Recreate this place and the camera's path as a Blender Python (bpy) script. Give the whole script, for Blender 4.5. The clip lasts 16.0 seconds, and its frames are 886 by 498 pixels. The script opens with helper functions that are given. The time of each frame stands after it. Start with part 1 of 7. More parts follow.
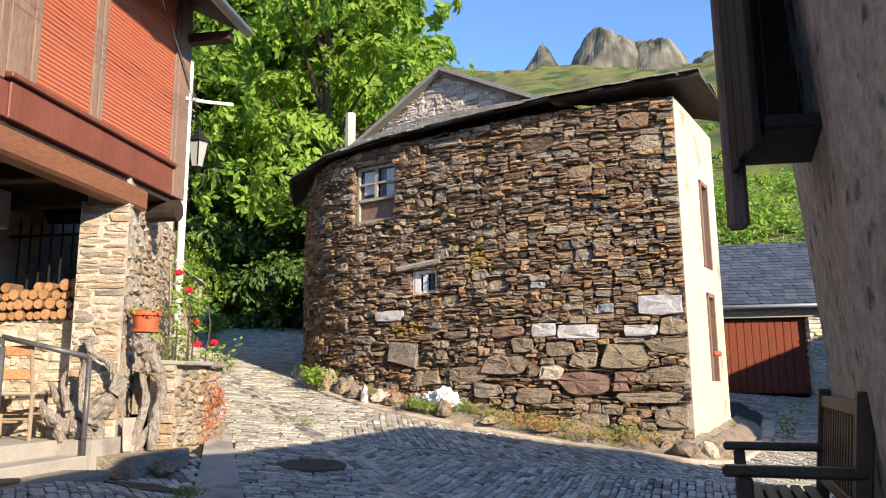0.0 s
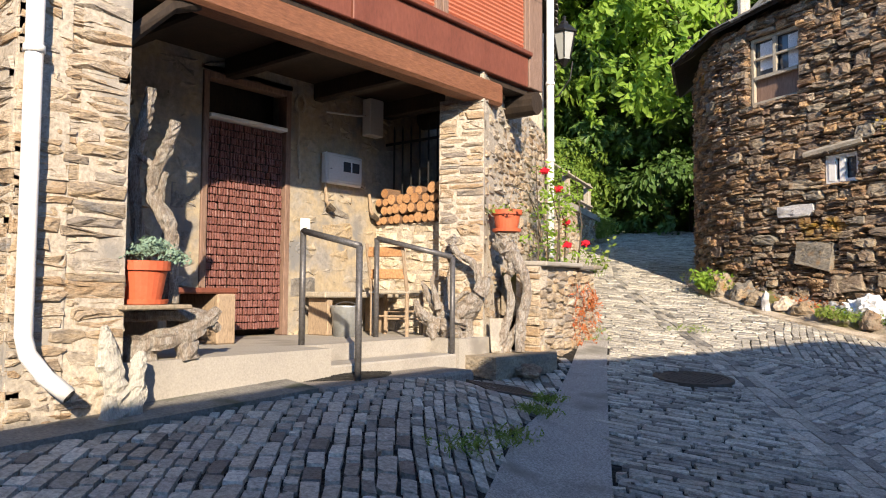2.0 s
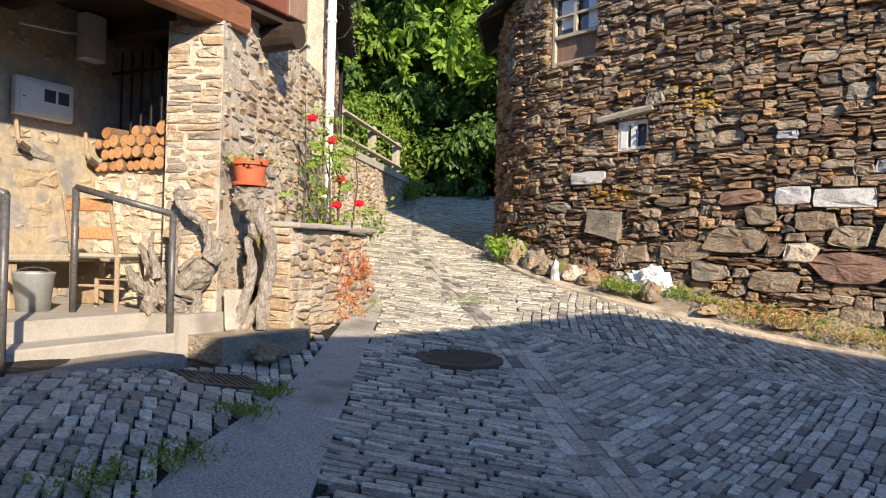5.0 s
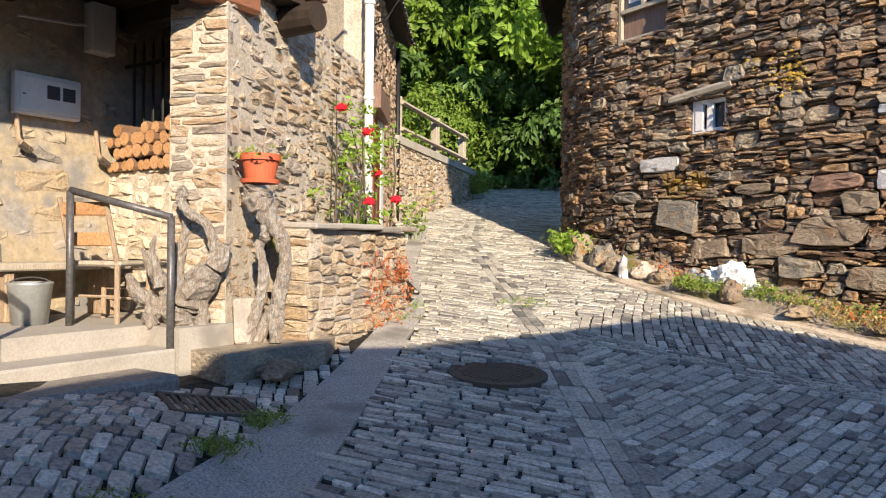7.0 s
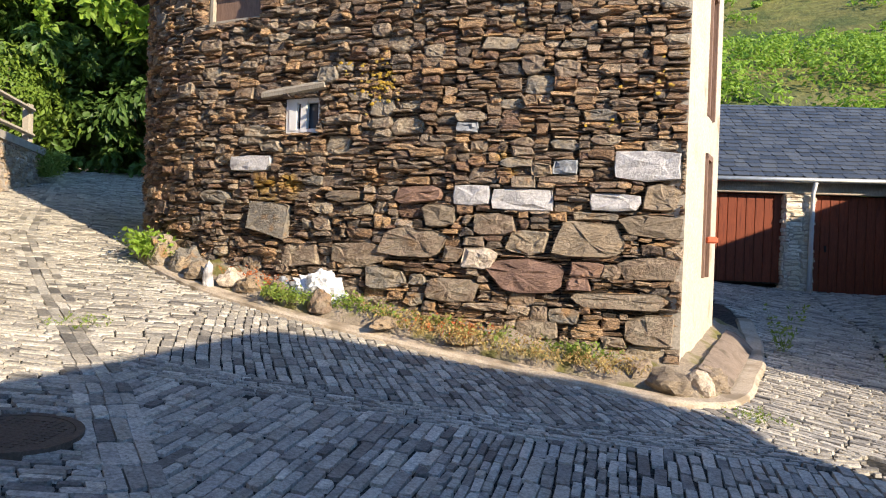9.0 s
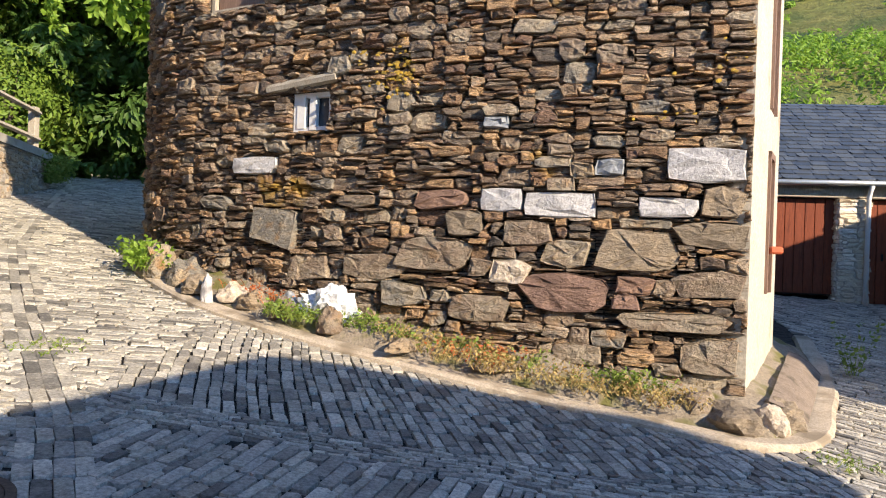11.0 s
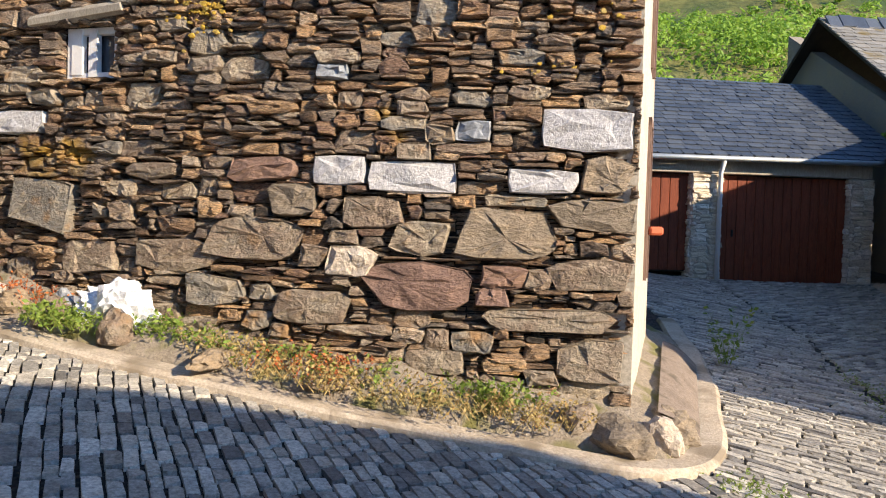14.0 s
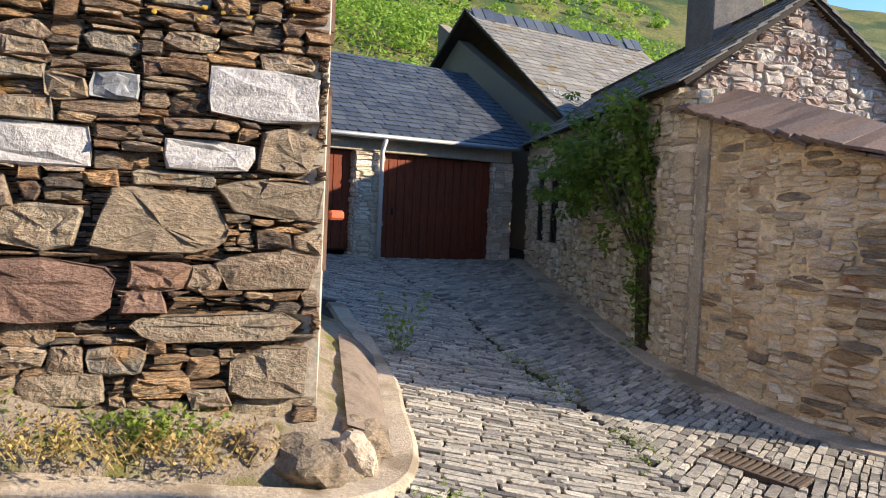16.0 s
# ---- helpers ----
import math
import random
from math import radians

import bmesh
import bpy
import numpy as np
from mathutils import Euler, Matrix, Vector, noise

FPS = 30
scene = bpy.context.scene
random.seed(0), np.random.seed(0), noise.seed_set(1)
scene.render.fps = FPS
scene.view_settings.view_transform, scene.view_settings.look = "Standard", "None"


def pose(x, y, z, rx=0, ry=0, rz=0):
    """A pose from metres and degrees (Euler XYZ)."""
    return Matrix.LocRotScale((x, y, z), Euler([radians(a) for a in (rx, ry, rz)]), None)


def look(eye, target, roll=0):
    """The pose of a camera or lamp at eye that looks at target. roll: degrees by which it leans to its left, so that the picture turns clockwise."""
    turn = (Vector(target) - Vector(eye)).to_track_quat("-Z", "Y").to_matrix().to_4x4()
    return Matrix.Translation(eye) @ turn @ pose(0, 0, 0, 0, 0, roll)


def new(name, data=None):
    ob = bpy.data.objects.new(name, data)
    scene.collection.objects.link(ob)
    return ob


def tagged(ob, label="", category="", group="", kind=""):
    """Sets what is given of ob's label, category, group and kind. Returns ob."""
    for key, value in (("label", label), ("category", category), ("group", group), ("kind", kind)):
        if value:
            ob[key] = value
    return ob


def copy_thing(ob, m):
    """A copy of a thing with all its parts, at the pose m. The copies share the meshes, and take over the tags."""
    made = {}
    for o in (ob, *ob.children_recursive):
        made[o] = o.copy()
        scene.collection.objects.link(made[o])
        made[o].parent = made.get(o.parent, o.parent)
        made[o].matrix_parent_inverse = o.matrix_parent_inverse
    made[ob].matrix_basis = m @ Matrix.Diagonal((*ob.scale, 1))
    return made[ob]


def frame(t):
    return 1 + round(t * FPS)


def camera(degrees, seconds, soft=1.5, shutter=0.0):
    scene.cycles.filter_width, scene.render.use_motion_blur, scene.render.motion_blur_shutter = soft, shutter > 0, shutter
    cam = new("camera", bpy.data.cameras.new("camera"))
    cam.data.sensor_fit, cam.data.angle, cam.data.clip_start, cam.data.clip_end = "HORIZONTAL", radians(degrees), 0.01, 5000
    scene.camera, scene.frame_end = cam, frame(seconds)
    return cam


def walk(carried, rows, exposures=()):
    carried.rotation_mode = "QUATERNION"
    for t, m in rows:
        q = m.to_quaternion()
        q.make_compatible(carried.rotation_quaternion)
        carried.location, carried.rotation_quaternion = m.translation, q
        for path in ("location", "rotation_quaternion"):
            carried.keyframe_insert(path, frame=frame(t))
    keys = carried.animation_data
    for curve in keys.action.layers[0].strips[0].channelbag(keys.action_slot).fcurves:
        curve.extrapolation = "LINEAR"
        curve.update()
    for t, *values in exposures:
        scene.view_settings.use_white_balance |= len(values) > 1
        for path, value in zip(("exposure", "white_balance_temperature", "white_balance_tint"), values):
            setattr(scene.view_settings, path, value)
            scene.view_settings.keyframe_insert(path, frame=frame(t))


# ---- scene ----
cam = camera(61.0, 16.0, 1.1)
METRES, EYE, TILT, LEAN, TURN = 7.5, 1.5, 0.0, 0.0, 8.6
PATH = [
    (0, (0.095, 0.024, 1.498), (-0.212, 1.969, 1.851), -0.5),
    (0.5, (0.093, 0.304, 1.467), (-0.383, 2.214, 1.82), -0.5),
    (1, (0.043, 0.588, 1.493), (-0.639, 2.445, 1.786), -0.6),
    (1.5, (0.006, 0.839, 1.459), (-0.97, 2.572, 1.664), -0.5),
    (2, (0.061, 1.075, 1.454), (-1.201, 2.623, 1.566), 0.4),
    (2.5, (0.078, 1.261, 1.44), (-1.197, 2.801, 1.484), 1.1),
    (3, (0.02, 1.513, 1.446), (-1.015, 3.224, 1.479), 1.7),
    (3.5, (0.006, 1.713, 1.435), (-0.795, 3.545, 1.444), 2.1),
    (4, (0.025, 1.969, 1.424), (-0.706, 3.831, 1.405), 2.5),
    (4.5, (0.046, 2.21, 1.511), (-0.736, 4.05, 1.5), 2.2),
    (5, (0.033, 2.429, 1.522), (-0.852, 4.222, 1.537), 1.5),
    (5.2, (0.009, 2.535, 1.535), (-0.916, 4.307, 1.562), 1.3),
    (7.3, (0.032, 3.386, 1.632), (-1.051, 5.067, 1.621), 0.6),
    (7.5, (0.023, 3.427, 1.671), (-0.909, 5.197, 1.658), 0.4),
    (8, (-0.029, 3.649, 1.717), (-0.57, 5.575, 1.689), 0.7),
    (8.5, (-0.014, 3.923, 1.742), (-0.275, 5.906, 1.707), 1.3),
    (9, (0.005, 4.21, 1.817), (-0.119, 6.206, 1.8), 2.0),
    (9.2, (0.008, 4.293, 1.822), (-0.08, 6.291, 1.805), 2.2),
    (11.3, (-0.083, 5.352, 1.866), (-0.332, 7.336, 1.869), 1.8),
    (11.5, (-0.091, 5.423, 1.864), (-0.462, 7.388, 1.875), 0.9),
    (12, (-0.136, 5.676, 1.879), (-0.687, 7.598, 1.903), -0.7),
    (12.5, (-0.124, 5.899, 1.892), (-0.679, 7.821, 1.901), -0.9),
    (13, (-0.034, 6.19, 1.906), (-0.463, 8.143, 1.885), 1.0),
    (13.5, (0.038, 6.431, 1.916), (-0.137, 8.423, 1.865), 2.1),
    (14, (0.018, 6.694, 1.951), (0.216, 8.683, 1.889), 1.7),
    (14.5, (0.014, 6.94, 1.98), (0.496, 8.879, 1.894), 1.8),
    (15, (0.072, 7.194, 1.969), (0.682, 9.096, 1.863), 3.3),
    (15.5, (0.13, 7.404, 2.0), (0.893, 9.25, 1.893), 4.0),
    (16, (0.123, 7.615, 2.036), (1.175, 9.313, 1.935), 2.6),
]
walk(cam, [(t, look(eye, target, roll)) for t, eye, target, roll in PATH], [(0.0, 1.29, 7250, 11), (16.0, 1.29, 7250, 11)])

# ---- light ----
SUN = Vector((0.76, -0.65, 0.43)).normalized()
sun = new("sun", bpy.data.lights.new("sun", "SUN"))
sun.data.energy, sun.data.angle, sun.data.color = 4.0, radians(0.6), (1.0, 0.89, 0.74)
sun.matrix_world = look((20, -20, 30), Vector((20, -20, 30)) - SUN)
world = bpy.data.worlds.new("sky")
scene.world = world
world.use_nodes = True
wn = world.node_tree.nodes
sky = wn.new("ShaderNodeTexSky")
sky.sky_type, sky.sun_disc = "NISHITA", False
sky.sun_elevation, sky.sun_rotation = math.asin(SUN.z), math.atan2(SUN.x, SUN.y)
sky.altitude, sky.dust_density, sky.ozone_density = 900, 0.0, 7.0
wn["Background"].inputs[1].default_value = 0.15
world.node_tree.links.new(sky.outputs[0], wn["Background"].inputs[0])


# ---- materials ----
def ramp(nt, stops):
    n = nt.nodes.new("ShaderNodeValToRGB")
    while len(n.color_ramp.elements) < len(stops):
        n.color_ramp.elements.new(0.5)
    for e, (p, c) in zip(n.color_ramp.elements, stops):
        e.position, e.color = p, (*c, 1)
    return n


def material(name, colours, rough=0.85, metal=0.0, scale=3.0, grain=40.0, bump=0.3, piecewise=0.0, stain=None, stain_scale=1.2, stain_at=0.58,
             stretch=(1, 1, 1), fine=0.35, spec=0.3, through_light=0.0, thick=0.01):
    """A surface of several colours: by piece, by broad patches and by grain, with relief, and stains of a second colour."""
    m = bpy.data.materials.new(name)
    m.use_nodes = True
    nt = m.node_tree
    n, l = nt.nodes, nt.links
    b = n["Principled BSDF"]
    b.inputs["Roughness"].default_value, b.inputs["Metallic"].default_value = rough, metal
    b.inputs["Specular IOR Level"].default_value = spec
    geo = n.new("ShaderNodeNewGeometry")
    mp = n.new("ShaderNodeMapping")
    mp.inputs["Scale"].default_value = stretch
    l.new(geo.outputs["Position"], mp.inputs[0])
    t1 = n.new("ShaderNodeTexNoise")
    t1.inputs["Scale"].default_value, t1.inputs["Detail"].default_value, t1.inputs["Roughness"].default_value = scale, 6, 0.65
    t2 = n.new("ShaderNodeTexNoise")
    t2.inputs["Scale"].default_value, t2.inputs["Detail"].default_value, t2.inputs["Roughness"].default_value = grain, 4, 0.7
    l.new(mp.outputs[0], t1.inputs[0]), l.new(mp.outputs[0], t2.inputs[0])
    k = len(colours)
    cr = ramp(nt, [(0.25 + 0.5 * i / max(1, k - 1), c) for i, c in enumerate(colours)])
    if piecewise:
        oi = n.new("ShaderNodeObjectInfo")
        add = n.new("ShaderNodeMath")
        add.operation = "ADD"
        l.new(oi.outputs["Random"], add.inputs[0]), l.new(geo.outputs["Random Per Island"], add.inputs[1])
        fr = n.new("ShaderNodeMath")
        fr.operation = "FRACT"
        l.new(add.outputs[0], fr.inputs[0])
        rs = n.new("ShaderNodeMapRange")
        rs.inputs["To Min"].default_value, rs.inputs["To Max"].default_value = 0.2, 0.8
        l.new(fr.outputs[0], rs.inputs["Value"])
        mx = n.new("ShaderNodeMix")
        mx.inputs[0].default_value = piecewise
        l.new(t1.outputs[0], mx.inputs[2]), l.new(rs.outputs[0], mx.inputs[3])
        l.new(mx.outputs[0], cr.inputs[0])
    else:
        l.new(t1.outputs[0], cr.inputs[0])
    g = n.new("ShaderNodeMapRange")
    g.inputs["From Min"].default_value, g.inputs["From Max"].default_value = 0.3, 0.7
    g.inputs["To Min"].default_value, g.inputs["To Max"].default_value = 1 - fine, 1 + fine
    l.new(t2.outputs[0], g.inputs["Value"])
    mul = n.new("ShaderNodeVectorMath")
    mul.operation = "SCALE"
    l.new(cr.outputs[0], mul.inputs[0]), l.new(g.outputs[0], mul.inputs["Scale"])
    out = mul.outputs[0]
    if stain:
        t3 = n.new("ShaderNodeTexNoise")
        t3.inputs["Scale"].default_value, t3.inputs["Detail"].default_value = stain_scale, 8
        l.new(geo.outputs["Position"], t3.inputs[0])
        sr = n.new("ShaderNodeMapRange")
        sr.inputs["From Min"].default_value, sr.inputs["From Max"].default_value = stain_at, stain_at + 0.1
        l.new(t3.outputs[0], sr.inputs["Value"])
        ms = n.new("ShaderNodeMix")
        ms.data_type = "RGBA"
        ms.inputs[7].default_value = (*stain, 1)
        l.new(sr.outputs[0], ms.inputs[0]), l.new(out, ms.inputs[6])
        out = ms.outputs[2]
    l.new(out, b.inputs["Base Color"])
    if bump:
        ad = n.new("ShaderNodeMath")
        ad.operation = "ADD"
        l.new(t1.outputs[0], ad.inputs[0]), l.new(t2.outputs[0], ad.inputs[1])
        bp = n.new("ShaderNodeBump")
        bp.inputs["Strength"].default_value, bp.inputs["Distance"].default_value = bump, thick
        l.new(ad.outputs[0], bp.inputs["Height"]), l.new(bp.outputs[0], b.inputs["Normal"])
    if through_light:
        tr = n.new("ShaderNodeBsdfTranslucent")
        l.new(out, tr.inputs[0])
        sh = n.new("ShaderNodeMixShader")
        sh.inputs[0].default_value = through_light
        l.new(b.outputs[0], sh.inputs[1]), l.new(tr.outputs[0], sh.inputs[2])
        l.new(sh.outputs[0], n["Material Output"].inputs[0])
    return m


M_RUBBLE = material("brown_schist", [(0.064, 0.053, 0.044), (0.321, 0.200, 0.120), (0.161, 0.128, 0.104), (0.471, 0.300, 0.168), (0.214, 0.165, 0.125), (0.482, 0.385, 0.288), (0.556, 0.345, 0.178), (0.214, 0.130, 0.094), (0.396, 0.300, 0.216), (0.128, 0.108, 0.092)],
                    scale=5, grain=32, bump=1.0, piecewise=0.85, stain=(0.55, 0.32, 0.04), stain_scale=1.3, stain_at=0.645, stretch=(1, 1, 4), thick=0.045, fine=0.8)
M_BIGSTONE = material("grey_brown_stone", [(0.132, 0.121, 0.105), (0.308, 0.253, 0.187), (0.22, 0.16, 0.116), (0.385, 0.314, 0.226), (0.187, 0.174, 0.152), (0.418, 0.314, 0.198)],
                      scale=3.5, grain=28, bump=0.8, piecewise=0.5, stretch=(1, 1, 1.4), thick=0.05, fine=0.4, stain=(0.33, 0.2, 0.1), stain_scale=3.2, stain_at=0.6)
M_WHITESTONE = material("white_painted_stone", [(0.321, 0.314, 0.321), (0.474, 0.459, 0.451), (0.383, 0.375, 0.383)], scale=6, grain=40, bump=0.8, stain=(0.2, 0.19, 0.19), stain_scale=5, stain_at=0.62, thick=0.02)
M_REDDISH = material("purple_brown_block", [(0.13, 0.082, 0.065), (0.24, 0.15, 0.115), (0.3, 0.18, 0.115)], scale=4, grain=24, bump=0.8, piecewise=0.4, stretch=(1, 1, 2), thick=0.04)
M_TANSLAB = material("tan_slab", [(0.15, 0.12, 0.088), (0.27, 0.215, 0.155), (0.33, 0.235, 0.14)], scale=4, grain=24, bump=0.8, piecewise=0.4, stretch=(1, 1, 2), thick=0.04)
M_PALEQUARTZ = material("pale_quartz_rock", [(0.42, 0.33, 0.24), (0.6, 0.52, 0.43)], scale=7, grain=30, bump=1.0, thick=0.03)
M_BLUESTONE = material("blue_grey_stone", [(0.2, 0.215, 0.23), (0.3, 0.31, 0.32)], scale=6, grain=24, bump=0.5, thick=0.02)
M_EARTH = material("earth_joint", [(0.013, 0.01, 0.008), (0.034, 0.026, 0.02)], scale=8, bump=0.6)
M_HONEY = material("honey_schist", [(0.26, 0.19, 0.125), (0.47, 0.385, 0.29), (0.37, 0.255, 0.155), (0.52, 0.45, 0.365), (0.24, 0.205, 0.175), (0.46, 0.35, 0.23), (0.2, 0.19, 0.18)], scale=5, grain=40, bump=0.7,
                   piecewise=0.75, stretch=(1, 1, 3), thick=0.03, fine=0.45)
M_MORTAR = material("pale_mortar", [(0.3, 0.255, 0.205), (0.45, 0.395, 0.325), (0.38, 0.315, 0.24)], scale=3, grain=40, bump=0.5, stain=(0.27, 0.25, 0.225), stain_scale=1.6, thick=0.015)
M_PORCHWALL = material("patchy_rendered_stone", [(0.164, 0.152, 0.139), (0.295, 0.267, 0.230), (0.344, 0.279, 0.189), (0.271, 0.250, 0.226), (0.139, 0.131, 0.123)], scale=1.6, grain=16, bump=0.4, stain=(0.19, 0.185, 0.18), stain_scale=2.2,
                       stain_at=0.55, thick=0.02, fine=0.25)
M_GREYSTONE = material("dark_set_stone", [(0.12, 0.115, 0.11), (0.25, 0.22, 0.185), (0.34, 0.26, 0.16)], scale=4, bump=0.6, piecewise=0.6)
M_PLASTER = material("cream_plaster", [(0.387, 0.338, 0.266), (0.495, 0.446, 0.369), (0.441, 0.383, 0.302)], scale=1.6, grain=30, bump=0.35, stain=(0.33, 0.26, 0.19), stain_scale=1.8, stain_at=0.6)
M_OLDRENDER = material("old_tan_render", [(0.391, 0.287, 0.172), (0.736, 0.621, 0.448), (0.575, 0.425, 0.27), (0.69, 0.552, 0.368)], scale=0.9, grain=18, bump=0.5, stain=(0.26, 0.155, 0.1), stain_scale=1.7, stain_at=0.56, thick=0.02, fine=0.3)
M_TANSTONE = material("tan_stone", [(0.429, 0.362, 0.28), (0.693, 0.594, 0.445), (0.545, 0.445, 0.33), (0.825, 0.742, 0.627), (0.362, 0.28, 0.215)], scale=4, grain=45, bump=0.6, piecewise=0.7, stretch=(1, 1, 3), thick=0.02)
M_PINKSTONE = material("pale_gable_stone", [(0.4, 0.336, 0.296), (0.496, 0.456, 0.416), (0.336, 0.24, 0.2), (0.44, 0.4, 0.368)], scale=4, bump=0.6, piecewise=0.75, thick=0.02)
M_REDSTONE = material("purple_brown_rubble", [(0.16, 0.112, 0.08), (0.3, 0.21, 0.145), (0.41, 0.315, 0.23), (0.22, 0.16, 0.115)], scale=5, grain=50, bump=0.8, piecewise=0.6, thick=0.03)
M_COBBLE = material("slate_setts", [(0.13, 0.123, 0.113), (0.44, 0.41, 0.355), (0.23, 0.214, 0.188), (0.58, 0.54, 0.46), (0.32, 0.288, 0.238), (0.48, 0.443, 0.37), (0.18, 0.165, 0.143), (0.38, 0.355, 0.31)], rough=0.62, scale=6, grain=40, bump=0.6, piecewise=0.88, fine=0.5, spec=0.4, thick=0.015)
M_JOINT = material("sandy_joint", [(0.06, 0.058, 0.054), (0.11, 0.103, 0.09), (0.085, 0.08, 0.07)], scale=3, grain=60, bump=0.5)
M_CONCRETE = material("worn_concrete", [(0.25, 0.225, 0.195), (0.36, 0.33, 0.288), (0.31, 0.283, 0.25)], scale=1.6, grain=70, bump=0.12, stain=(0.22, 0.2, 0.175), stain_scale=1.4, stain_at=0.58, fine=0.16)
M_STRIP = material("rough_strip_concrete", [(0.246, 0.227, 0.202), (0.364, 0.340, 0.305), (0.295, 0.276, 0.246)], scale=2.2, grain=75, bump=0.7, stain=(0.2, 0.19, 0.16), stain_scale=1.3, stain_at=0.56, fine=0.6)
# darker, blotched concrete for the porch apron
M_DARKCONCRETE = material("dark_grey_concrete", [(0.11, 0.105, 0.092), (0.2, 0.188, 0.165), (0.15, 0.142, 0.122)], scale=2.4, grain=45, bump=0.4, stain=(0.085, 0.09, 0.06), stain_scale=2.2, stain_at=0.55, fine=0.35)
M_PAD = material("brown_cement", [(0.13, 0.1, 0.08), (0.22, 0.175, 0.14), (0.17, 0.135, 0.11)], scale=3, grain=40, bump=0.6, stain=(0.1, 0.08, 0.06), stain_scale=3, stain_at=0.55, fine=0.3)
M_KERB = material("sandy_kerb", [(0.33, 0.265, 0.195), (0.48, 0.405, 0.315), (0.4, 0.33, 0.255)], scale=2.2, grain=40, bump=0.6, stain=(0.26, 0.21, 0.15), stain_scale=2, stain_at=0.54, fine=0.3, thick=0.02)
M_SLATE = material("blue_slate", [(0.035, 0.045, 0.062), (0.06, 0.072, 0.092), (0.085, 0.098, 0.115)], rough=0.42, scale=3, grain=30, bump=0.35, piecewise=0.7, spec=0.55)
M_OLDSLATE = material("weathered_slate", [(0.14, 0.135, 0.125), (0.24, 0.225, 0.2), (0.19, 0.18, 0.16), (0.3, 0.28, 0.25)], rough=0.7, scale=4, grain=40, bump=0.4, piecewise=0.75, stain=(0.17, 0.13, 0.06), stain_scale=2)
M_RUSTSLATE = material("reddish_slate", [(0.13, 0.085, 0.065), (0.208, 0.143, 0.111), (0.169, 0.13, 0.111)], rough=0.8, scale=4, piecewise=0.7, bump=0.4)
M_REDWOOD = material("brick_red_slats", [(0.394, 0.110, 0.061), (0.468, 0.144, 0.082), (0.431, 0.125, 0.070)], rough=0.6, scale=2, grain=25, bump=0.15, stretch=(1, 1, 6), fine=0.12)
M_BROWNWOOD = material("red_brown_timber", [(0.125, 0.040, 0.026), (0.169, 0.055, 0.035), (0.200, 0.070, 0.045)], rough=0.55, scale=2.2, grain=30, bump=0.2, stretch=(1, 1, 0.35), fine=0.2)
M_OLDBOARD = material("faded_board", [(0.14, 0.085, 0.062), (0.22, 0.14, 0.105), (0.17, 0.105, 0.08)], rough=0.75, scale=2.5, grain=30, bump=0.3, stretch=(3, 3, 0.3))
M_DARKWOOD = material("dark_timber", [(0.018, 0.013, 0.01), (0.045, 0.03, 0.02)], rough=0.7, scale=4, grain=40, bump=0.4, stretch=(1, 1, 0.3))
M_BEAM = material("varnished_beam", [(0.13, 0.05, 0.026), (0.2, 0.085, 0.045), (0.165, 0.066, 0.034)], rough=0.5, scale=3, grain=35, bump=0.3, stretch=(2, 0.3, 2))
M_DOORWOOD = material("varnished_red_door", [(0.08, 0.018, 0.01), (0.19, 0.045, 0.02), (0.12, 0.028, 0.014)], rough=0.6, scale=5, grain=40, bump=0.25, stretch=(4, 4, 0.3), spec=0.2)
M_GREYWOOD = material("silvered_driftwood", [(0.2, 0.175, 0.15), (0.44, 0.4, 0.355), (0.3, 0.24, 0.19), (0.54, 0.49, 0.43)], scale=7, grain=40, bump=1.0, stretch=(4, 4, 0.8), thick=0.025, fine=0.5)
M_BLEACHED = material("bleached_driftwood", [(0.5, 0.46, 0.39), (0.68, 0.64, 0.56), (0.58, 0.53, 0.45)], scale=7, grain=40, bump=1.0, stretch=(4, 4, 0.8), thick=0.025, fine=0.3)
M_BENCH = material("dark_stained_bench", [(0.05, 0.03, 0.02), (0.1, 0.06, 0.04)], rough=0.45, scale=4, grain=40, bump=0.2, stretch=(2, 0.4, 2))
M_PALEWOOD = material("raw_wood", [(0.27, 0.195, 0.13), (0.36, 0.27, 0.19)], scale=4, grain=40, bump=0.3, stretch=(2, 2, 0.5))
M_POSTWOOD = material("weathered_post", [(0.3, 0.26, 0.2), (0.42, 0.37, 0.3)], scale=4, grain=40, bump=0.4, stretch=(3, 3, 0.5))
M_BARK = material("bark", [(0.06, 0.045, 0.032), (0.12, 0.095, 0.07)], scale=6, grain=30, bump=0.9, stretch=(2, 2, 0.4), thick=0.03)
M_LOGEND = material("cut_log", [(0.304, 0.144, 0.061), (0.44, 0.245, 0.122), (0.376, 0.194, 0.088)], scale=8, grain=50, bump=0.4, piecewise=0.6)
M_LOGBARK = material("log_bark", [(0.12, 0.07, 0.045), (0.22, 0.13, 0.08)], scale=9, grain=40, bump=0.8, piecewise=0.4)
M_PALEBRICK = material("cream_split_stone", [(0.477, 0.404, 0.299), (0.564, 0.494, 0.394), (0.433, 0.348, 0.245)], scale=4, grain=40, bump=0.5, piecewise=0.6)
M_ROSTONE = material("orange_brick", [(0.42, 0.2, 0.09), (0.55, 0.3, 0.15)], scale=5, grain=40, bump=0.5, piecewise=0.6)
M_TERRACOTTA = material("terracotta", [(0.46, 0.09, 0.04), (0.55, 0.135, 0.065)], rough=0.6, scale=4, bump=0.15, fine=0.1)
M_IRON = material("grey_painted_steel", [(0.09, 0.085, 0.085), (0.13, 0.125, 0.125)], rough=0.45, metal=0.35, scale=6, bump=0.1)
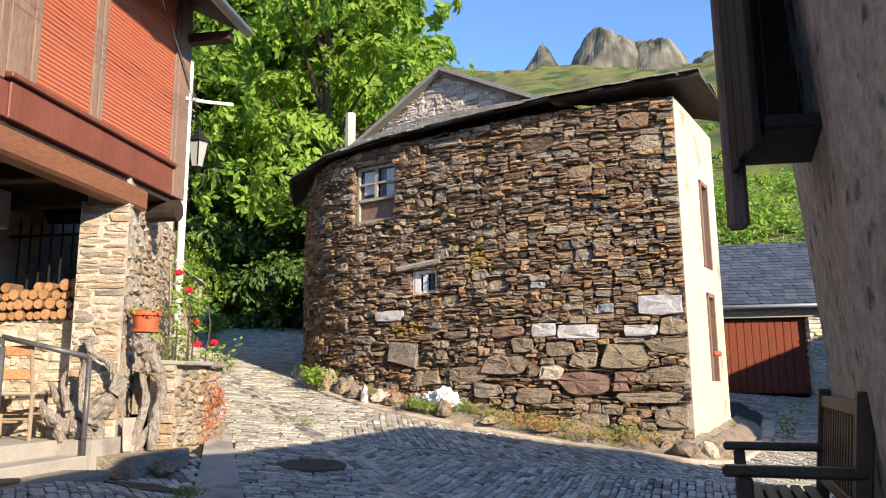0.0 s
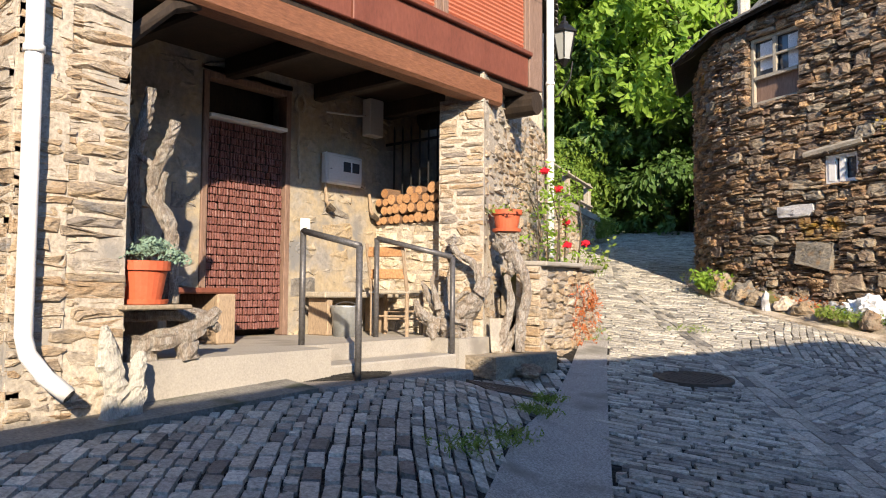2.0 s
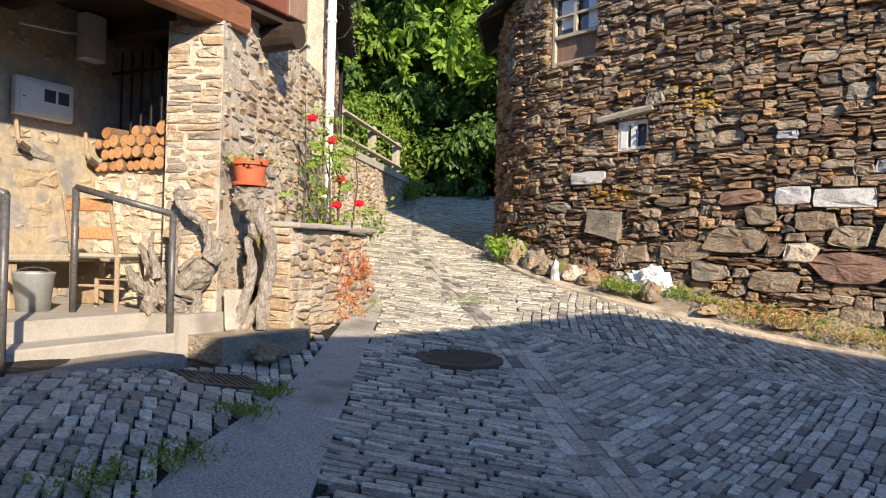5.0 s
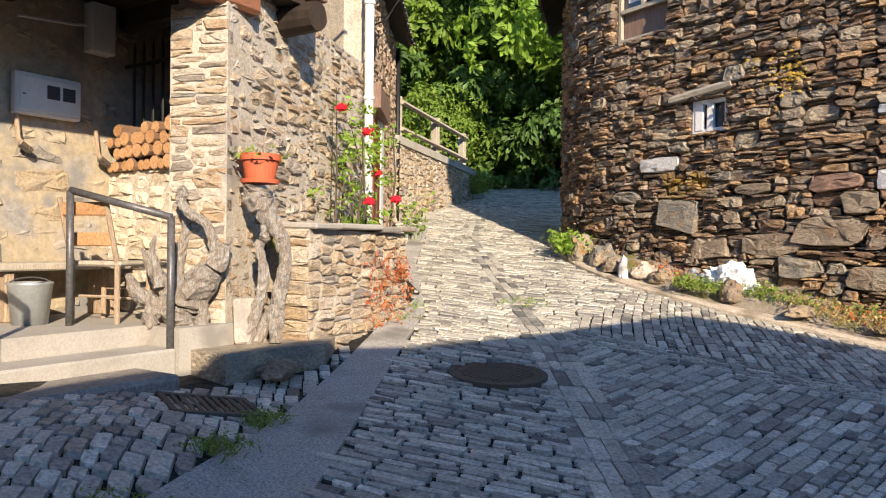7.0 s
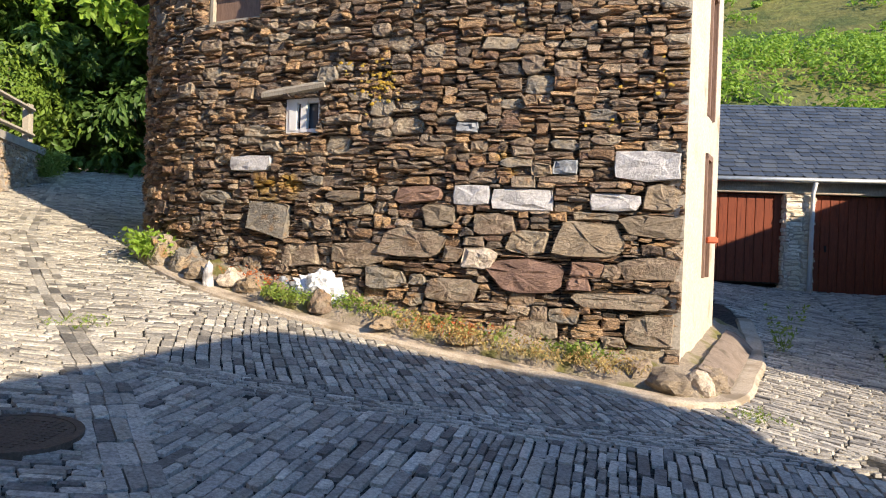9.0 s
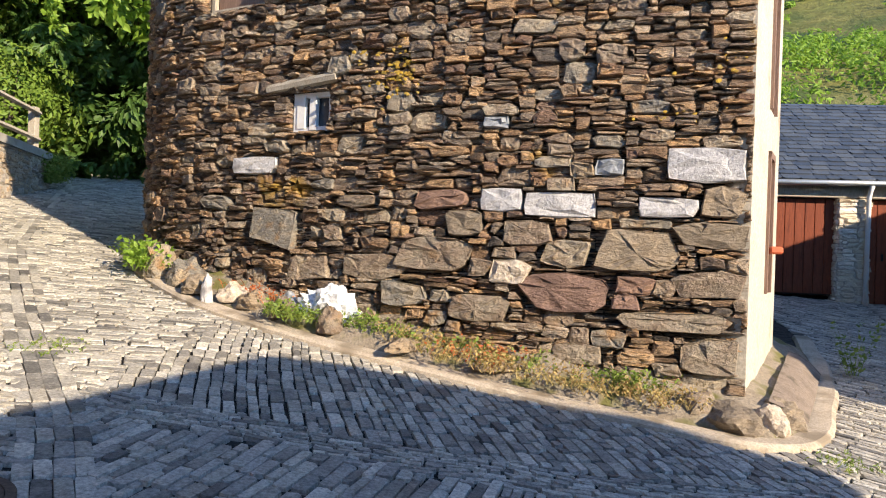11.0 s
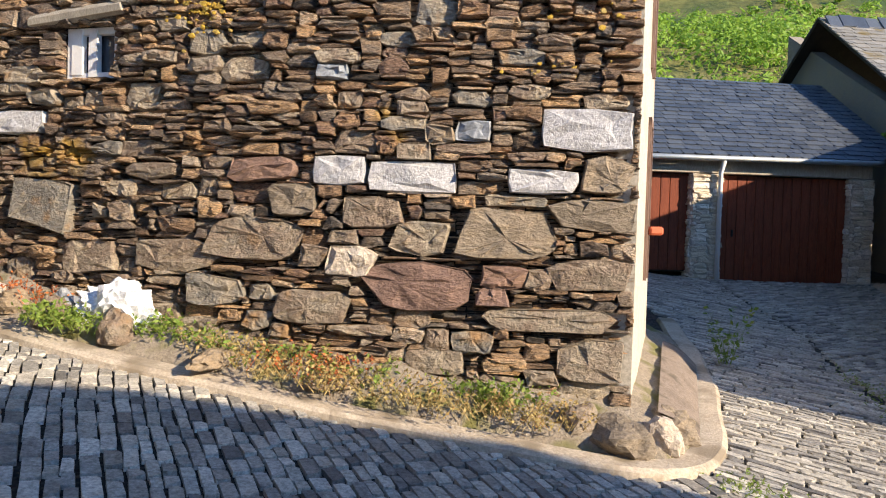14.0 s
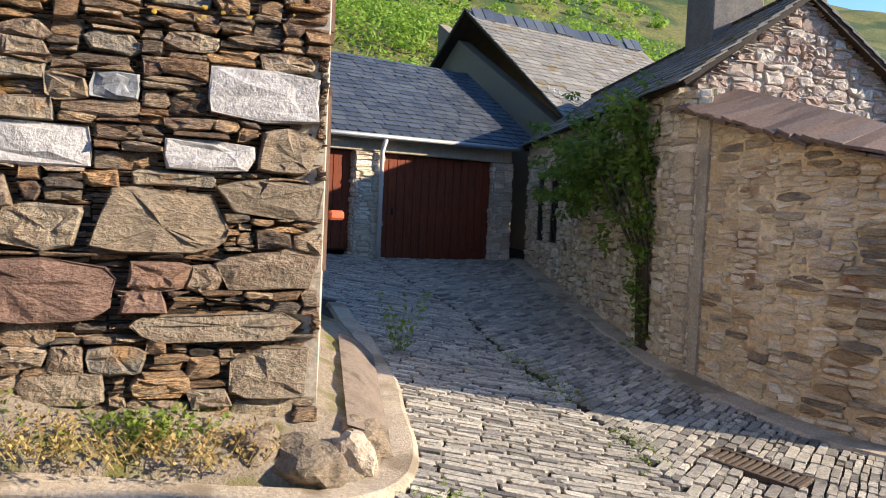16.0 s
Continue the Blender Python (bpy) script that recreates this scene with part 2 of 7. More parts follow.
M_BLACK = material("black_iron", [(0.012, 0.012, 0.013), (0.025, 0.024, 0.024)], rough=0.5, metal=0.3, scale=8, bump=0.2)
M_MANHOLE = material("rusty_cast_iron", [(0.064, 0.051, 0.042), (0.112, 0.083, 0.064), (0.083, 0.064, 0.053)], rough=0.75, metal=0.15, scale=8, grain=50, bump=0.3)
M_WHITE = material("white_paint", [(0.68, 0.67, 0.65), (0.78, 0.77, 0.75)], rough=0.5, scale=3, bump=0.1, fine=0.08)
M_GREYPAINT = material("grey_white_box", [(0.5, 0.5, 0.49), (0.58, 0.58, 0.57)], rough=0.5, scale=3, bump=0.05, fine=0.06)
M_ZINC = material("galvanised_zinc", [(0.38, 0.4, 0.4), (0.5, 0.52, 0.52)], rough=0.42, metal=0.6, scale=9, bump=0.1, fine=0.1)
M_GLASSDARK = material("dim_glass", [(0.03, 0.04, 0.05), (0.05, 0.06, 0.075)], rough=0.08, scale=2, bump=0.0, fine=0.05, spec=0.8)
M_CURTAIN = material("white_lace_curtain", [(0.495, 0.504, 0.522), (0.648, 0.648, 0.657)], rough=0.9, scale=5, grain=60, bump=0.3)
M_BEADS = material("maroon_chain_curtain", [(0.12, 0.046, 0.04), (0.19, 0.08, 0.068), (0.15, 0.06, 0.05)], rough=0.45, scale=5, grain=40, bump=0.2, piecewise=0.7)
M_LEAF = material("sunlit_leaf", [(0.120, 0.217, 0.030), (0.230, 0.370, 0.049), (0.312, 0.468, 0.077), (0.166, 0.293, 0.040)], rough=0.5, scale=0.6, grain=5, bump=0, piecewise=0.55, fine=0.25, through_light=0.5)
# darker copy of the leaf green: shade under the trees put into colour
M_LEAFSHADE = material("shade_painted_leaf", [(0.028, 0.06, 0.014), (0.085, 0.16, 0.034), (0.055, 0.105, 0.024)], rough=0.5, scale=0.8, grain=5, bump=0, piecewise=0.55, through_light=0.25)
M_LEAFMID = material("mid_green_leaf", [(0.08, 0.14, 0.024), (0.19, 0.29, 0.045), (0.13, 0.21, 0.034), (0.27, 0.36, 0.055)], rough=0.5, scale=0.5, grain=5, bump=0, piecewise=0.55, through_light=0.4)
M_GRASS = material("fresh_grass", [(0.108, 0.18, 0.03), (0.192, 0.276, 0.048), (0.264, 0.3, 0.072)], rough=0.6, scale=2, bump=0, piecewise=0.6, through_light=0.3)
M_DRYGRASS = material("dry_straw_weeds", [(0.322, 0.218, 0.092), (0.46, 0.345, 0.149), (0.276, 0.23, 0.0805), (0.345, 0.161, 0.069)], rough=0.8, scale=2, bump=0, piecewise=0.7, through_light=0.2)
M_REDLEAF = material("red_weed", [(0.36, 0.07, 0.03), (0.5, 0.16, 0.05), (0.3, 0.1, 0.04)], rough=0.7, scale=3, bump=0, piecewise=0.7, through_light=0.2)
M_SOIL = material("dry_soil", [(0.19, 0.155, 0.115), (0.3, 0.25, 0.19), (0.24, 0.195, 0.145)], scale=3, grain=40, bump=0.8, stain=(0.16, 0.15, 0.05), stain_scale=2.5, stain_at=0.52, thick=0.03)
M_ROSE = material("red_petals", [(0.55, 0.008, 0.02), (0.7, 0.02, 0.04)], rough=0.5, scale=20, bump=0, fine=0.2)
M_TARP = material("white_plastic_sack", [(0.58, 0.59, 0.6), (0.72, 0.72, 0.72)], rough=0.45, scale=6, bump=0.3)
M_LAMPGLASS = material("frosted_lamp_glass", [(0.303, 0.308, 0.292), (0.358, 0.363, 0.347)], rough=0.25, scale=3, bump=0.0, fine=0.05)


# ---- mesh tools ----
class Build:
    def __init__(self):
        self.v, self.f = [], []

    def add(self, verts, faces):
        o = len(self.v)
        self.v.extend([tuple(p) for p in verts])
        self.f.extend([tuple(i + o for i in q) for q in faces])
        return self

    def weld(self):
        seen, to, vs = {}, [], []
        for p in self.v:
            k = tuple(round(c, 4) for c in p)
            if k not in seen:
                seen[k] = len(vs)
                vs.append(p)
            to.append(seen[k])
        self.v, self.f = vs, [tuple(to[i] for i in q) for q in self.f]
        return self

    def box(self, x0, x1, y0, y1, z0, z1, m=None, c=0.0):
        """A box with chamfered edges."""
        c = min(c, abs(x1 - x0) * 0.45, abs(y1 - y0) * 0.45, abs(z1 - z0) * 0.45)
        if c <= 0:
            vs = [Vector((x, y, z)) for x in (x0, x1) for y in (y0, y1) for z in (z0, z1)]
            fs = [(0, 1, 3, 2), (4, 6, 7, 5), (0, 4, 5, 1), (2, 3, 7, 6), (0, 2, 6, 4), (1, 5, 7, 3)]
        else:
            vs, idx = [], {}
            lo, hi = (x0, y0, z0), (x1, y1, z1)
            for sx in (0, 1):
                for sy in (0, 1):
                    for sz in (0, 1):
                        s = (sx, sy, sz)
                        for a in range(3):
                            p = [hi[i] - (0 if i == a else c) if s[i] else lo[i] + (0 if i == a else c) for i in range(3)]
                            idx[s, a] = len(vs)
                            vs.append(Vector(p))
            fs = []
            for a in range(3):
                b, d = (a + 1) % 3, (a + 2) % 3
                for e in (0, 1):
                    q = []
                    for (u, w) in ((0, 0), (1, 0), (1, 1), (0, 1)):
                        s = [0, 0, 0]
                        s[a], s[b], s[d] = e, u, w
                        q.append(idx[tuple(s), a])
                    fs.append(tuple(q if e else q[::-1]))
                for u in (0, 1):
                    for w in (0, 1):
                        s0, s1 = [0, 0, 0], [0, 0, 0]
                        s0[a], s1[a] = 0, 1
                        s0[b] = s1[b] = u
                        s0[d] = s1[d] = w
                        q = [idx[tuple(s0), b], idx[tuple(s1), b], idx[tuple(s1), d], idx[tuple(s0), d]]
                        fs.append(tuple(q if u != w else q[::-1]))
            for sx in (0, 1):
                for sy in (0, 1):
                    for sz in (0, 1):
                        s = (sx, sy, sz)
                        q = (idx[s, 0], idx[s, 1], idx[s, 2])
                        fs.append(q if (sx + sy + sz) % 2 else q[::-1])
        return self.add([m @ p for p in vs] if m else vs, fs)

    def prism(self, poly, z0, z1):
        """An upright prism over a plan outline; z0 and z1 may be functions of x, y."""
        n = len(poly)
        a = [(x, y, z0(x, y) if callable(z0) else z0) for x, y in poly]
        b = [(x, y, z1(x, y) if callable(z1) else z1) for x, y in poly]
        return self.add(a + b, [tuple(range(n))[::-1], tuple(range(n, 2 * n))] + [(i, (i + 1) % n, n + (i + 1) % n, n + i) for i in range(n)])

    def tube(self, path, radii, n=8, wob=0.0, seed=0, flat=1.0):
        rnd = random.Random(seed)
        path = [Vector(p) for p in path]
        rings, up = [], Vector((0.3, 0.2, 1)).normalized()
        for i, p in enumerate(path):
            d = (path[min(i + 1, len(path) - 1)] - path[max(i - 1, 0)]).normalized()
            s = d.cross(up if abs(d.dot(up)) < 0.95 else Vector((1, 0, 0))).normalized()
            t = d.cross(s)
            r = radii[i] if isinstance(radii, (list, tuple)) else radii
            rings.append([p + (s * math.cos(6.2832 * k / n) + t * math.sin(6.2832 * k / n) * flat) * r * (1 + rnd.uniform(-wob, wob)) for k in range(n)])
        vs = [q for ring in rings for q in ring]
        fs = [(i * n + k, i * n + (k + 1) % n, (i + 1) * n + (k + 1) % n, (i + 1) * n + k) for i in range(len(path) - 1) for k in range(n)]
        fs += [tuple(range(n))[::-1], tuple(range((len(path) - 1) * n, len(path) * n))]
        return self.add(vs, fs)

    def lathe(self, profile, centre, n=16):
        cx, cy, cz = centre
        vs = [(cx + r * math.cos(6.2832 * k / n), cy + r * math.sin(6.2832 * k / n), cz + z) for r, z in profile for k in range(n)]
        fs = [(i * n + k, i * n + (k + 1) % n, (i + 1) * n + (k + 1) % n, (i + 1) * n + k) for i in range(len(profile) - 1) for k in range(n)]
        fs += [tuple(range(n))[::-1], tuple(range((len(profile) - 1) * n, len(profile) * n))]
        return self.add(vs, fs)


def mesh_of(name, b, mat):
    me = bpy.data.meshes.new(name)
    me.from_pydata(b.v, [], b.f)
    me.materials.append(mat)
    me.update()
    return me


def part(name, b, mat, parent=None, label="", kind="", smooth=False):
    """One mesh object, under a thing or a part of one."""
    ob = new(name, mesh_of(name, b, mat))
    if smooth:
        ob.data.polygons.foreach_set("use_smooth", [True] * len(ob.data.polygons))
    if parent:
        ob.parent = parent
    return tagged(ob, label, kind=kind)


def thing(name, label, category, group="", kind="", at=(0, 0, 0)):
    ob = new(name)
    ob.empty_display_size = 0.1
    return tagged(ob, label, category, group, kind)


def inside(poly, x, y):
    c, j = False, len(poly) - 1
    for i in range(len(poly)):
        (xi, yi), (xj, yj) = poly[i], poly[j]
        if (yi > y) != (yj > y) and x < (xj - xi) * (y - yi) / (yj - yi) + xi:
            c = not c
        j = i
    return c


class Line:
    """A plan line; its face looks to the left of its run."""

    def __init__(self, pts):
        self.p = [Vector(q) for q in pts]
        self.d = [0.0]
        for a, b in zip(self.p, self.p[1:]):
            self.d.append(self.d[-1] + (b - a).length)
        self.length = self.d[-1]

    def at(self, s, out=0.0):
        s = min(max(s, -2), self.length + 2)
        i = 0
        while i < len(self.p) - 2 and s > self.d[i + 1]:
            i += 1
        a, b = self.p[i], self.p[i + 1]
        e = (b - a).normalized()
        q = a + e * (s - self.d[i])
        return q.x - e.y * out, q.y + e.x * out


def smooth_line(pts, n=6):
    q = []
    for i in range(len(pts) - 1):
        p0, p1, p2, p3 = (np.array(pts[min(max(i + k, 0), len(pts) - 1)]) for k in (-1, 0, 1, 2))
        for j in range(n):
            t = j / n
            q.append(tuple(0.5 * (2 * p1 + (p2 - p0) * t + (2 * p0 - 5 * p1 + 4 * p2 - p3) * t * t + (3 * p1 - p0 - 3 * p2 + p3) * t ** 3)))
    return q + [tuple(pts[-1])]


def backing(line, s0, s1, z0, z1, thick, openings=(), step=0.7, recess=0.0):
    """The core of a wall behind its stones, with its openings left free."""
    b = Build()
    cuts = sorted({s0, s1, *[v for o in openings for v in o[:2] if s0 < v < s1], *[v for v in np.arange(s0, s1, step)]})
    for a, c in zip(cuts, cuts[1:]):
        if c - a < 1e-4:
            continue
        mid = (a + c) / 2
        holes = sorted((o[2], o[3]) for o in openings if o[0] < mid < o[1])
        spans, lo = [], None
        for h0, h1 in holes:
            spans.append((lo, h0))
            lo = h1
        spans.append((lo, None))
        for lo, hi in spans:
            za = [(z0(s) if lo is None else lo) for s in (a, c)]
            zb = [(z1(s) if hi is None else hi) for s in (a, c)]
            vs = []
            for k, s in enumerate((a, c)):
                for out in (-recess, -thick):
                    x, y = line.at(s, out)
                    vs += [(x, y, za[k]), (x, y, zb[k])]
            b.add(vs, [(0, 1, 5, 4), (2, 6, 7, 3), (0, 2, 3, 1), (4, 5, 7, 6), (1, 3, 7, 5), (0, 4, 6, 2)])
    return b.weld()


SQUARED = (M_WHITESTONE, M_BLUESTONE)


def stone_body(b, line, ring, proud, rnd, deep=0.08, rough=1.0):
    """One stone: an outline on the wall face, with a broken edge and an uneven, tilted front."""
    n = len(ring)
    ms, mz = sum(p[0] for p in ring) / n, sum(p[1] for p in ring) / n
    w, h = max(p[0] for p in ring) - min(p[0] for p in ring), max(p[1] for p in ring) - min(p[1] for p in ring)
    e = min(0.012, 0.14 * min(w, h))
    tilt, lean = rnd.uniform(-0.4, 0.4) * abs(proud), rnd.uniform(-0.45, 0.3) * abs(proud)
    vs = [(*line.at(s, -deep), z) for s, z in ring]
    vs += [(*line.at(s, proud - rnd.uniform(0.008, 0.02) * rough), z) for s, z in ring]
    for s, z in ring:
        d = math.hypot(s - ms, z - mz) + 1e-6
        k = max(0.5, 1 - e * rnd.uniform(0.6, 1.7) / d)
        o = proud + tilt * (s - ms) / (w / 2 + 1e-6) + lean * (z - mz) / (h / 2 + 1e-6) + rnd.uniform(-0.009, 0.006) * rough
        vs.append((*line.at(ms + (s - ms) * k, o), mz + (z - mz) * k))
    c = (ms + rnd.uniform(-0.2, 0.2) * w, mz + rnd.uniform(-0.2, 0.2) * h)
    top = 2 * n
    if w * h > 0.02:
        for s, z in ring:
            k = rnd.uniform(0.35, 0.75)
            vs.append((*line.at(ms + (s - ms) * k, proud + rnd.uniform(-0.012, 0.022) * rough), mz + (z - mz) * k))
        top = 3 * n
    vs.append((*line.at(c[0], proud + rnd.uniform(-0.008, 0.018) * rough), c[1]))
    fs = []
    for k in range(n):
        q = (k + 1) % n
        if top > 2 * n:
            fs += [(2 * n + k, 2 * n + q, 3 * n + q), (2 * n + k, 3 * n + q, 3 * n + k)]
        fs += [(top + k, top + q, top + n), (k, q, n + q, n + k), (n + k, n + q, 2 * n + q, 2 * n + k)]
    b.add(vs, fs)


def block_ring(s0, s1, z0, z1, rnd):
    """A squared block with knocked corners."""
    w, h = s1 - s0, z1 - z0
    c = lambda k: rnd.uniform(0.01, k)
    return [(s0 + c(0.12) * w, z0 + c(0.08) * h), (s0 + 0.5 * w, z0 - c(0.04) * h), (s1 - c(0.05) * w, z0 + c(0.12) * h), (s1, z0 + 0.4 * h), (s1 - c(0.1) * w, z1 - c(0.14) * h),
            (s0 + rnd.uniform(0.4, 0.6) * w, z1 - c(0.06) * h), (s0 + c(0.06) * w, z1 - c(0.2) * h), (s0 + c(0.03) * w, z0 + 0.45 * h)]


def clip(poly, nx, ny, d):
    """The part of a convex outline where nx*x + ny*y <= d."""
    out = []
    for i, (x1, y1) in enumerate(poly):
        x0, y0 = poly[i - 1]
        a, c = nx * x0 + ny * y0 - d, nx * x1 + ny * y1 - d
        if (a > 0) != (c > 0):
            t = a / (a - c)
            out.append((x0 + (x1 - x0) * t, y0 + (y1 - y0) * t))
        if c <= 0:
            out.append((x1, y1))
    return out


def fit_rings(stones, blocked, s0, s1, joint, F, rnd):
    """Turns packed rectangles into angular stones that fit one another (power cells)."""
    if not stones:
        return []
    P = np.array([((a + c) / 2 + rnd.uniform(-0.12, 0.12) * (c - a), ((e + f) / 2 + rnd.uniform(-0.15, 0.15) * (f - e)) * F) for a, c, e, f in stones])
    R = np.array([(c - a) * (f - e) * F / 4 * rnd.uniform(0.85, 1.15) for a, c, e, f in stones])
    rings = []
    for i, (a, c, e, f) in enumerate(stones):
        w, h = c - a, f - e
        gs, gz_ = 0.05 * w, 0.05 * h
        lo, hi = max(s0, a - gs), min(s1, c + gs)
        ju, jv = lambda: rnd.uniform(-0.22, 0.2) * min(w, 2.5 * h), lambda: rnd.uniform(-0.24, 0.2) * h
        poly = [(max(s0, a + ju()), (e + jv()) * F), (min(s1, c - ju()), (e + jv()) * F), (min(s1, c - ju()), (f - jv()) * F), (max(s0, a + ju()), (f - jv()) * F)]
        grow = -0.01 + 0.11 * rnd.random()
        d2 = ((P - P[i]) ** 2).sum(1)
        for j in np.argsort(d2 - R)[:26]:
            if j == i or not poly:
                continue
            n = P[j] - P[i]
            L = math.sqrt(n @ n) + 1e-9
            n = n / L
            d = n @ P[i] + L / 2 + (R[i] - R[j]) / (2 * L) + (grow * w - joint) * abs(n[0]) + (1.3 * grow * h - joint) * F * abs(n[1])
            poly = clip(poly, n[0], n[1], d)
        for oa, oc, oe, of in blocked:
            if not poly or oa > hi or oc < lo or oe > f + gz_ or of < e - gz_:
                continue
            gaps = ((oa - c, 1, 0, oa), (a - oc, -1, 0, -oc), ((oe - f), 0, 1, oe * F), ((e - of), 0, -1, -of * F))
            _, nx_, ny_, d = max(gaps)
            poly = clip(poly, nx_, ny_, d - joint)
        ring = []
        for k, (x, y) in enumerate(poly):
            x0, y0 = poly[k - 1]
            gap = math.hypot(x - x0, (y - y0) / F)
            if gap < 0.01:
                continue
            if gap > 0.11:
                q = rnd.uniform(0.3, 0.7)
                ring.append((x0 + (x - x0) * q + rnd.uniform(-0.006, 0.006), (y0 + (y - y0) * q) / F + rnd.uniform(-0.006, 0.006)))
            ring.append((x, y / F))
        rings.append(ring if len(ring) > 2 else None)
    return rings


def lay_stones(line, s0, s1, z0, z1, size, rnd, openings=(), fixed=(), cell=0.025, cz=0.025):
    """Packs stones over a wall face: rectangles (s0, s1, z0, z1) that fill it with few gaps."""
    lo = min(z0(s) for s in np.linspace(s0, s1, 30))
    hi = max(z1(s) for s in np.linspace(s0, s1, 30))
    W, H = int((s1 - s0) / cell), int((hi - lo) / cz) + 1
    used = np.zeros((H, W), bool)
    for i in range(W):
        s = s0 + (i + 0.5) * cell
        used[: max(0, int((z0(s) - lo) / cz)), i] = True
        used[max(0, int((z1(s) - lo) / cz)):, i] = True
    for a, c, e, f in list(openings) + list(fixed):
        used[max(0, round((e - lo) / cz)): max(0, round((f - lo) / cz)), max(0, round((a - s0) / cell)): max(0, round((c - s0) / cell))] = True
    out = []
    for r in range(H):
        i = 0
        while i < W:
            if used[r, i]:
                i += 1
                continue
            w, h = size(s0 + i * cell, lo + r * cz, rnd)
            w, h = max(2, round(w / cell)), max(1, round(h / cz))
            e = i
            while e < W and not used[r, e] and e - i < w:
                e += 1
            if e < W and not used[r, e]:
                run = e
                while run < W and not used[r, run] and run - e < 3:
                    run += 1
                if run - e < 3:
                    e = run
            h = min(h, max(1, int((e - i) * cell / cz / 1.15)))
            t = r + 1
            while t < H and t - r < h and not used[t, i:e].any():
                t += 1
            used[r:t, i:e] = True
            if e - i > 1:
                out.append((s0 + i * cell, s0 + e * cell, lo + r * cz, lo + t * cz))
            i = e
    return out


def stone_wall(parent, name, line, s0, s1, z0, z1, size, mat, core, rnd, openings=(), fixed=(), thick=0.5, singles=60, big=None, proud=(0.01, 0.05), label="", pick=None, joint=0.006, recess=0.0, cz=0.025, F=2.4):
    """A rubble wall: a core, its largest stones as pieces of their own, and the many small ones between them."""
    wall = part(name, backing(line, s0, s1, z0, z1, thick, openings, recess=recess), core, parent, label)
    hard = [f for f in fixed if f[4] in SQUARED]
    soft = {tuple(f[:4]): f for f in fixed if f[4] not in SQUARED}
    stones = lay_stones(line, s0, s1, z0, z1, size, rnd, openings, [f[:4] for f in fixed], cz=cz) + list(soft)
    rings = fit_rings(stones, list(openings) + [f[:4] for f in hard], s0, s1, joint, F, rnd)
    for f in hard:
        b = Build()
        stone_body(b, line, block_ring(*f[:4], rnd), f[5], rnd)
        part("stone", b, f[4], wall)
    order = sorted([k for k in range(len(stones)) if rings[k]], key=lambda k: -(stones[k][1] - stones[k][0]) * (stones[k][3] - stones[k][2]) - (9 if stones[k] in soft else 0))
    rest = Build()
    for i, k in enumerate(order):
        f = soft.get(stones[k])
        b = Build() if i < singles else rest
        stone_body(b, line, rings[k], f[5] if f else rnd.uniform(*proud), rnd)
        if i < singles:
            part("stone", b, f[4] if f else (big or mat) if rnd.random() < 0.7 else mat, wall)
    if rest.v:
        part("rubble", rest, mat, wall, kind="stuff")
    return wall


def corner_walls(parent, name, pts, *rest, seed=1, **more):
    """Stone faces along each run of a line that turns sharp corners."""
    for k, (a, c) in enumerate(zip(pts, pts[1:])):
        ln = Line([a, c])
        stone_wall(parent, name, ln, 0.0, ln.length, *rest, random.Random(seed + k), recess=0.007 + 0.003 * k, **more)


# ---- ground ----
GC = (0.044, -0.476, -0.095, 0.553, -0.635, 0.541, 0.312, -0.119, 0.107, -0.069)


def near_ground(x, y):
    x, y = min(max(x, -13), 12) / 10, min(max(y, 0.5), 26) / 10
    z = sum(c * k for c, k in zip(GC, (1, x, y, x * x, x * y, y * y, x ** 3, x * x * y, x * y * y, y ** 3)))
    u, v = min(max((0.34 - 4.5 * y - 10 * x) / 1.3, 0), 1), min(max((7.1 - 10 * y) / 1.9, 0), 1)
    return z + 0.25 * u * u * (3 - 2 * u) * v * v * (3 - 2 * v)


def ground_z(x, y):
    z = near_ground(x, y)
    d = y - 27
    if d > 0:
        n = noise.noise(Vector((x * 0.012, y * 0.012, 0.3))) * 0.5 + 0.5
        climb = 0.474 * d * min(1.0, d / 22) if d < 560 else 265.4 - 0.1 * (d - 560)
        z += climb * (0.82 + 0.2 * n) + noise.noise(Vector((x * 0.05, y * 0.05, 2.0))) * min(d * 0.05, 4)
    dx = abs(x) - 14
    if dx > 0 and y < 300:
        z += min(dx, 250) * (0.22 if x < 0 else 0.08) * min(1, dx / 10)
    return z


def spread(n, fine, far, mid):
    u = np.linspace(-1, 1, n)
    return mid + np.sign(u) * (np.abs(u) * fine + np.abs(u) ** 5 * far)


gx, gy = spread(310, 34, 900, -1), np.concatenate([np.linspace(-900, -12, 14), np.linspace(-11, 30, 190), 30 + 760 * np.linspace(0.004, 1, 130) ** 1.6, np.linspace(830, 3500, 8)])
b = Build()
b.v = [(x, y, ground_z(x, y)) for y in gy for x in gx]
nx = len(gx)
b.f = [(j * nx + i, j * nx + i + 1, (j + 1) * nx + i + 1, (j + 1) * nx + i) for j in range(len(gy) - 1) for i in range(nx - 1)]


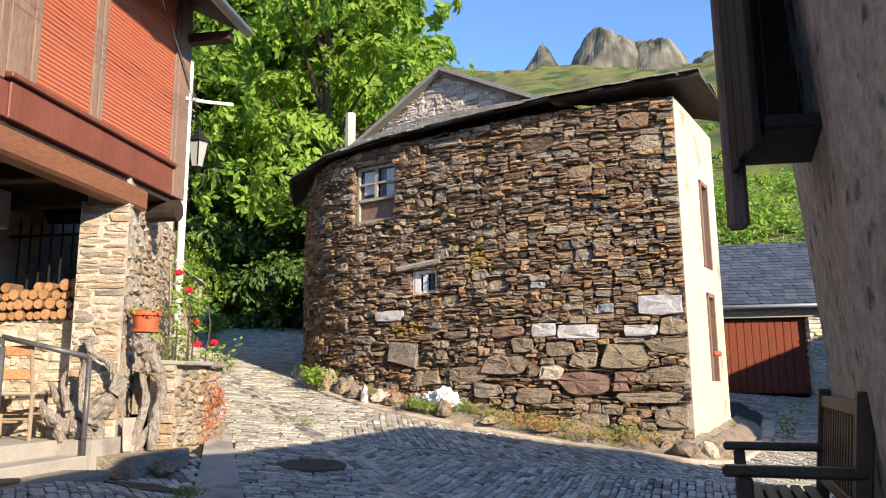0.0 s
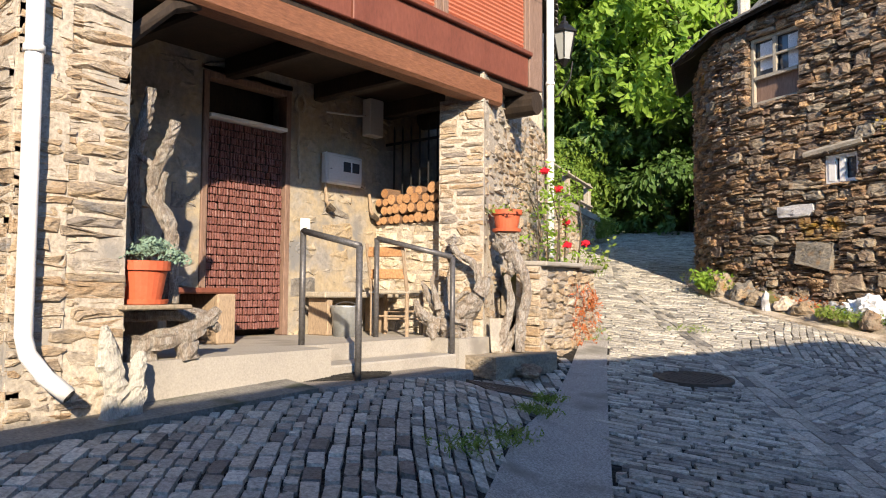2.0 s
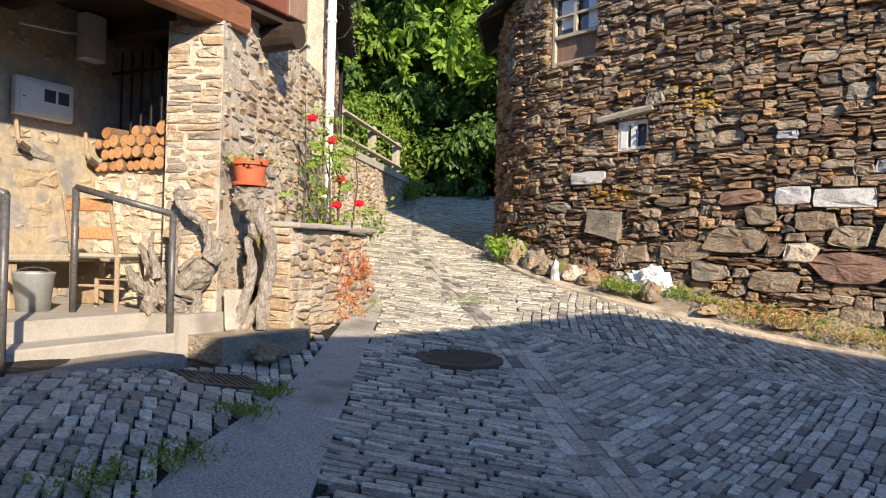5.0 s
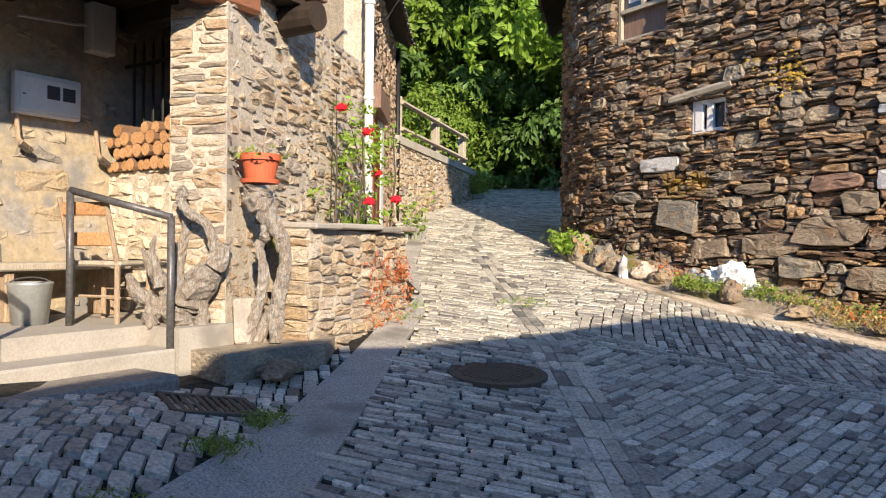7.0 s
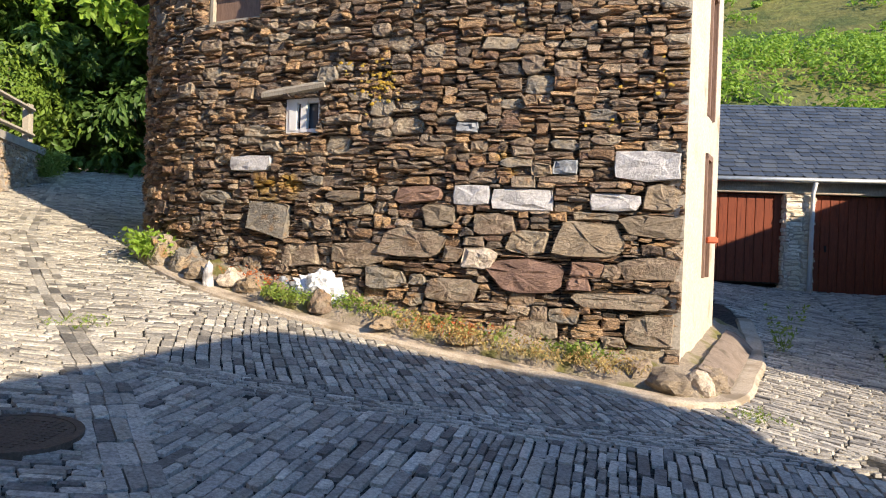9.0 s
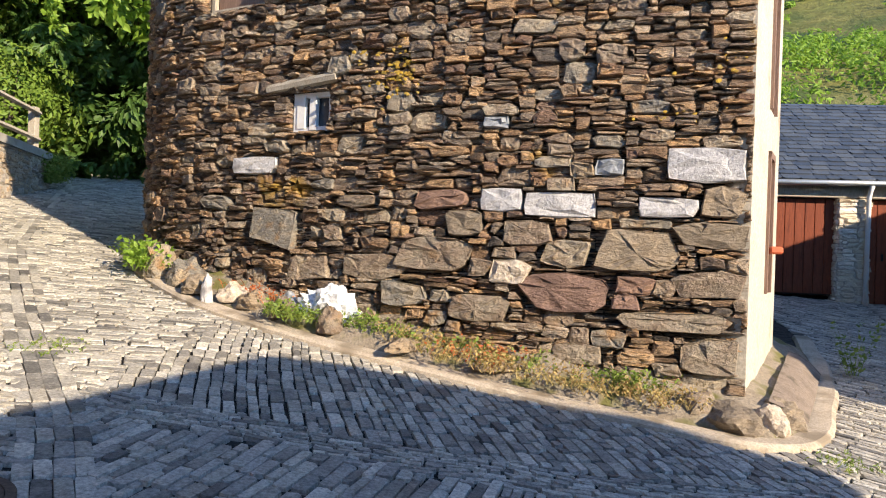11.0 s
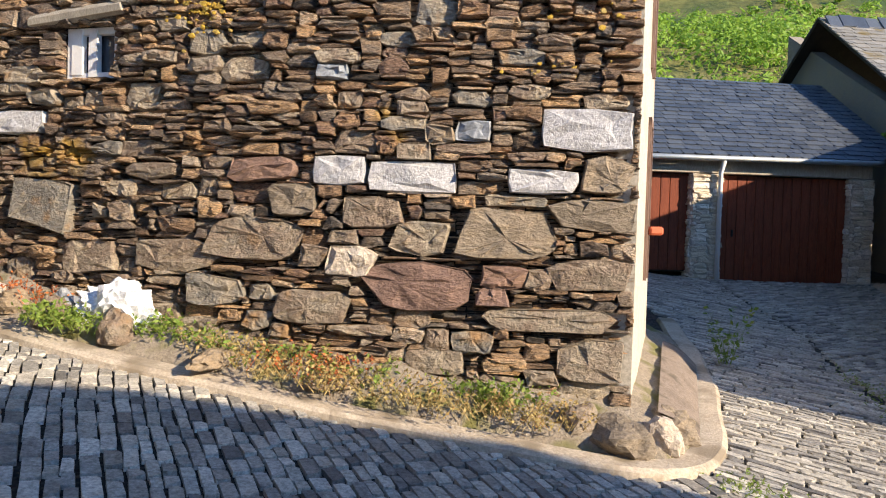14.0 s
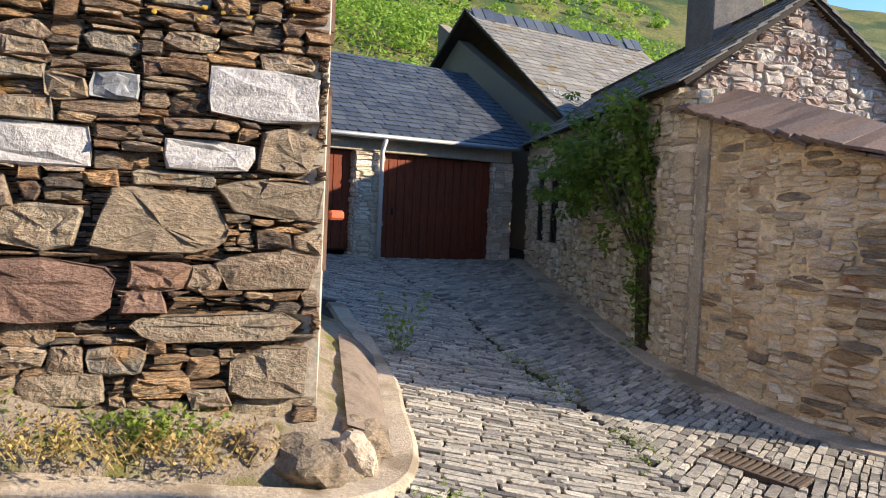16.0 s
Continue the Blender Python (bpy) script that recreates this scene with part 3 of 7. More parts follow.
def hill_material():
    m = material("hillside", [(0.05, 0.068, 0.02), (0.11, 0.122, 0.032), (0.17, 0.155, 0.045), (0.07, 0.092, 0.026)], scale=0.06, grain=1.5, bump=0.6, stain=(0.04, 0.075, 0.018), stain_scale=0.09, stain_at=0.5, fine=0.4, thick=0.4)
    nt = m.node_tree
    n, l = nt.nodes, nt.links
    bs = n["Principled BSDF"]
    old = bs.inputs["Base Color"].links[0].from_socket
    geo = n.new("ShaderNodeNewGeometry")
    sep, sepn = n.new("ShaderNodeSeparateXYZ"), n.new("ShaderNodeSeparateXYZ")
    l.new(geo.outputs["Position"], sep.inputs[0]), l.new(geo.outputs["Normal"], sepn.inputs[0])
    rk = n.new("ShaderNodeTexNoise")
    rk.inputs["Scale"].default_value, rk.inputs["Detail"].default_value = 0.09, 9
    mp = n.new("ShaderNodeMapping")
    mp.inputs["Scale"].default_value = (1, 1, 0.35)
    l.new(geo.outputs["Position"], mp.inputs[0]), l.new(mp.outputs[0], rk.inputs[0])
    rc = ramp(nt, [(0.35, (0.04, 0.042, 0.032)), (0.5, (0.105, 0.1, 0.08)), (0.65, (0.2, 0.18, 0.145))])
    l.new(rk.outputs[0], rc.inputs[0])
    st = n.new("ShaderNodeMapRange")
    st.inputs["From Min"].default_value, st.inputs["From Max"].default_value = 0.83, 0.68
    l.new(sepn.outputs[2], st.inputs["Value"])
    mx = n.new("ShaderNodeMix")
    mx.data_type = "RGBA"
    l.new(st.outputs[0], mx.inputs[0]), l.new(old, mx.inputs[6]), l.new(rc.outputs[0], mx.inputs[7])
    far = n.new("ShaderNodeMapRange")
    far.inputs["From Min"].default_value, far.inputs["From Max"].default_value = 25.5, 27.5
    l.new(sep.outputs[1], far.inputs["Value"])
    jt = n.new("ShaderNodeMix")
    jt.data_type = "RGBA"
    jn = n.new("ShaderNodeTexNoise")
    jn.inputs["Scale"].default_value, jn.inputs["Detail"].default_value = 30, 5
    l.new(geo.outputs["Position"], jn.inputs[0])
    jr = ramp(nt, [(0.35, (0.01, 0.009, 0.008)), (0.55, (0.021, 0.02, 0.017)), (0.7, (0.055, 0.05, 0.04))])
    l.new(jn.outputs[0], jr.inputs[0])
    l.new(far.outputs[0], jt.inputs[0]), l.new(jr.outputs[0], jt.inputs[6]), l.new(mx.outputs[2], jt.inputs[7])
    l.new(jt.outputs[2], bs.inputs["Base Color"])
    return m


ground = part("ground", b, hill_material(), None, "sandy jointed village ground rising to a green mountainside", "structure", smooth=True)
tagged(ground, category="ground")


def crag_z(x, y):
    """Rocky tops above the mountainside: a pointed one and a long broken table."""
    z = 252 + 8 * noise.noise(Vector((x * 0.02, y * 0.02, 7)))
    for cx, w, h, p in ((-9, 26, 42, 1.1), (-36, 40, 17, 1.0), (46, 38, 46, 3.0), (84, 32, 33, 3.5), (126, 20, 24, 1.4), (150, 30, 14, 1.5), (-75, 40, 16, 1.2)):
        r = math.hypot((x - cx) / w, (y - 625) / 45)
        z = max(z, 250 + h * (1 - min(1, r) ** p)) if r < 1 else z
    n = noise.noise(Vector((x * 0.06, y * 0.06, 1))) * 7 + noise.noise(Vector((x * 0.16, y * 0.1, 4))) * 4 + abs(noise.noise(Vector((x * 0.35, y * 0.2, 9)))) * 3
    return z + n * min(1, max(0, (z - 250) / 22)) - max(0, 585 - y) * 1.1


mt = Build()
mxs, mys = np.linspace(-150, 260, 200), np.linspace(520, 690, 60)
mt.v = [(x, y, crag_z(x, y)) for y in mys for x in mxs]
mt.f = [(j * 200 + i, j * 200 + i + 1, (j + 1) * 200 + i + 1, (j + 1) * 200 + i) for j in range(59) for i in range(199)]
tagged(part("mountain", mt, hill_material(), None, "rocky grey crags above olive mountain slopes", "structure"), category="mountain")


# ---- roofs ----
def slate_roof(parent, name, a, b_, up, length_up, mat, rnd, tile=(0.3, 0.2), thick=0.06, ragged=0.02, label="", lift=0.012, steps=1):
    """A pitched roof plane over the eave line a to b_, rising along up: a deck and its rows of overlapping slates."""
    a, b_, up = Vector(a), Vector(b_), Vector(up).normalized()
    e = (b_ - a).normalized()
    n = e.cross(up).normalized()
    if n.z < 0:
        n = -n
    L = (b_ - a).length
    deck = Build()
    q = [a, b_, b_ + up * length_up, a + up * length_up]
    deck.add([p - n * 0.0 for p in q] + [p - n * thick for p in q], [(0, 1, 2, 3), (7, 6, 5, 4), (0, 4, 5, 1), (1, 5, 6, 2), (2, 6, 7, 3), (3, 7, 4, 0)])
    roof = part(name, deck, M_DARKWOOD, parent, label)
    tiles = Build()
    rows = int(length_up / tile[1]) + 1
    for r in range(rows):
        s = -rnd.uniform(0, tile[0])
        while s < L:
            w = tile[0] * rnd.uniform(0.7, 1.35)
            s0, s1 = max(s, -0.02), min(s + w, L + 0.02)
            s += w
            if s1 - s0 < 0.04:
                continue
            v0 = r * tile[1] - 0.05 + rnd.uniform(-ragged, ragged)
            v1 = min(v0 + tile[1] * 1.6, length_up + 0.03)
            h0, h1 = lift * 2.2 + rnd.uniform(0, lift), 0.004
            c = min(0.05, (s1 - s0) * 0.3) * rnd.uniform(0.2, 1)
            pts = [(s0 + 0.004 + c, v0, h0), (s1 - 0.004 - c, v0 + rnd.uniform(-1, 1) * ragged, h0), (s1 - 0.004, v0 + c, h0), (s1 - 0.004, v1, h1), (s0 + 0.004, v1, h1), (s0 + 0.004, v0 + c, h0)]
            vs = [a + e * p + up * q2 + n * (h + lift) for p, q2, h in pts] + [a + e * p + up * q2 + n * (h - 0.008) for p, q2, h in pts]
            tiles.add(vs, [(0, 1, 2, 3, 4, 5)] + [(k, 6 + k, 6 + (k + 1) % 6, (k + 1) % 6) for k in range(6)])
    part("slate_covering", tiles, mat, roof, kind="stuff")
    return roof


# ---- the round-cornered stone house ----
R1 = random.Random(5)
house_b = thing("stone_house", "tall brown schist rubble house with a bulging rounded wall", "house")
B_PLAN = [(2.0, 12.12), (0.9, 12.3), (-0.4, 12.58), (-1.5, 12.95), (-2.4, 13.32), (-3.3, 13.7), (-4.1, 14.08), (-4.75, 14.6), (-5.25, 15.4), (-5.62, 16.3), (-5.95, 17.3)]
LB = Line(smooth_line(B_PLAN))


def s_at(line, x, y):
    return min(np.linspace(0, line.length, 1200), key=lambda s: (Vector(line.at(s)) - Vector((x, y))).length)


def b_top(s):
    return 6.12 - 0.02 * s - (0.12 * max(0, s - 6.8))


def b_size(s, z, r):
    k = (z - 0.9) / 5
    if r.random() < (0.17 if k < 0.27 else 0.03):
        return r.uniform(0.3, 0.6), r.uniform(0.17, 0.34)
    if r.random() < (0.4 if k < 0.35 else 0.26):
        return r.uniform(0.14, 0.4), r.uniform(0.07, 0.14)
    return r.uniform(0.1, 0.5), r.uniform(0.018, 0.054)


WIN_A = (s_at(LB, -2.98, 13.56), s_at(LB, -3.86, 13.97), 4.58, 5.72)
WIN_B = (s_at(LB, -2.12, 13.2), s_at(LB, -2.62, 13.42), 3.1, 3.54)
HOLE = (5.02 - 0.06, 5.02 + 0.1, 4.42, 4.56)
FIXED_B = []


def known(x0, x1, z0, z1, mat, proud=0.05):
    """A stone that stands out, by its ends along x and its heights."""
    ys = lambda x: float(np.interp(x, [p[0] for p in B_PLAN[::-1]], [p[1] for p in B_PLAN[::-1]]))
    FIXED_B.append((s_at(LB, x1, ys(x1)), s_at(LB, x0, ys(x0)), z0, z1, mat, proud))


known(-3.35, -2.74, 2.63, 2.85, M_WHITESTONE, 0.045)
known(-0.42, -0.00, 2.24, 2.47, M_WHITESTONE, 0.045)
known(0.01, 0.68, 2.19, 2.44, M_WHITESTONE, 0.045)
known(1.28, 1.96, 2.53, 2.85, M_WHITESTONE, 0.045)
known(1.05, 1.58, 2.21, 2.40, M_WHITESTONE, 0.045)
known(-3.16, -2.40, 1.83, 2.24, M_BIGSTONE, 0.05)
known(-2.53, -2.06, 1.48, 1.76, M_BIGSTONE, 0.05)
known(-1.18, -0.50, 1.59, 1.95, M_BIGSTONE, 0.05)
known(-0.15, 0.29, 1.90, 2.17, M_BIGSTONE, 0.05)
known(0.19, 0.64, 1.71, 2.01, M_BIGSTONE, 0.05)
known(0.65, 1.40, 1.74, 2.09, M_TANSLAB, 0.05)
known(0.00, 0.83, 1.30, 1.69, M_REDDISH, 0.05)
known(0.85, 1.19, 1.49, 1.68, M_REDDISH, 0.05)
known(0.87, 1.08, 1.33, 1.53, M_REDDISH, 0.05)
known(-0.71, -0.12, 1.17, 1.44, M_BIGSTONE, 0.05)
known(-0.32, 0.06, 1.53, 1.77, M_PALEQUARTZ, 0.05)
known(0.52, 1.95, 1.20, 1.33, M_BIGSTONE, 0.05)
known(1.48, 1.97, 0.78, 1.19, M_BIGSTONE, 0.05)
known(0.36, 0.80, 0.81, 1.01, M_BIGSTONE, 0.05)
known(0.47, 0.65, 1.01, 1.19, M_BIGSTONE, 0.05)
known(0.68, 0.95, 0.97, 1.17, M_BIGSTONE, 0.05)
known(1.40, 1.99, 1.49, 1.73, M_BIGSTONE, 0.05)
known(1.39, 1.99, 1.95, 2.17, M_TANSLAB, 0.05)
known(1.58, 1.95, 2.19, 2.53, M_TANSLAB, 0.05)
known(-1.41, -0.94, 1.27, 1.51, M_BIGSTONE, 0.05)
known(-1.89, -1.22, 1.54, 1.79, M_BIGSTONE, 0.05)
known(-0.74, -0.41, 1.97, 2.24, M_TANSLAB, 0.05)
known(-1.10, -0.50, 2.26, 2.45, M_REDDISH, 0.05)
known(0.65, 0.92, 2.59, 2.75, M_BLUESTONE, 0.05)
known(-0.41, -0.16, 3.04, 3.16, M_BLUESTONE, 0.05)
known(0.44, 0.64, 2.57, 2.71, M_TANSLAB, 0.05)
known(-3.82, -3.37, 2.22, 2.42, M_BIGSTONE, 0.05)
known(-2.04, -1.46, 2.26, 2.39, M_BIGSTONE, 0.05)
wall_b = stone_wall(house_b, "wall", LB, 0.0, LB.length, lambda s: near_ground(*LB.at(s)) - 0.15, b_top, b_size, M_RUBBLE, M_EARTH, R1,
                    openings=[WIN_A, WIN_B], fixed=FIXED_B, thick=0.55, singles=280, big=M_BIGSTONE, proud=(-0.02, 0.06), recess=0.075, joint=0.004, cz=0.0167, F=2.6, label="brown dry-laid schist rubble wall with dark joints")
pin = Build()
rp = random.Random(5)
for a, c, e, f in lay_stones(LB, 0.0, LB.length, lambda s: near_ground(*LB.at(s)) - 0.1, b_top, lambda s, z, r: (r.uniform(0.08, 0.3), r.uniform(0.016, 0.04)), rp, [WIN_A, WIN_B], cz=0.0167):
    j = lambda k: rp.uniform(-k, k)
    h = f - e
    stone_body(pin, LB, [(a + j(0.01), e + h * rp.uniform(0.0, 0.3)), (c + j(0.01), e + h * rp.uniform(0.0, 0.3)), (c + j(0.01), f - h * rp.uniform(-0.1, 0.25)), (a + j(0.01), f - h * rp.uniform(-0.1, 0.25))], rp.uniform(-0.075, -0.03), rp, rough=0.5)
part("pinning", pin, M_RUBBLE, wall_b, kind="stuff")
# crusts of yellow lichen on the stones
M_LICHEN = material("yellow_lichen", [(0.34, 0.21, 0.04), (0.5, 0.32, 0.05), (0.4, 0.29, 0.1)], scale=20, grain=60, bump=0.8, piecewise=0.7, fine=0.4)
crust = Build()
rc_ = random.Random(9)
for x, z, n, w, h in ((-1.3, 3.66, 120, 0.13, 0.13), (-1.75, 3.86, 24, 0.18, 0.05), (1.4, 3.12, 16, 0.3, 0.04), (1.75, 3.6, 14, 0.2, 0.08)):
    y = float(np.interp(x, [p[0] for p in B_PLAN[::-1]], [p[1] for p in B_PLAN[::-1]]))
    s0 = s_at(LB, x, y)
    for _ in range(n):
        s1, z1, r = s0 + rc_.gauss(0, w), z + rc_.gauss(0, h), rc_.uniform(0.005, 0.02)
        if not 0.05 < s1 < LB.length:
            continue
        k = [rc_.uniform(0.6, 1.3) * r for _ in range(7)]
        o = rc_.uniform(0.018, 0.045)
        rim = [(s1 + 1.3 * k[a] * math.cos(a * 0.8976), z1 + k[a] * math.sin(a * 0.8976)) for a in range(7)]
        crust.add([(*LB.at(u, o - 0.02), v) for u, v in rim] + [(*LB.at(u, o), v) for u, v in rim] + [(*LB.at(s1, o + 0.003), z1)], [(a, (a + 1) % 7, 7 + (a + 1) % 7, 7 + a) for a in range(7)] + [(7 + a, 7 + (a + 1) % 7, 14) for a in range(7)])
part("lichen", crust, M_LICHEN, wall_b, "crusty yellow lichen", kind="stuff")
# plastered side wall towards the alley, and the plain back
side_line = Line([(3.03, 14.55), (2.0, 12.12)])
SB_OPEN = [(0.75, 1.25, 1.5, 3.0), (0.7, 1.25, 3.45, 5.0)]
side = backing(side_line, 0, side_line.length - 0.02, lambda s: near_ground(*side_line.at(s)) - 0.15, lambda s: 6.1, 0.4, SB_OPEN, step=0.4)
side_wall = part("side_wall", side, M_PLASTER, house_b, "cream lime-plastered side wall")
for o in SB_OPEN:
    fr = Build()
    for s0, s1, z0, z1 in ((o[0], o[0] + 0.07, o[2], o[3]), (o[1] - 0.07, o[1], o[2], o[3]), (o[0], o[1], o[3] - 0.07, o[3])):
        vs = []
        for s in (s0, s1):
            for out in (-0.12, 0.03):
                vs += [(*side_line.at(s, out), z0), (*side_line.at(s, out), z1)]
        fr.add(vs, [(0, 1, 5, 4), (2, 6, 7, 3), (0, 2, 3, 1), (4, 5, 7, 6), (1, 3, 7, 5), (0, 4, 6, 2)])
    w = part("side_window" if o[2] > 3 else "side_door", fr, M_OLDBOARD, house_b, "faded timber frame")
    pn = Build()
    pn.add([(*side_line.at(o[0], -0.1), o[2]), (*side_line.at(o[1], -0.1), o[2]), (*side_line.at(o[1], -0.1), o[3]), (*side_line.at(o[0], -0.1), o[3])]
           + [(*side_line.at(o[0], -0.14), o[2]), (*side_line.at(o[1], -0.14), o[2]), (*side_line.at(o[1], -0.14), o[3]), (*side_line.at(o[0], -0.14), o[3])],
           [(0, 1, 2, 3), (7, 6, 5, 4), (0, 4, 5, 1), (1, 5, 6, 2), (2, 6, 7, 3), (3, 7, 4, 0)])
    part("panel", pn, M_OLDBOARD, w)
flower_box = Build()
flower_box.box(2.6, 2.74, 13.42, 13.56, 1.92, 2.0, c=0.02)
part("bracket", flower_box, M_TERRACOTTA, house_b, "small terracotta ledge on the plaster")
back = Build()
back.add([(3.0, 14.6, 0.4), (-5.9, 17.35, 1.6), (-5.9, 17.35, 6.0), (3.0, 14.6, 6.0), (3.0, 15.0, 0.4), (-5.9, 17.75, 1.6), (-5.9, 17.75, 6.0), (3.0, 15.0, 6.0)],
         [(0, 1, 2, 3), (7, 6, 5, 4), (0, 4, 5, 1), (1, 5, 6, 2), (2, 6, 7, 3), (3, 7, 4, 0)])
part("back_wall", back, M_REDSTONE, house_b, "plain rubble back wall")
# front roof slope: short planes that follow the bending eave
eave = [(2.38, 11.78, 6.34), (0.0, 12.22, 6.24), (-1.6, 12.78, 6.18), (-3.3, 13.5, 6.12), (-4.5, 14.08, 6.02), (-5.55, 15.0, 5.85), (-6.2, 16.9, 5.75)]
roof_b = Build()
PEAK = Vector((-2.35, 16.0, 8.55))
inner = [(3.55, 14.75, 6.5), (0.6, 15.0, 7.35), (-0.9, 15.4, 7.4), (-2.3, 15.9, 7.45), (-3.4, 16.3, 7.4), (-4.3, 16.8, 7.25), (-4.9, 17.4, 7.0)]
nE = len(eave)
th = 0.06
roof_b.add([*eave, *inner, *[(x, y, z - th) for x, y, z in eave], *[(x, y, z - th) for x, y, z in inner]],
           [(i, i + 1, nE + i + 1, nE + i) for i in range(nE - 1)] + [(2 * nE + i + 1, 2 * nE + i, 3 * nE + i, 3 * nE + i + 1) for i in range(nE - 1)]
           + [(i + 1, i, 2 * nE + i, 2 * nE + i + 1) for i in range(nE - 1)] + [(0, nE, 3 * nE, 2 * nE), (nE - 1, 3 * nE - 1, 4 * nE - 1, 2 * nE - 1)])
roof_main = part("roof", roof_b, M_DARKWOOD, house_b, "thick weathered slate roof with a ragged eave")
tiles = Build()
for i in range(nE - 1):
    a, c, d, e = (Vector(q) for q in (eave[i], eave[i + 1], inner[i + 1], inner[i]))
    rows = 13
    for r in range(rows):
        n_t = max(2, int(((a.lerp(e, r / rows)) - (c.lerp(d, r / rows))).length / 0.34))
        for k in range(n_t):
            u0, u1 = k / n_t + R1.uniform(-0.1, 0.1) / n_t, (k + 1) / n_t + R1.uniform(-0.1, 0.1) / n_t
            v0, v1 = r / rows - (0.035 if r == 0 else 0.0) + R1.uniform(-0.012, 0.012), min(1, (r + 1.5) / rows)
            P = lambda u, v: a.lerp(c, u).lerp(e.lerp(d, u), v)
            up = Vector((0, 0, 1))
            h0, h1 = 0.035 + R1.uniform(0, 0.025), 0.012
            q = [P(u0, v0) + up * h0, P(u1, v0 + R1.uniform(-0.01, 0.01)) + up * h0, P(u1, v1) + up * h1, P(u0, v1) + up * h1]
            tiles.add([*q, *[p - up * 0.022 for p in q]], [(0, 1, 2, 3), (4, 5, 1, 0), (5, 6, 2, 1), (7, 4, 0, 3)])
    for layer in (0.0, -0.04):
        n_t = max(2, int((a - c).length / 0.3))
        for k in range(n_t):
            u0, u1 = k / n_t, (k + 1) / n_t
            o = (e - a).normalized()
            ins = 0.05 * (-layer / 0.045) + R1.uniform(-0.03, 0.03)
            q = [a.lerp(c, u0) + o * ins, a.lerp(c, u1) + o * (ins + R1.uniform(-0.02, 0.02)), a.lerp(c, u1) + o * 0.5, a.lerp(c, u0) + o * 0.5]
            q = [p + Vector((0, 0, layer + 0.012)) for p in q]
            tiles.add([*q, *[p - Vector((0, 0, 0.03)) for p in q]], [(0, 1, 2, 3), (7, 6, 5, 4), (4, 5, 1, 0), (5, 6, 2, 1), (7, 4, 0, 3)])
part("slate_covering", tiles, M_OLDSLATE, roof_main, kind="stuff")
# gable behind the front slope
GL = Line([(0.4, 15.0), (-4.7, 16.75)])
g_len = GL.length
apex_s = g_len * 0.54


def gable_top(s):
    return 8.45 - (0.5 if s < apex_s else 0.62) * abs(s - apex_s)


gable = stone_wall(house_b, "gable", GL, 0.0, g_len, lambda s: 5.8, gable_top, lambda s, z, r: (r.uniform(0.2, 0.5), r.uniform(0.07, 0.2)), M_PINKSTONE, M_MORTAR, random.Random(8), thick=0.4, singles=50, big=M_PINKSTONE,
                   label="pale pinkish stone gable above the roof")
gx0, gy0 = GL.at(apex_s)
for s_end, nm in ((-0.5, 0), (g_len + 0.7, 1)):
    x1, y1 = GL.at(s_end)
    z1 = 8.45 - (0.5 if nm == 0 else 0.62) * abs(s_end - apex_s)
    vb = Build()
    d = Vector((0.35, 0.94, 0)) * 3.2
    f_ = Vector((0.35, 0.94, 0)) * -0.25
    p, q = Vector((gx0, gy0, 8.53)), Vector((x1, y1, z1 + 0.08))
    vs = [p + f_, q + f_, q + d, p + d]
    vb.add([*vs, *[v - Vector((0, 0, 0.1)) for v in vs]], [(0, 1, 2, 3), (7, 6, 5, 4), (0, 4, 5, 1), (1, 5, 6, 2), (2, 6, 7, 3), (3, 7, 4, 0)])
    part("gable_roof", vb, M_OLDSLATE, house_b, "slate gable roof")
post = Build()
post.tube([(-4.9, 17.2, 6.0), (-4.9, 17.2, 8.1)], 0.13, 8)
part("chimney_pipe", post, M_PLASTER, house_b, "pale tall chimney pipe")


def put_window(parent, line, o, depth, frame_mat, bars, curtain):
    """A small timber window set back in the wall: frame, bars, panes and a curtain behind them."""
    def slab(s0, s1, z0, z1, d0, d1):
        q = Build()
        vs = []
        for s in (s0, s1):
            for out in (d0, d1):
                vs += [(*line.at(s, out), z0), (*line.at(s, out), z1)]
        return q.add(vs, [(0, 1, 5, 4), (2, 6, 7, 3), (0, 2, 3, 1), (4, 5, 7, 6), (1, 3, 7, 5), (0, 4, 6, 2)])
    s0, s1, z0, z1 = o
    w = part("window", slab(s0 + 0.005, s1 - 0.005, z0 + 0.005, z1 - 0.005, -0.42, -0.4), M_DARKWOOD, parent)
    for q in ((s0 + 0.004, s0 + 0.06, z0 + 0.004, z1 - 0.004), (s1 - 0.06, s1 - 0.004, z0 + 0.004, z1 - 0.004), (s0 + 0.061, s1 - 0.061, z1 - 0.06, z1 - 0.004), (s0 + 0.061, s1 - 0.061, z0 + 0.004, z0 + 0.06)):
        part("frame", slab(*q, -depth - 0.06, -depth), frame_mat, w)
    for q in bars:
        part("bar", slab(s0 + (s1 - s0) * q[0], s0 + (s1 - s0) * q[1], z0 + (z1 - z0) * q[2], z0 + (z1 - z0) * q[3], -depth - 0.045, -depth + 0.01), frame_mat, w)
    for q in curtain:
        part("pane", slab(s0 + (s1 - s0) * q[0], s0 + (s1 - s0) * q[1], z0 + (z1 - z0) * q[2], z0 + (z1 - z0) * q[3], -depth - 0.08, -depth - 0.07), q[4], w)
    return w


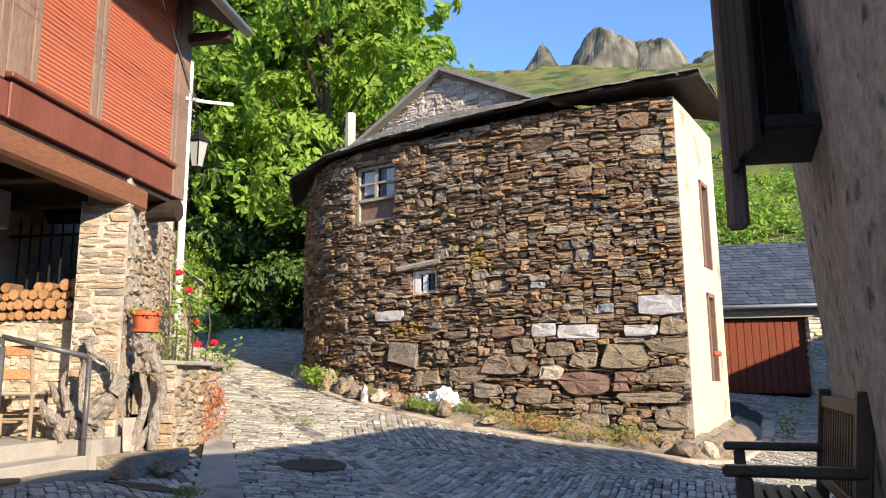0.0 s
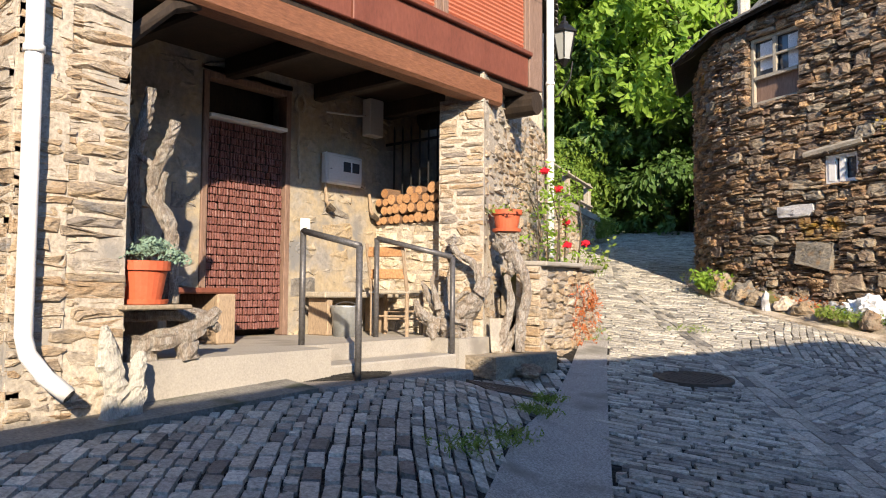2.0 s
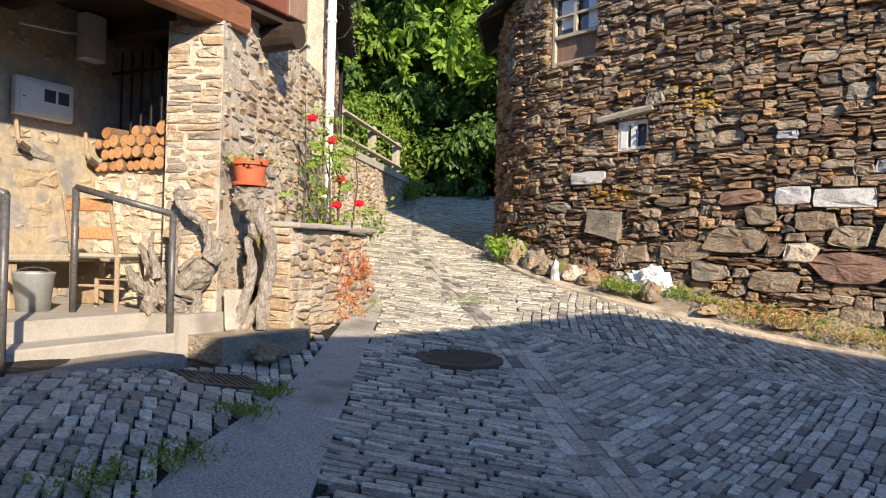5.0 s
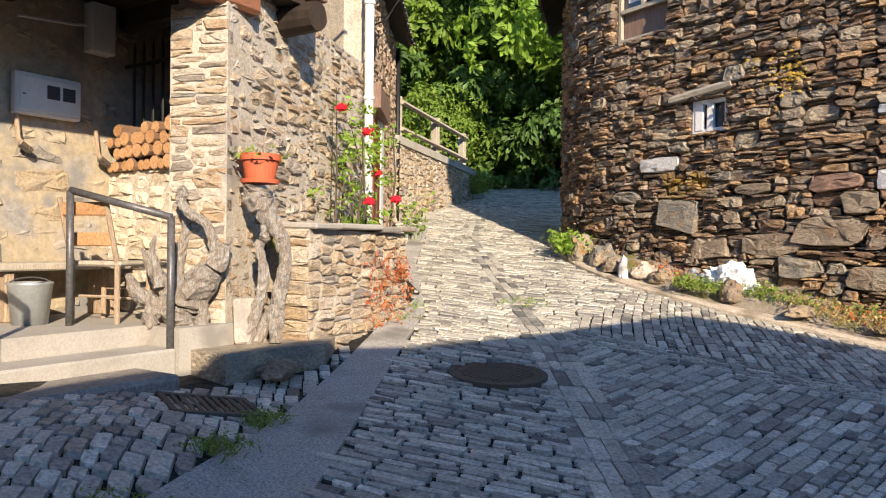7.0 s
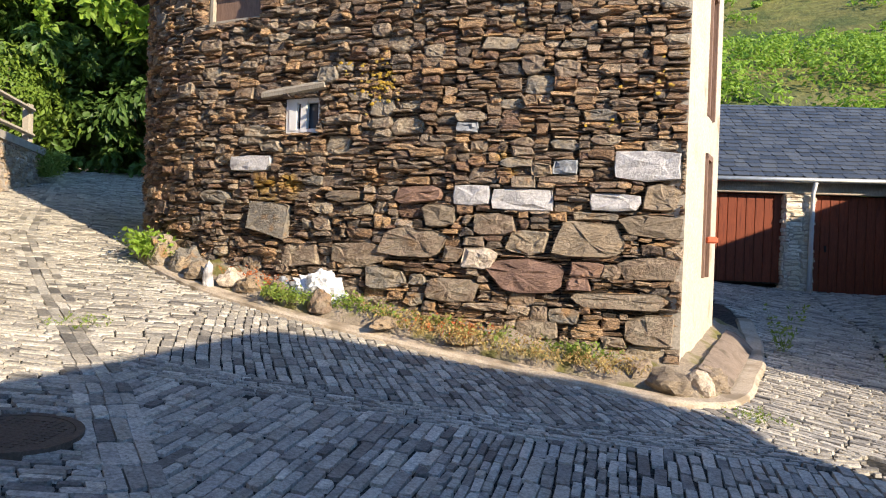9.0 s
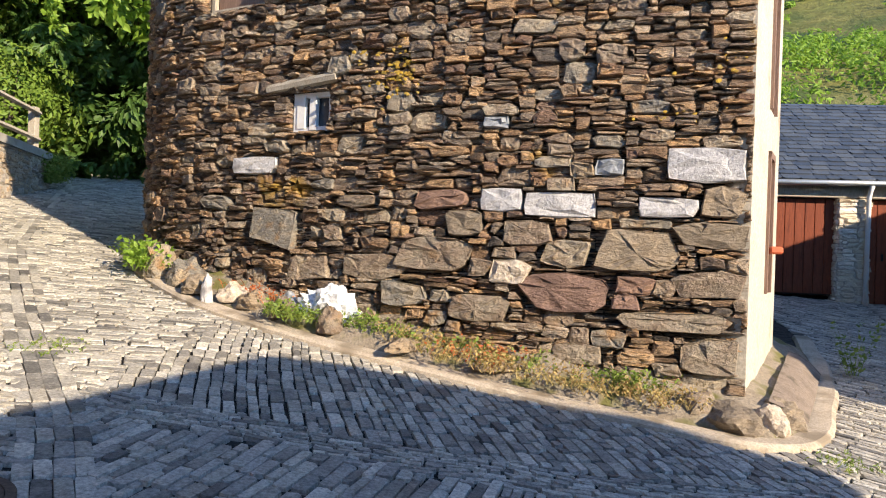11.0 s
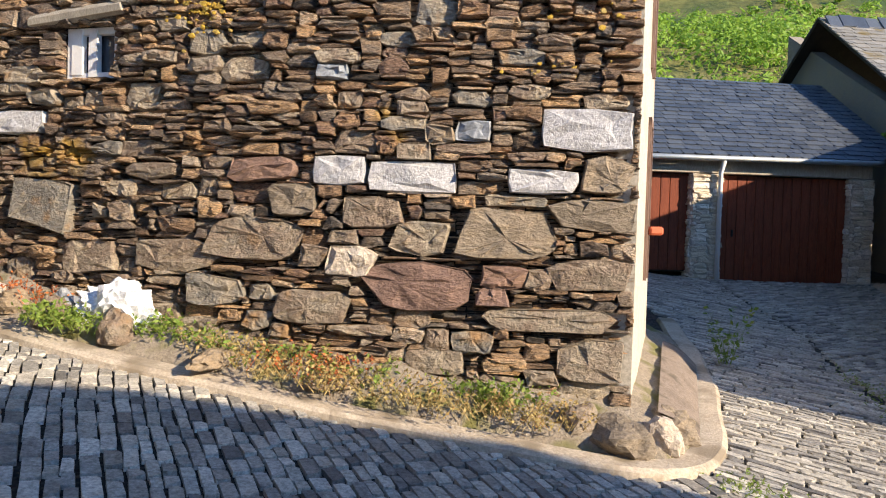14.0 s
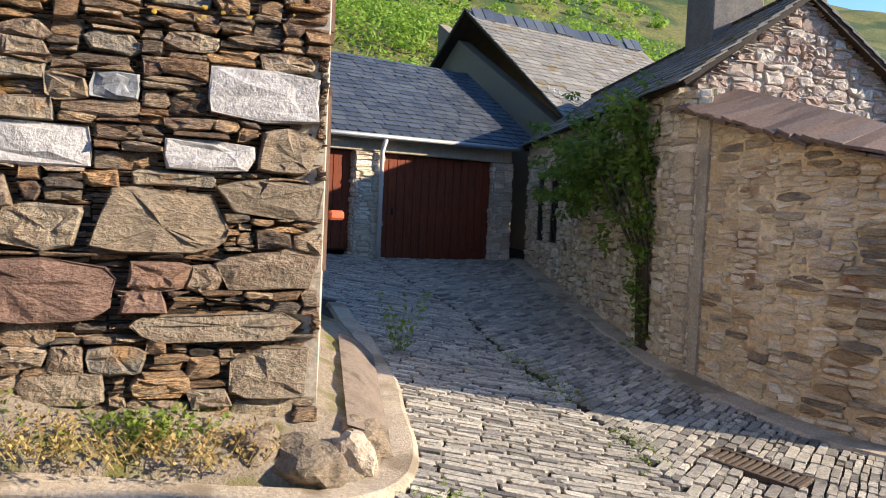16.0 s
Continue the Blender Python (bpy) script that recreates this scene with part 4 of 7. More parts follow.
put_window(house_b, LB, WIN_A, 0.1, M_POSTWOOD, [(0.48, 0.54, 0.42, 0.94), (0.08, 0.92, 0.38, 0.43), (0.1, 0.48, 0.67, 0.7), (0.54, 0.9, 0.67, 0.7)],
           [(0.06, 0.94, 0.4, 0.95, M_GLASSDARK), (0.06, 0.94, 0.06, 0.4, M_OLDBOARD), (0.1, 0.3, 0.45, 0.92, M_CURTAIN), (0.58, 0.86, 0.52, 0.92, M_CURTAIN)])
put_window(house_b, LB, WIN_B, 0.08, M_WHITE, [(0.42, 0.58, 0.05, 0.97), (0.7, 0.9, 0.1, 0.95)], [(0.1, 0.9, 0.1, 0.95, M_GLASSDARK), (0.12, 0.4, 0.15, 0.92, M_CURTAIN), (0.58, 0.72, 0.15, 0.92, M_CURTAIN)])
lin = Build()
xa, ya = LB.at(WIN_B[0] - 0.12, 0.03)
xb, yb = LB.at(WIN_B[1] + 0.28, 0.03)
lin.tube([(xa, ya, 3.66), ((xa + xb) / 2, (ya + yb) / 2, 3.62), (xb, yb, 3.58)], [0.05, 0.055, 0.05], 6, 0.15, 3)
part("lintel", lin, M_POSTWOOD, house_b, "weathered timber lintel over the small window")

# ---- the porch house ----
R2 = random.Random(11)
house_a = thing("porch_house", "house with a stone porch under a red timber upper floor", "house")
honey = lambda s, z, r: (r.uniform(0.16, 0.5), r.uniform(0.035, 0.11))
PZ = 1.0


# right-hand pillar and the angled wall beyond it
W2 = Line([(-5.55, 10.25), (-4.42, 7.22)])
stone_wall(house_a, "front_wall", W2, 0.0, W2.length, lambda s: 0.5, lambda s: 3.72, lambda s, z, r: (r.uniform(0.16, 0.45), r.uniform(0.05, 0.16)), M_HONEY, M_MORTAR, random.Random(12), thick=0.42, singles=110, proud=(-0.004, 0.028),
           label="honey and grey schist wall in pale mortar", joint=0.014)
W2b = Line([(-4.40, 7.195), (-4.85, 7.03)])
stone_wall(house_a, "pillar_side", W2b, 0.0, W2b.length, lambda s: 0.6, lambda s: 3.42, honey, M_HONEY, M_MORTAR, random.Random(13), thick=0.4, singles=45, proud=(0.0, 0.02), label="coursed honey-coloured schist pillar")
W2c = Line([(-8.5, 10.9), (-5.6, 10.3)])
part("end_wall", backing(W2c, 0, W2c.length, lambda s: 0.6, lambda s: 5.2, 0.3), M_MORTAR, house_a)
# low wall with the log stack
LW = Line([(-4.8, 7.28), (-6.0, 7.28)])
stone_wall(house_a, "log_wall", LW, 0.0, LW.length, lambda s: 0.9, lambda s: 2.2, lambda s, z, r: (r.uniform(0.2, 0.45), r.uniform(0.08, 0.16)), M_PALEBRICK, M_MORTAR, random.Random(14), thick=0.25, singles=50, proud=(0.0, 0.02),
           label="low wall of cream split stone")
# back wall of the porch with the door opening
BW = Line([(-6.0, 9.6), (-6.0, 2.0)])
sD = lambda y: 9.6 - y
DOOR = (sD(6.02), sD(4.98), PZ, 3.5)
stone_wall(house_a, "porch_wall", BW, 0.0, BW.length, lambda s: 0.6, lambda s: 3.75, lambda s, z, r: (r.uniform(0.2, 0.55), r.uniform(0.1, 0.3)), M_PORCHWALL, M_PORCHWALL, random.Random(15),
           openings=[DOOR], thick=0.35, singles=60, big=M_GREYSTONE, proud=(-0.016, 0.012), label="patchy rendered stone wall inside the porch", joint=0.02, F=1.6)
# left-hand pillar
corner_walls(house_a, "pillar", [(-4.75, 3.38), (-4.28, 3.38), (-4.28, 2.72), (-4.95, 2.72)], lambda s: 0.3, lambda s: 3.6, honey, M_HONEY, M_MORTAR, seed=160, thick=0.3, singles=36, proud=(-0.004, 0.014), label="coursed honey-coloured schist pillar")
# platform, step and slab
pf = Build()
pf.prism([(-6.0, 2.75), (-4.36, 2.75), (-4.36, 5.12), (-4.72, 5.12), (-4.72, 6.75), (-4.36, 6.75), (-4.36, 7.3), (-6.0, 7.3)], 0.2, PZ)
part("platform", pf, M_CONCRETE, house_a, "worn concrete porch platform")
st = Build()
st.box(-4.715, -4.38, 5.125, 6.745, 0.2, 0.86, c=0.015)
part("step", st, M_CONCRETE, house_a, "worn concrete step")
st = Build()
st.box(-4.42, -3.94, 4.72, 6.45, 0.2, 0.765, c=0.03)
part("slab_step", st, M_GREYSTONE, house_a, "dark stone doorstep slab")
ft = Build()
ft.prism([(-4.36, 2.0), (-4.0, 2.0), (-4.0, 4.68), (-4.36, 4.68)], 0.1, lambda x, y: near_ground(min(x, -4.0), y) + 0.045)
part("apron", ft, M_DARKCONCRETE, house_a, "low concrete apron at the foot of the porch")
ft = Build()
ft.prism([(-4.4, 6.85), (-4.0, 6.85), (-3.85, 7.7), (-4.1, 8.1), (-4.4, 8.1)], 0.2, 0.84)
part("ledge", ft, M_BIGSTONE, house_a, "rough mortared rock ledge")

# upper floor: timber front, red slatted blinds, beams
FX = -4.4


def board(y0, y1, z0, z1, x0, x1, mat, name, parent, label="", c=0.008):
    q = Build()
    q.box(x0, x1, y0, y1, z0, z1, c=c)
    return part(name, q, mat, parent, label)


front = board(-1.5, 8.3, 3.7, 6.3, FX - 0.2, FX - 0.06, M_BROWNWOOD, "upper_front", house_a, "red-brown timber upper floor front")
board(5.35, 8.02, 3.71, 4.05, FX - 0.055, FX + 0.0, M_BROWNWOOD, "fascia", front)
board(-1.5, 5.34, 3.71, 4.02, FX - 0.055, FX - 0.01, M_BROWNWOOD, "fascia", front)
board(5.3, 8.04, 4.05, 4.1, FX - 0.055, FX + 0.05, M_BROWNWOOD, "sill_rail", front)
board(8.03, 8.3, 3.71, 6.3, FX - 0.055, FX + 0.012, M_OLDBOARD, "corner_board", front, "weathered corner board")
yy = -1.5
rb = random.Random(3)
while yy < 5.28:
    w = rb.uniform(0.2, 0.3)
    board(yy + 0.003, min(yy + w, 5.28) - 0.003, 4.025, 6.3, FX - 0.055, FX - 0.012 + rb.uniform(-0.008, 0.008), M_OLDBOARD, "board", front)
    yy += w
for y0, y1 in ((5.66, 6.42), (6.62, 7.96)):
    bl = board(y0, y1, 4.1, 6.25, FX - 0.05, FX - 0.035, M_REDWOOD, "blind", front, "closed brick-red slatted roller blind")
    for k in range(48):
        q = Build()
        z = 4.102 + k * 0.0445
        q.add([(FX - 0.034, y0, z), (FX - 0.034, y1, z), (FX - 0.02, y1, z + 0.018), (FX - 0.02, y0, z + 0.018), (FX - 0.034, y0, z + 0.042), (FX - 0.034, y1, z + 0.042)], [(0, 1, 2, 3), (3, 2, 5, 4)])
        part("slat", q, M_REDWOOD, bl)
    for ya in (y0 - 0.09, y1):
        board(ya, ya + 0.085, 4.1, 6.3, FX - 0.05, FX + 0.0, M_OLDBOARD, "jamb", front)
board(5.3, 5.56, 4.1, 6.3, FX - 0.05, FX - 0.015, M_OLDBOARD, "board", front)
bm_ = Build()
bm_.box(-4.62, -4.4, 2.6, 7.55, 3.4, 3.64, c=0.03)
part("porch_beam", bm_, M_BEAM, house_a, "varnished orange-brown porch beam")
for y in (3.0, 4.1, 5.2, 6.3, 7.35):
    q = Build()
    q.box(-6.0, -4.64, y, y + 0.14, 3.46, 3.66, c=0.02)
    part("joist", q, M_DARKWOOD, house_a)
q = Build()
q.tube([(-6.2, 8.1, 3.58), (-4.75, 8.12, 3.56), (-4.36, 8.14, 3.55)], [0.13, 0.14, 0.125], 12, 0.05, 4)
part("beam_end", q, M_DARKWOOD, house_a, "dark round beam end jutting from the wall")
q = Build()
q.box(-9.5, FX - 0.06, -1.5, 8.28, 3.64, 3.695)
part("floor_deck", q, M_DARKWOOD, house_a)
q = Build()
q.box(-9.5, FX - 0.21, 8.16, 8.3, 3.7, 6.3)
part("upper_side", q, M_OLDBOARD, house_a, "boarded side of the upper floor")
q = Build()
q.box(-9.5, FX - 0.21, -1.6, -1.45, 0.3, 6.3).box(-9.6, -9.45, -1.5, 8.3, 0.3, 6.3)
part("rear_wall", q, M_MORTAR, house_a)
slate_roof(house_a, "roof", (-3.78, -1.9, 5.98), (-3.78, 8.45, 5.98), (-0.88, 0, 0.47), 3.6, M_OLDSLATE, random.Random(17), label="slate roof with a wide eave")
slate_roof(house_a, "roof", (-9.7, -1.9, 5.98), (-9.7, 8.45, 5.98), (0.88, 0, 0.47), 3.6, M_OLDSLATE, random.Random(18), tile=(0.5, 0.4))
q = Build()
q.tube([(-3.73, -1.9, 5.92), (-3.73, 8.48, 5.92)], 0.065, 10)
part("gutter", q, M_ZINC, house_a, "pale zinc gutter along the eave", smooth=True)
q = Build()
q.box(-4.4, -3.85, 8.2, 8.34, 5.72, 5.84, c=0.01)
part("eave_bracket", q, M_DARKWOOD, house_a)
q = Build()
q.box(-4.4, -3.85, 7.0, 7.12, 5.74, 5.86, c=0.01)
part("eave_bracket", q, M_DARKWOOD, house_a)
# downpipes
q = Build()
q.tube([(-5.42, 10.18, 1.7), (-5.42, 10.18, 6.4)], 0.055, 10)
for z in (2.2, 3.3, 4.4):
    q.lathe([(0.055, -0.02), (0.066, -0.02), (0.066, 0.02), (0.055, 0.02)], (-5.42, 10.18, z), 10)
part("downpipe", q, M_WHITE, house_a, "white-painted downpipe at the corner", smooth=True)
q = Build()
q.tube([(-4.2, 2.78, 3.9), (-4.2, 2.78, 1.2), (-4.19, 2.8, 1.1), (-4.13, 2.87, 0.98), (-4.05, 2.96, 0.88)], 0.047, 12)
q.lathe([(0.047, -0.02), (0.057, -0.02), (0.057, 0.02), (0.047, 0.02)], (-4.2, 2.78, 2.75), 12)
foot = part("downpipe", q, M_WHITE, house_a, "white downpipe with a kicked-out foot", smooth=True)
# the pipe end is closed: a black plug paints the shade inside it
q = Build()
q.tube([(-4.1, 2.905, 0.94), (-4.046, 2.965, 0.875)], 0.038, 12)
part("mouth", q, M_BLACK, foot)
q = Build()
q.tube([(-4.52, 3.36, 2.92), (-4.5, 3.5, 3.1), (-4.5, 3.75, 3.35), (-4.5, 3.95, 3.44)], [0.05, 0.05, 0.055, 0.06], 8, 0.1, 2)
part("brace", q, M_DARKWOOD, house_a, "curved dark timber brace under the beam")
q = Build()
q.box(-6.0, -4.7, 1.9, 2.4, 0.3, 3.7)
part("wood_wall", q, M_OLDBOARD, house_a, "weathered boarding beside the porch")

# planter wall in front of the angled wall
PW = [(-5.0, 10.1), (-4.42, 9.55), (-4.08, 7.75), (-4.35, 7.7)]
planter = thing("planter", "raised stone planter with climbing roses", "planter")
corner_walls(planter, "wall", PW, lambda s: 0.4, lambda s: 1.72, lambda s, z, r: (r.uniform(0.14, 0.42), r.uniform(0.05, 0.14)), M_HONEY, M_MORTAR, seed=190, thick=0.2, singles=60, proud=(0.0, 0.03),
           label="honey schist planter wall in pale mortar", joint=0.012)
q = Build()
q.prism([(-5.0, 10.0), (-4.6, 9.6), (-4.3, 7.9), (-4.6, 7.8), (-5.4, 10.0)], 1.2, 1.66)
part("soil", q, M_SOIL, planter)
for k in range(5):
    q = Build()
    y0 = 7.72 + k * 0.38
    x0 = float(np.interp(y0 + 0.2, (7.75, 9.55), (-4.2, -4.54)))
    q.box(-0.17, 0.2, -0.2, 0.19, 0, 0.05, m=pose(x0, y0 + 0.2, 1.725 + R2.uniform(-0.006, 0.012), R2.uniform(-2, 2), R2.uniform(-2, 2), 10 + R2.uniform(-6, 6)), c=0.012)
    part("capstone", q, M_GREYSTONE if k > 2 else M_CONCRETE, planter, "flat slate capping stone")

# ---- second house up the lane, steps wall and fence ----
house_c = thing("lane_house", "purple-brown rubble house up the lane", "house")
C1 = Line([(-8.92, 15.4), (-5.75, 10.35)])
stone_wall(house_c, "wall", C1, 0.0, C1.length, lambda s: 0.7, lambda s: 5.6, lambda s, z, r: (r.uniform(0.14, 0.4), r.uniform(0.06, 0.2)), M_REDSTONE, M_EARTH, random.Random(21), thick=0.4, singles=80, proud=(0.0, 0.04),
           label="rough purple-brown rubble wall")
C2 = Line([(-12, 17.5), (-8.92, 15.4)])
part("wall", backing(C2, 0, C2.length, lambda s: 1.0, lambda s: 5.6, 0.4), M_REDSTONE, house_c)
slate_roof(house_c, "roof", (-5.35, 10.2, 5.6), (-8.67, 15.6, 5.6), (-0.76, -0.42, 0.45), 3.0, M_OLDSLATE, random.Random(22), label="old slate roof")
q = Build()
q.tube([(-8.82, 15.38, 1.7), (-8.82, 15.38, 5.5)], 0.05, 8)
part("downpipe", q, M_BLACK, house_c, "dark downpipe", smooth=True)

for name, a, c, z0, z1, o0, o1, mat, lab in (("jamb", 3.0, 3.4, 1.55, 3.5, 0.0, 0.07, M_WHITE, "whitewashed door jamb"), ("door", 3.42, 4.35, 1.55, 3.4, -0.02, 0.055, M_DOORWOOD, "closed red-brown plank door"), ("lintel", 2.95, 4.5, 3.52, 3.86, -0.02, 0.16, M_OLDBOARD, "thick brown timber lintel")):
    q = Build()
    q.add([(*C1.at(s_, o), z) for s_ in (a, c) for o in (o0, o1) for z in (z0, z1)], [(0, 1, 5, 4), (2, 6, 7, 3), (0, 2, 3, 1), (4, 5, 7, 6), (1, 3, 7, 5), (0, 4, 6, 2)])
    part(name, q, mat, house_c, lab)

ramp_wall = thing("ramp_wall", "sloping rubble retaining wall with a concrete coping", "wall")
RW = Line([(-10.0, 20.4), (-8.8, 15.3)])
rw_top = lambda s: float(np.interp(s, (0, RW.length), (3.44, 3.62)))
stone_wall(ramp_wall, "wall", RW, 0.0, RW.length, lambda s: 1.2, rw_top, lambda s, z, r: (r.uniform(0.15, 0.4), r.uniform(0.06, 0.17)), M_HONEY, M_MORTAR, random.Random(23), thick=0.5, singles=60, proud=(0.0, 0.04))
q = Build()
vs = []
for s in (0, RW.length):
    for out in (0.06, -0.5):
        vs += [(*RW.at(s, out), rw_top(s) + 0.003), (*RW.at(s, out), rw_top(s) + 0.16)]
q.add(vs, [(0, 1, 5, 4), (2, 6, 7, 3), (0, 2, 3, 1), (4, 5, 7, 6), (1, 3, 7, 5), (0, 4, 6, 2)])
part("coping", q, M_CONCRETE, ramp_wall, "pale concrete coping")
fence = thing("fence", "weathered wooden post-and-rail fence", "fence")
fp = []
for s in (0.25, 2.3, 4.6):
    x, y = RW.at(s, -0.25)
    z = rw_top(s) + 0.16
    q = Build()
    q.box(x - 0.08, x + 0.08, y - 0.08, y + 0.08, z - 0.3, z + 0.92, c=0.01)
    part("post", q, M_POSTWOOD, fence)
    fp.append(Vector((x, y, z)))
for a, c in zip(fp, fp[1:]):
    for h in (0.25, 0.8):
        q = Build()
        q.tube([a + Vector((0.1, 0, h)), c + Vector((0.1, 0, h))], [0.085, 0.085], 6, flat=0.6)
        part("rail", q, M_POSTWOOD, fence)

# ---- alley: garage, slate house, vine house ----
garage = thing("garage", "slate-roofed garage with varnished timber doors", "garage")
GY = 21.7


def gz(x):
    return near_ground(x, GY) - 0.05


q = Build()
q.box(3.2, 10.6, GY - 0.02, GY + 0.2, 3.2, 3.48, c=0.01)
part("lintel", q, M_POSTWOOD, garage, "long grey timber lintel")
for x0, x1, sd in ((6.65, 7.3, 31), (10.15, 10.65, 32), (3.0, 4.2, 33)):
    corner_walls(garage, "pier", [(x1, GY + 0.4), (x1, GY), (x0, GY), (x0, GY + 0.4)], lambda s: 0.3, lambda s: 3.19, lambda s, z, r: (r.uniform(0.2, 0.5), r.uniform(0.07, 0.14)), M_TANSTONE, M_MORTAR, seed=sd * 10, thick=0.15, singles=16, label="schist pier")
for x0, x1, n in ((4.2, 6.65, 12), (7.3, 10.15, 14)):
    d = Build()
    d.box(x0, x1, GY + 0.2, GY + 0.24, gz(x0), 3.2)
    door = part("door", d, M_DARKWOOD, garage, "closed varnished red-brown plank garage door")
    for k in range(n):
        q = Build()
        w = (x1 - x0) / n
        q.box(x0 + k * w + 0.004, x0 + (k + 1) * w - 0.004, GY + 0.165, GY + 0.198, gz(x0) + 0.03, 3.18, c=0.008)
        part("plank", q, M_DOORWOOD, door)
    q = Build()
    q.box(x0 + 0.3, x0 + 0.34, GY + 0.13, GY + 0.165, 1.9, 2.05, c=0.006)
    part("handle", q, M_BLACK, door)
q = Build()
q.box(3.0, 3.2, GY + 0.4, GY + 7, 0.2, 3.4).box(3.0, 10.7, GY + 6.8, GY + 7, 0.2, 3.4).box(10.5, 10.68, GY + 0.4, GY + 7, 0.2, 3.4)
part("outer_wall", q, M_TANSTONE, garage)
slate_roof(garage, "roof", (2.7, GY - 0.25, 3.55), (11.3, GY - 0.25, 3.55), (0, 0.84, 0.54), 4.1, M_SLATE, random.Random(34), tile=(0.3, 0.21), ragged=0.01, label="blue-grey slate roof in even courses", lift=0.014)
slate_roof(garage, "roof", (2.7, GY + 6.7, 3.55), (11.3, GY + 6.7, 3.55), (0, -0.84, 0.54), 4.1, M_SLATE, random.Random(34), tile=(0.6, 0.5))
q = Build()
q.tube([(2.7, GY - 0.3, 3.47), (10.7, GY - 0.3, 3.5)], 0.06, 8)
part("gutter", q, M_ZINC, garage, smooth=True)
q = Build()
q.tube([(7.18, GY - 0.3, 3.45), (7.2, GY - 0.12, 3.2), (7.2, GY - 0.1, 0.9)], 0.05, 8)
part("downpipe", q, M_WHITE, garage, "white downpipe", smooth=True)

house_g = thing("slate_house", "low house with a big weathered slate roof", "house")
q = Build()
q.box(11.9, 17.5, 21.0, 27.5, 0.3, 3.9)
q.prism([(11.92, 21.6), (11.92, 27.5), (12.3, 27.5), (12.3, 21.6)], 3.9, lambda x, y: 4.1 + 3.6 * min(1, max(0, (y - 21.5)) / 4.5))
part("outer_wall", q, M_GREYSTONE, house_g, "dark stone gable wall")
slate_roof(house_g, "roof", (11.6, 20.6, 3.95), (18.2, 20.6, 3.95), (0, 0.8, 0.6), 6.2, M_OLDSLATE, random.Random(36), tile=(0.34, 0.22), label="weathered grey slate roof")
slate_roof(house_g, "roof", (11.6, 30.5, 3.95), (18.2, 30.5, 3.95), (0, -0.8, 0.6), 6.2, M_OLDSLATE, random.Random(36), tile=(0.6, 0.5))
for k in range(18):
    q = Build()
    x = 11.65 + k * 0.36
    q.box(-0.175, 0.175, -0.02, 0.02, -0.36, 0.1, m=pose(x + 0.2, 25.32, 7.66 + R2.uniform(-0.05, 0.05), -38, 0, R2.uniform(-3, 3)), c=0.01)
    part("ridge_slate", q, M_SLATE, house_g, "upright blue ridge slate")
q = Build()
for k in range(16):
    t = k / 15
    p = Vector((11.75, 21.9, 5.0)).lerp(Vector((13.4, 20.75, 4.2)), t)
    q.tube([p, p + Vector((0, 0, 0.16))], 0.012, 5)
q.tube([(11.75, 21.9, 5.07), (13.4, 20.75, 4.27)], 0.014, 5)
part("snow_guard", q, M_WHITE, house_g, "white spiked snow guard")

house_d = thing("vine_house", "old stone house with a vine on its corner", "house")
DL = Line([(7.4, 14.0), (10.9, 21.4)])
dz = lambda s: near_ground(*DL.at(s)) - 0.3
D_WIN = [(5.5, 6.15, 1.5, 2.75), (6.6, 7.25, 1.5, 2.85)]
stone_wall(house_d, "alley_wall", DL, 0.0, DL.length, dz, lambda s: 3.68, lambda s, z, r: (r.uniform(0.15, 0.5), r.uniform(0.06, 0.16)), M_TANSTONE, M_SOIL, random.Random(41), openings=D_WIN, thick=0.45, singles=160, proud=(0.0, 0.05), recess=0.03, joint=0.009,
           label="rough tan stone wall along the alley")
for o in D_WIN:
    q = Build()
    for k in range(6):
        x, y = DL.at(o[0] + (o[1] - o[0]) * (k + 0.5) / 6, -0.05)
        q.tube([(x, y, o[2]), (x, y, o[3])], 0.012, 5)
    w = part("window_grille", q, M_BLACK, house_d, "black iron window grille")
    q = Build()
    (xa, ya), (xb, yb) = DL.at(o[0], -0.2), DL.at(o[1], -0.2)
    (xc, yc), (xd, yd) = DL.at(o[0], -0.24), DL.at(o[1], -0.24)
    q.add([(xa, ya, o[2]), (xb, yb, o[2]), (xb, yb, o[3]), (xa, ya, o[3]), (xc, yc, o[2]), (xd, yd, o[2]), (xd, yd, o[3]), (xc, yc, o[3])], [(0, 1, 2, 3), (7, 6, 5, 4), (0, 4, 5, 1), (2, 6, 7, 3), (3, 7, 4, 0), (1, 5, 6, 2)])
    part("pane", q, M_GLASSDARK, w)
DG = Line([(11.5, 10.0)] + smooth_line([(8.5, 10.2), (7.55, 10.45), (7.0, 10.95), (6.86, 11.65), (6.94, 12.4), (7.1, 13.1), (7.32, 13.8)], 4) + [(7.4, 14.0)])
DGT = lambda s: max(3.36 - 0.27 * max(0, DG.length - s - 0.3), 2.3)
stone_wall(house_d, "gable_wall", DG, 0.0, DG.length, lambda s: -0.4, DGT, lambda s, z, r: (r.uniform(0.14, 0.5), r.uniform(0.035, 0.11)), M_TANSTONE, M_OLDRENDER, random.Random(42), thick=0.5, singles=220, big=M_HONEY,
           proud=(-0.012, 0.03), label="tan rendered wall with stone showing through", joint=0.01)
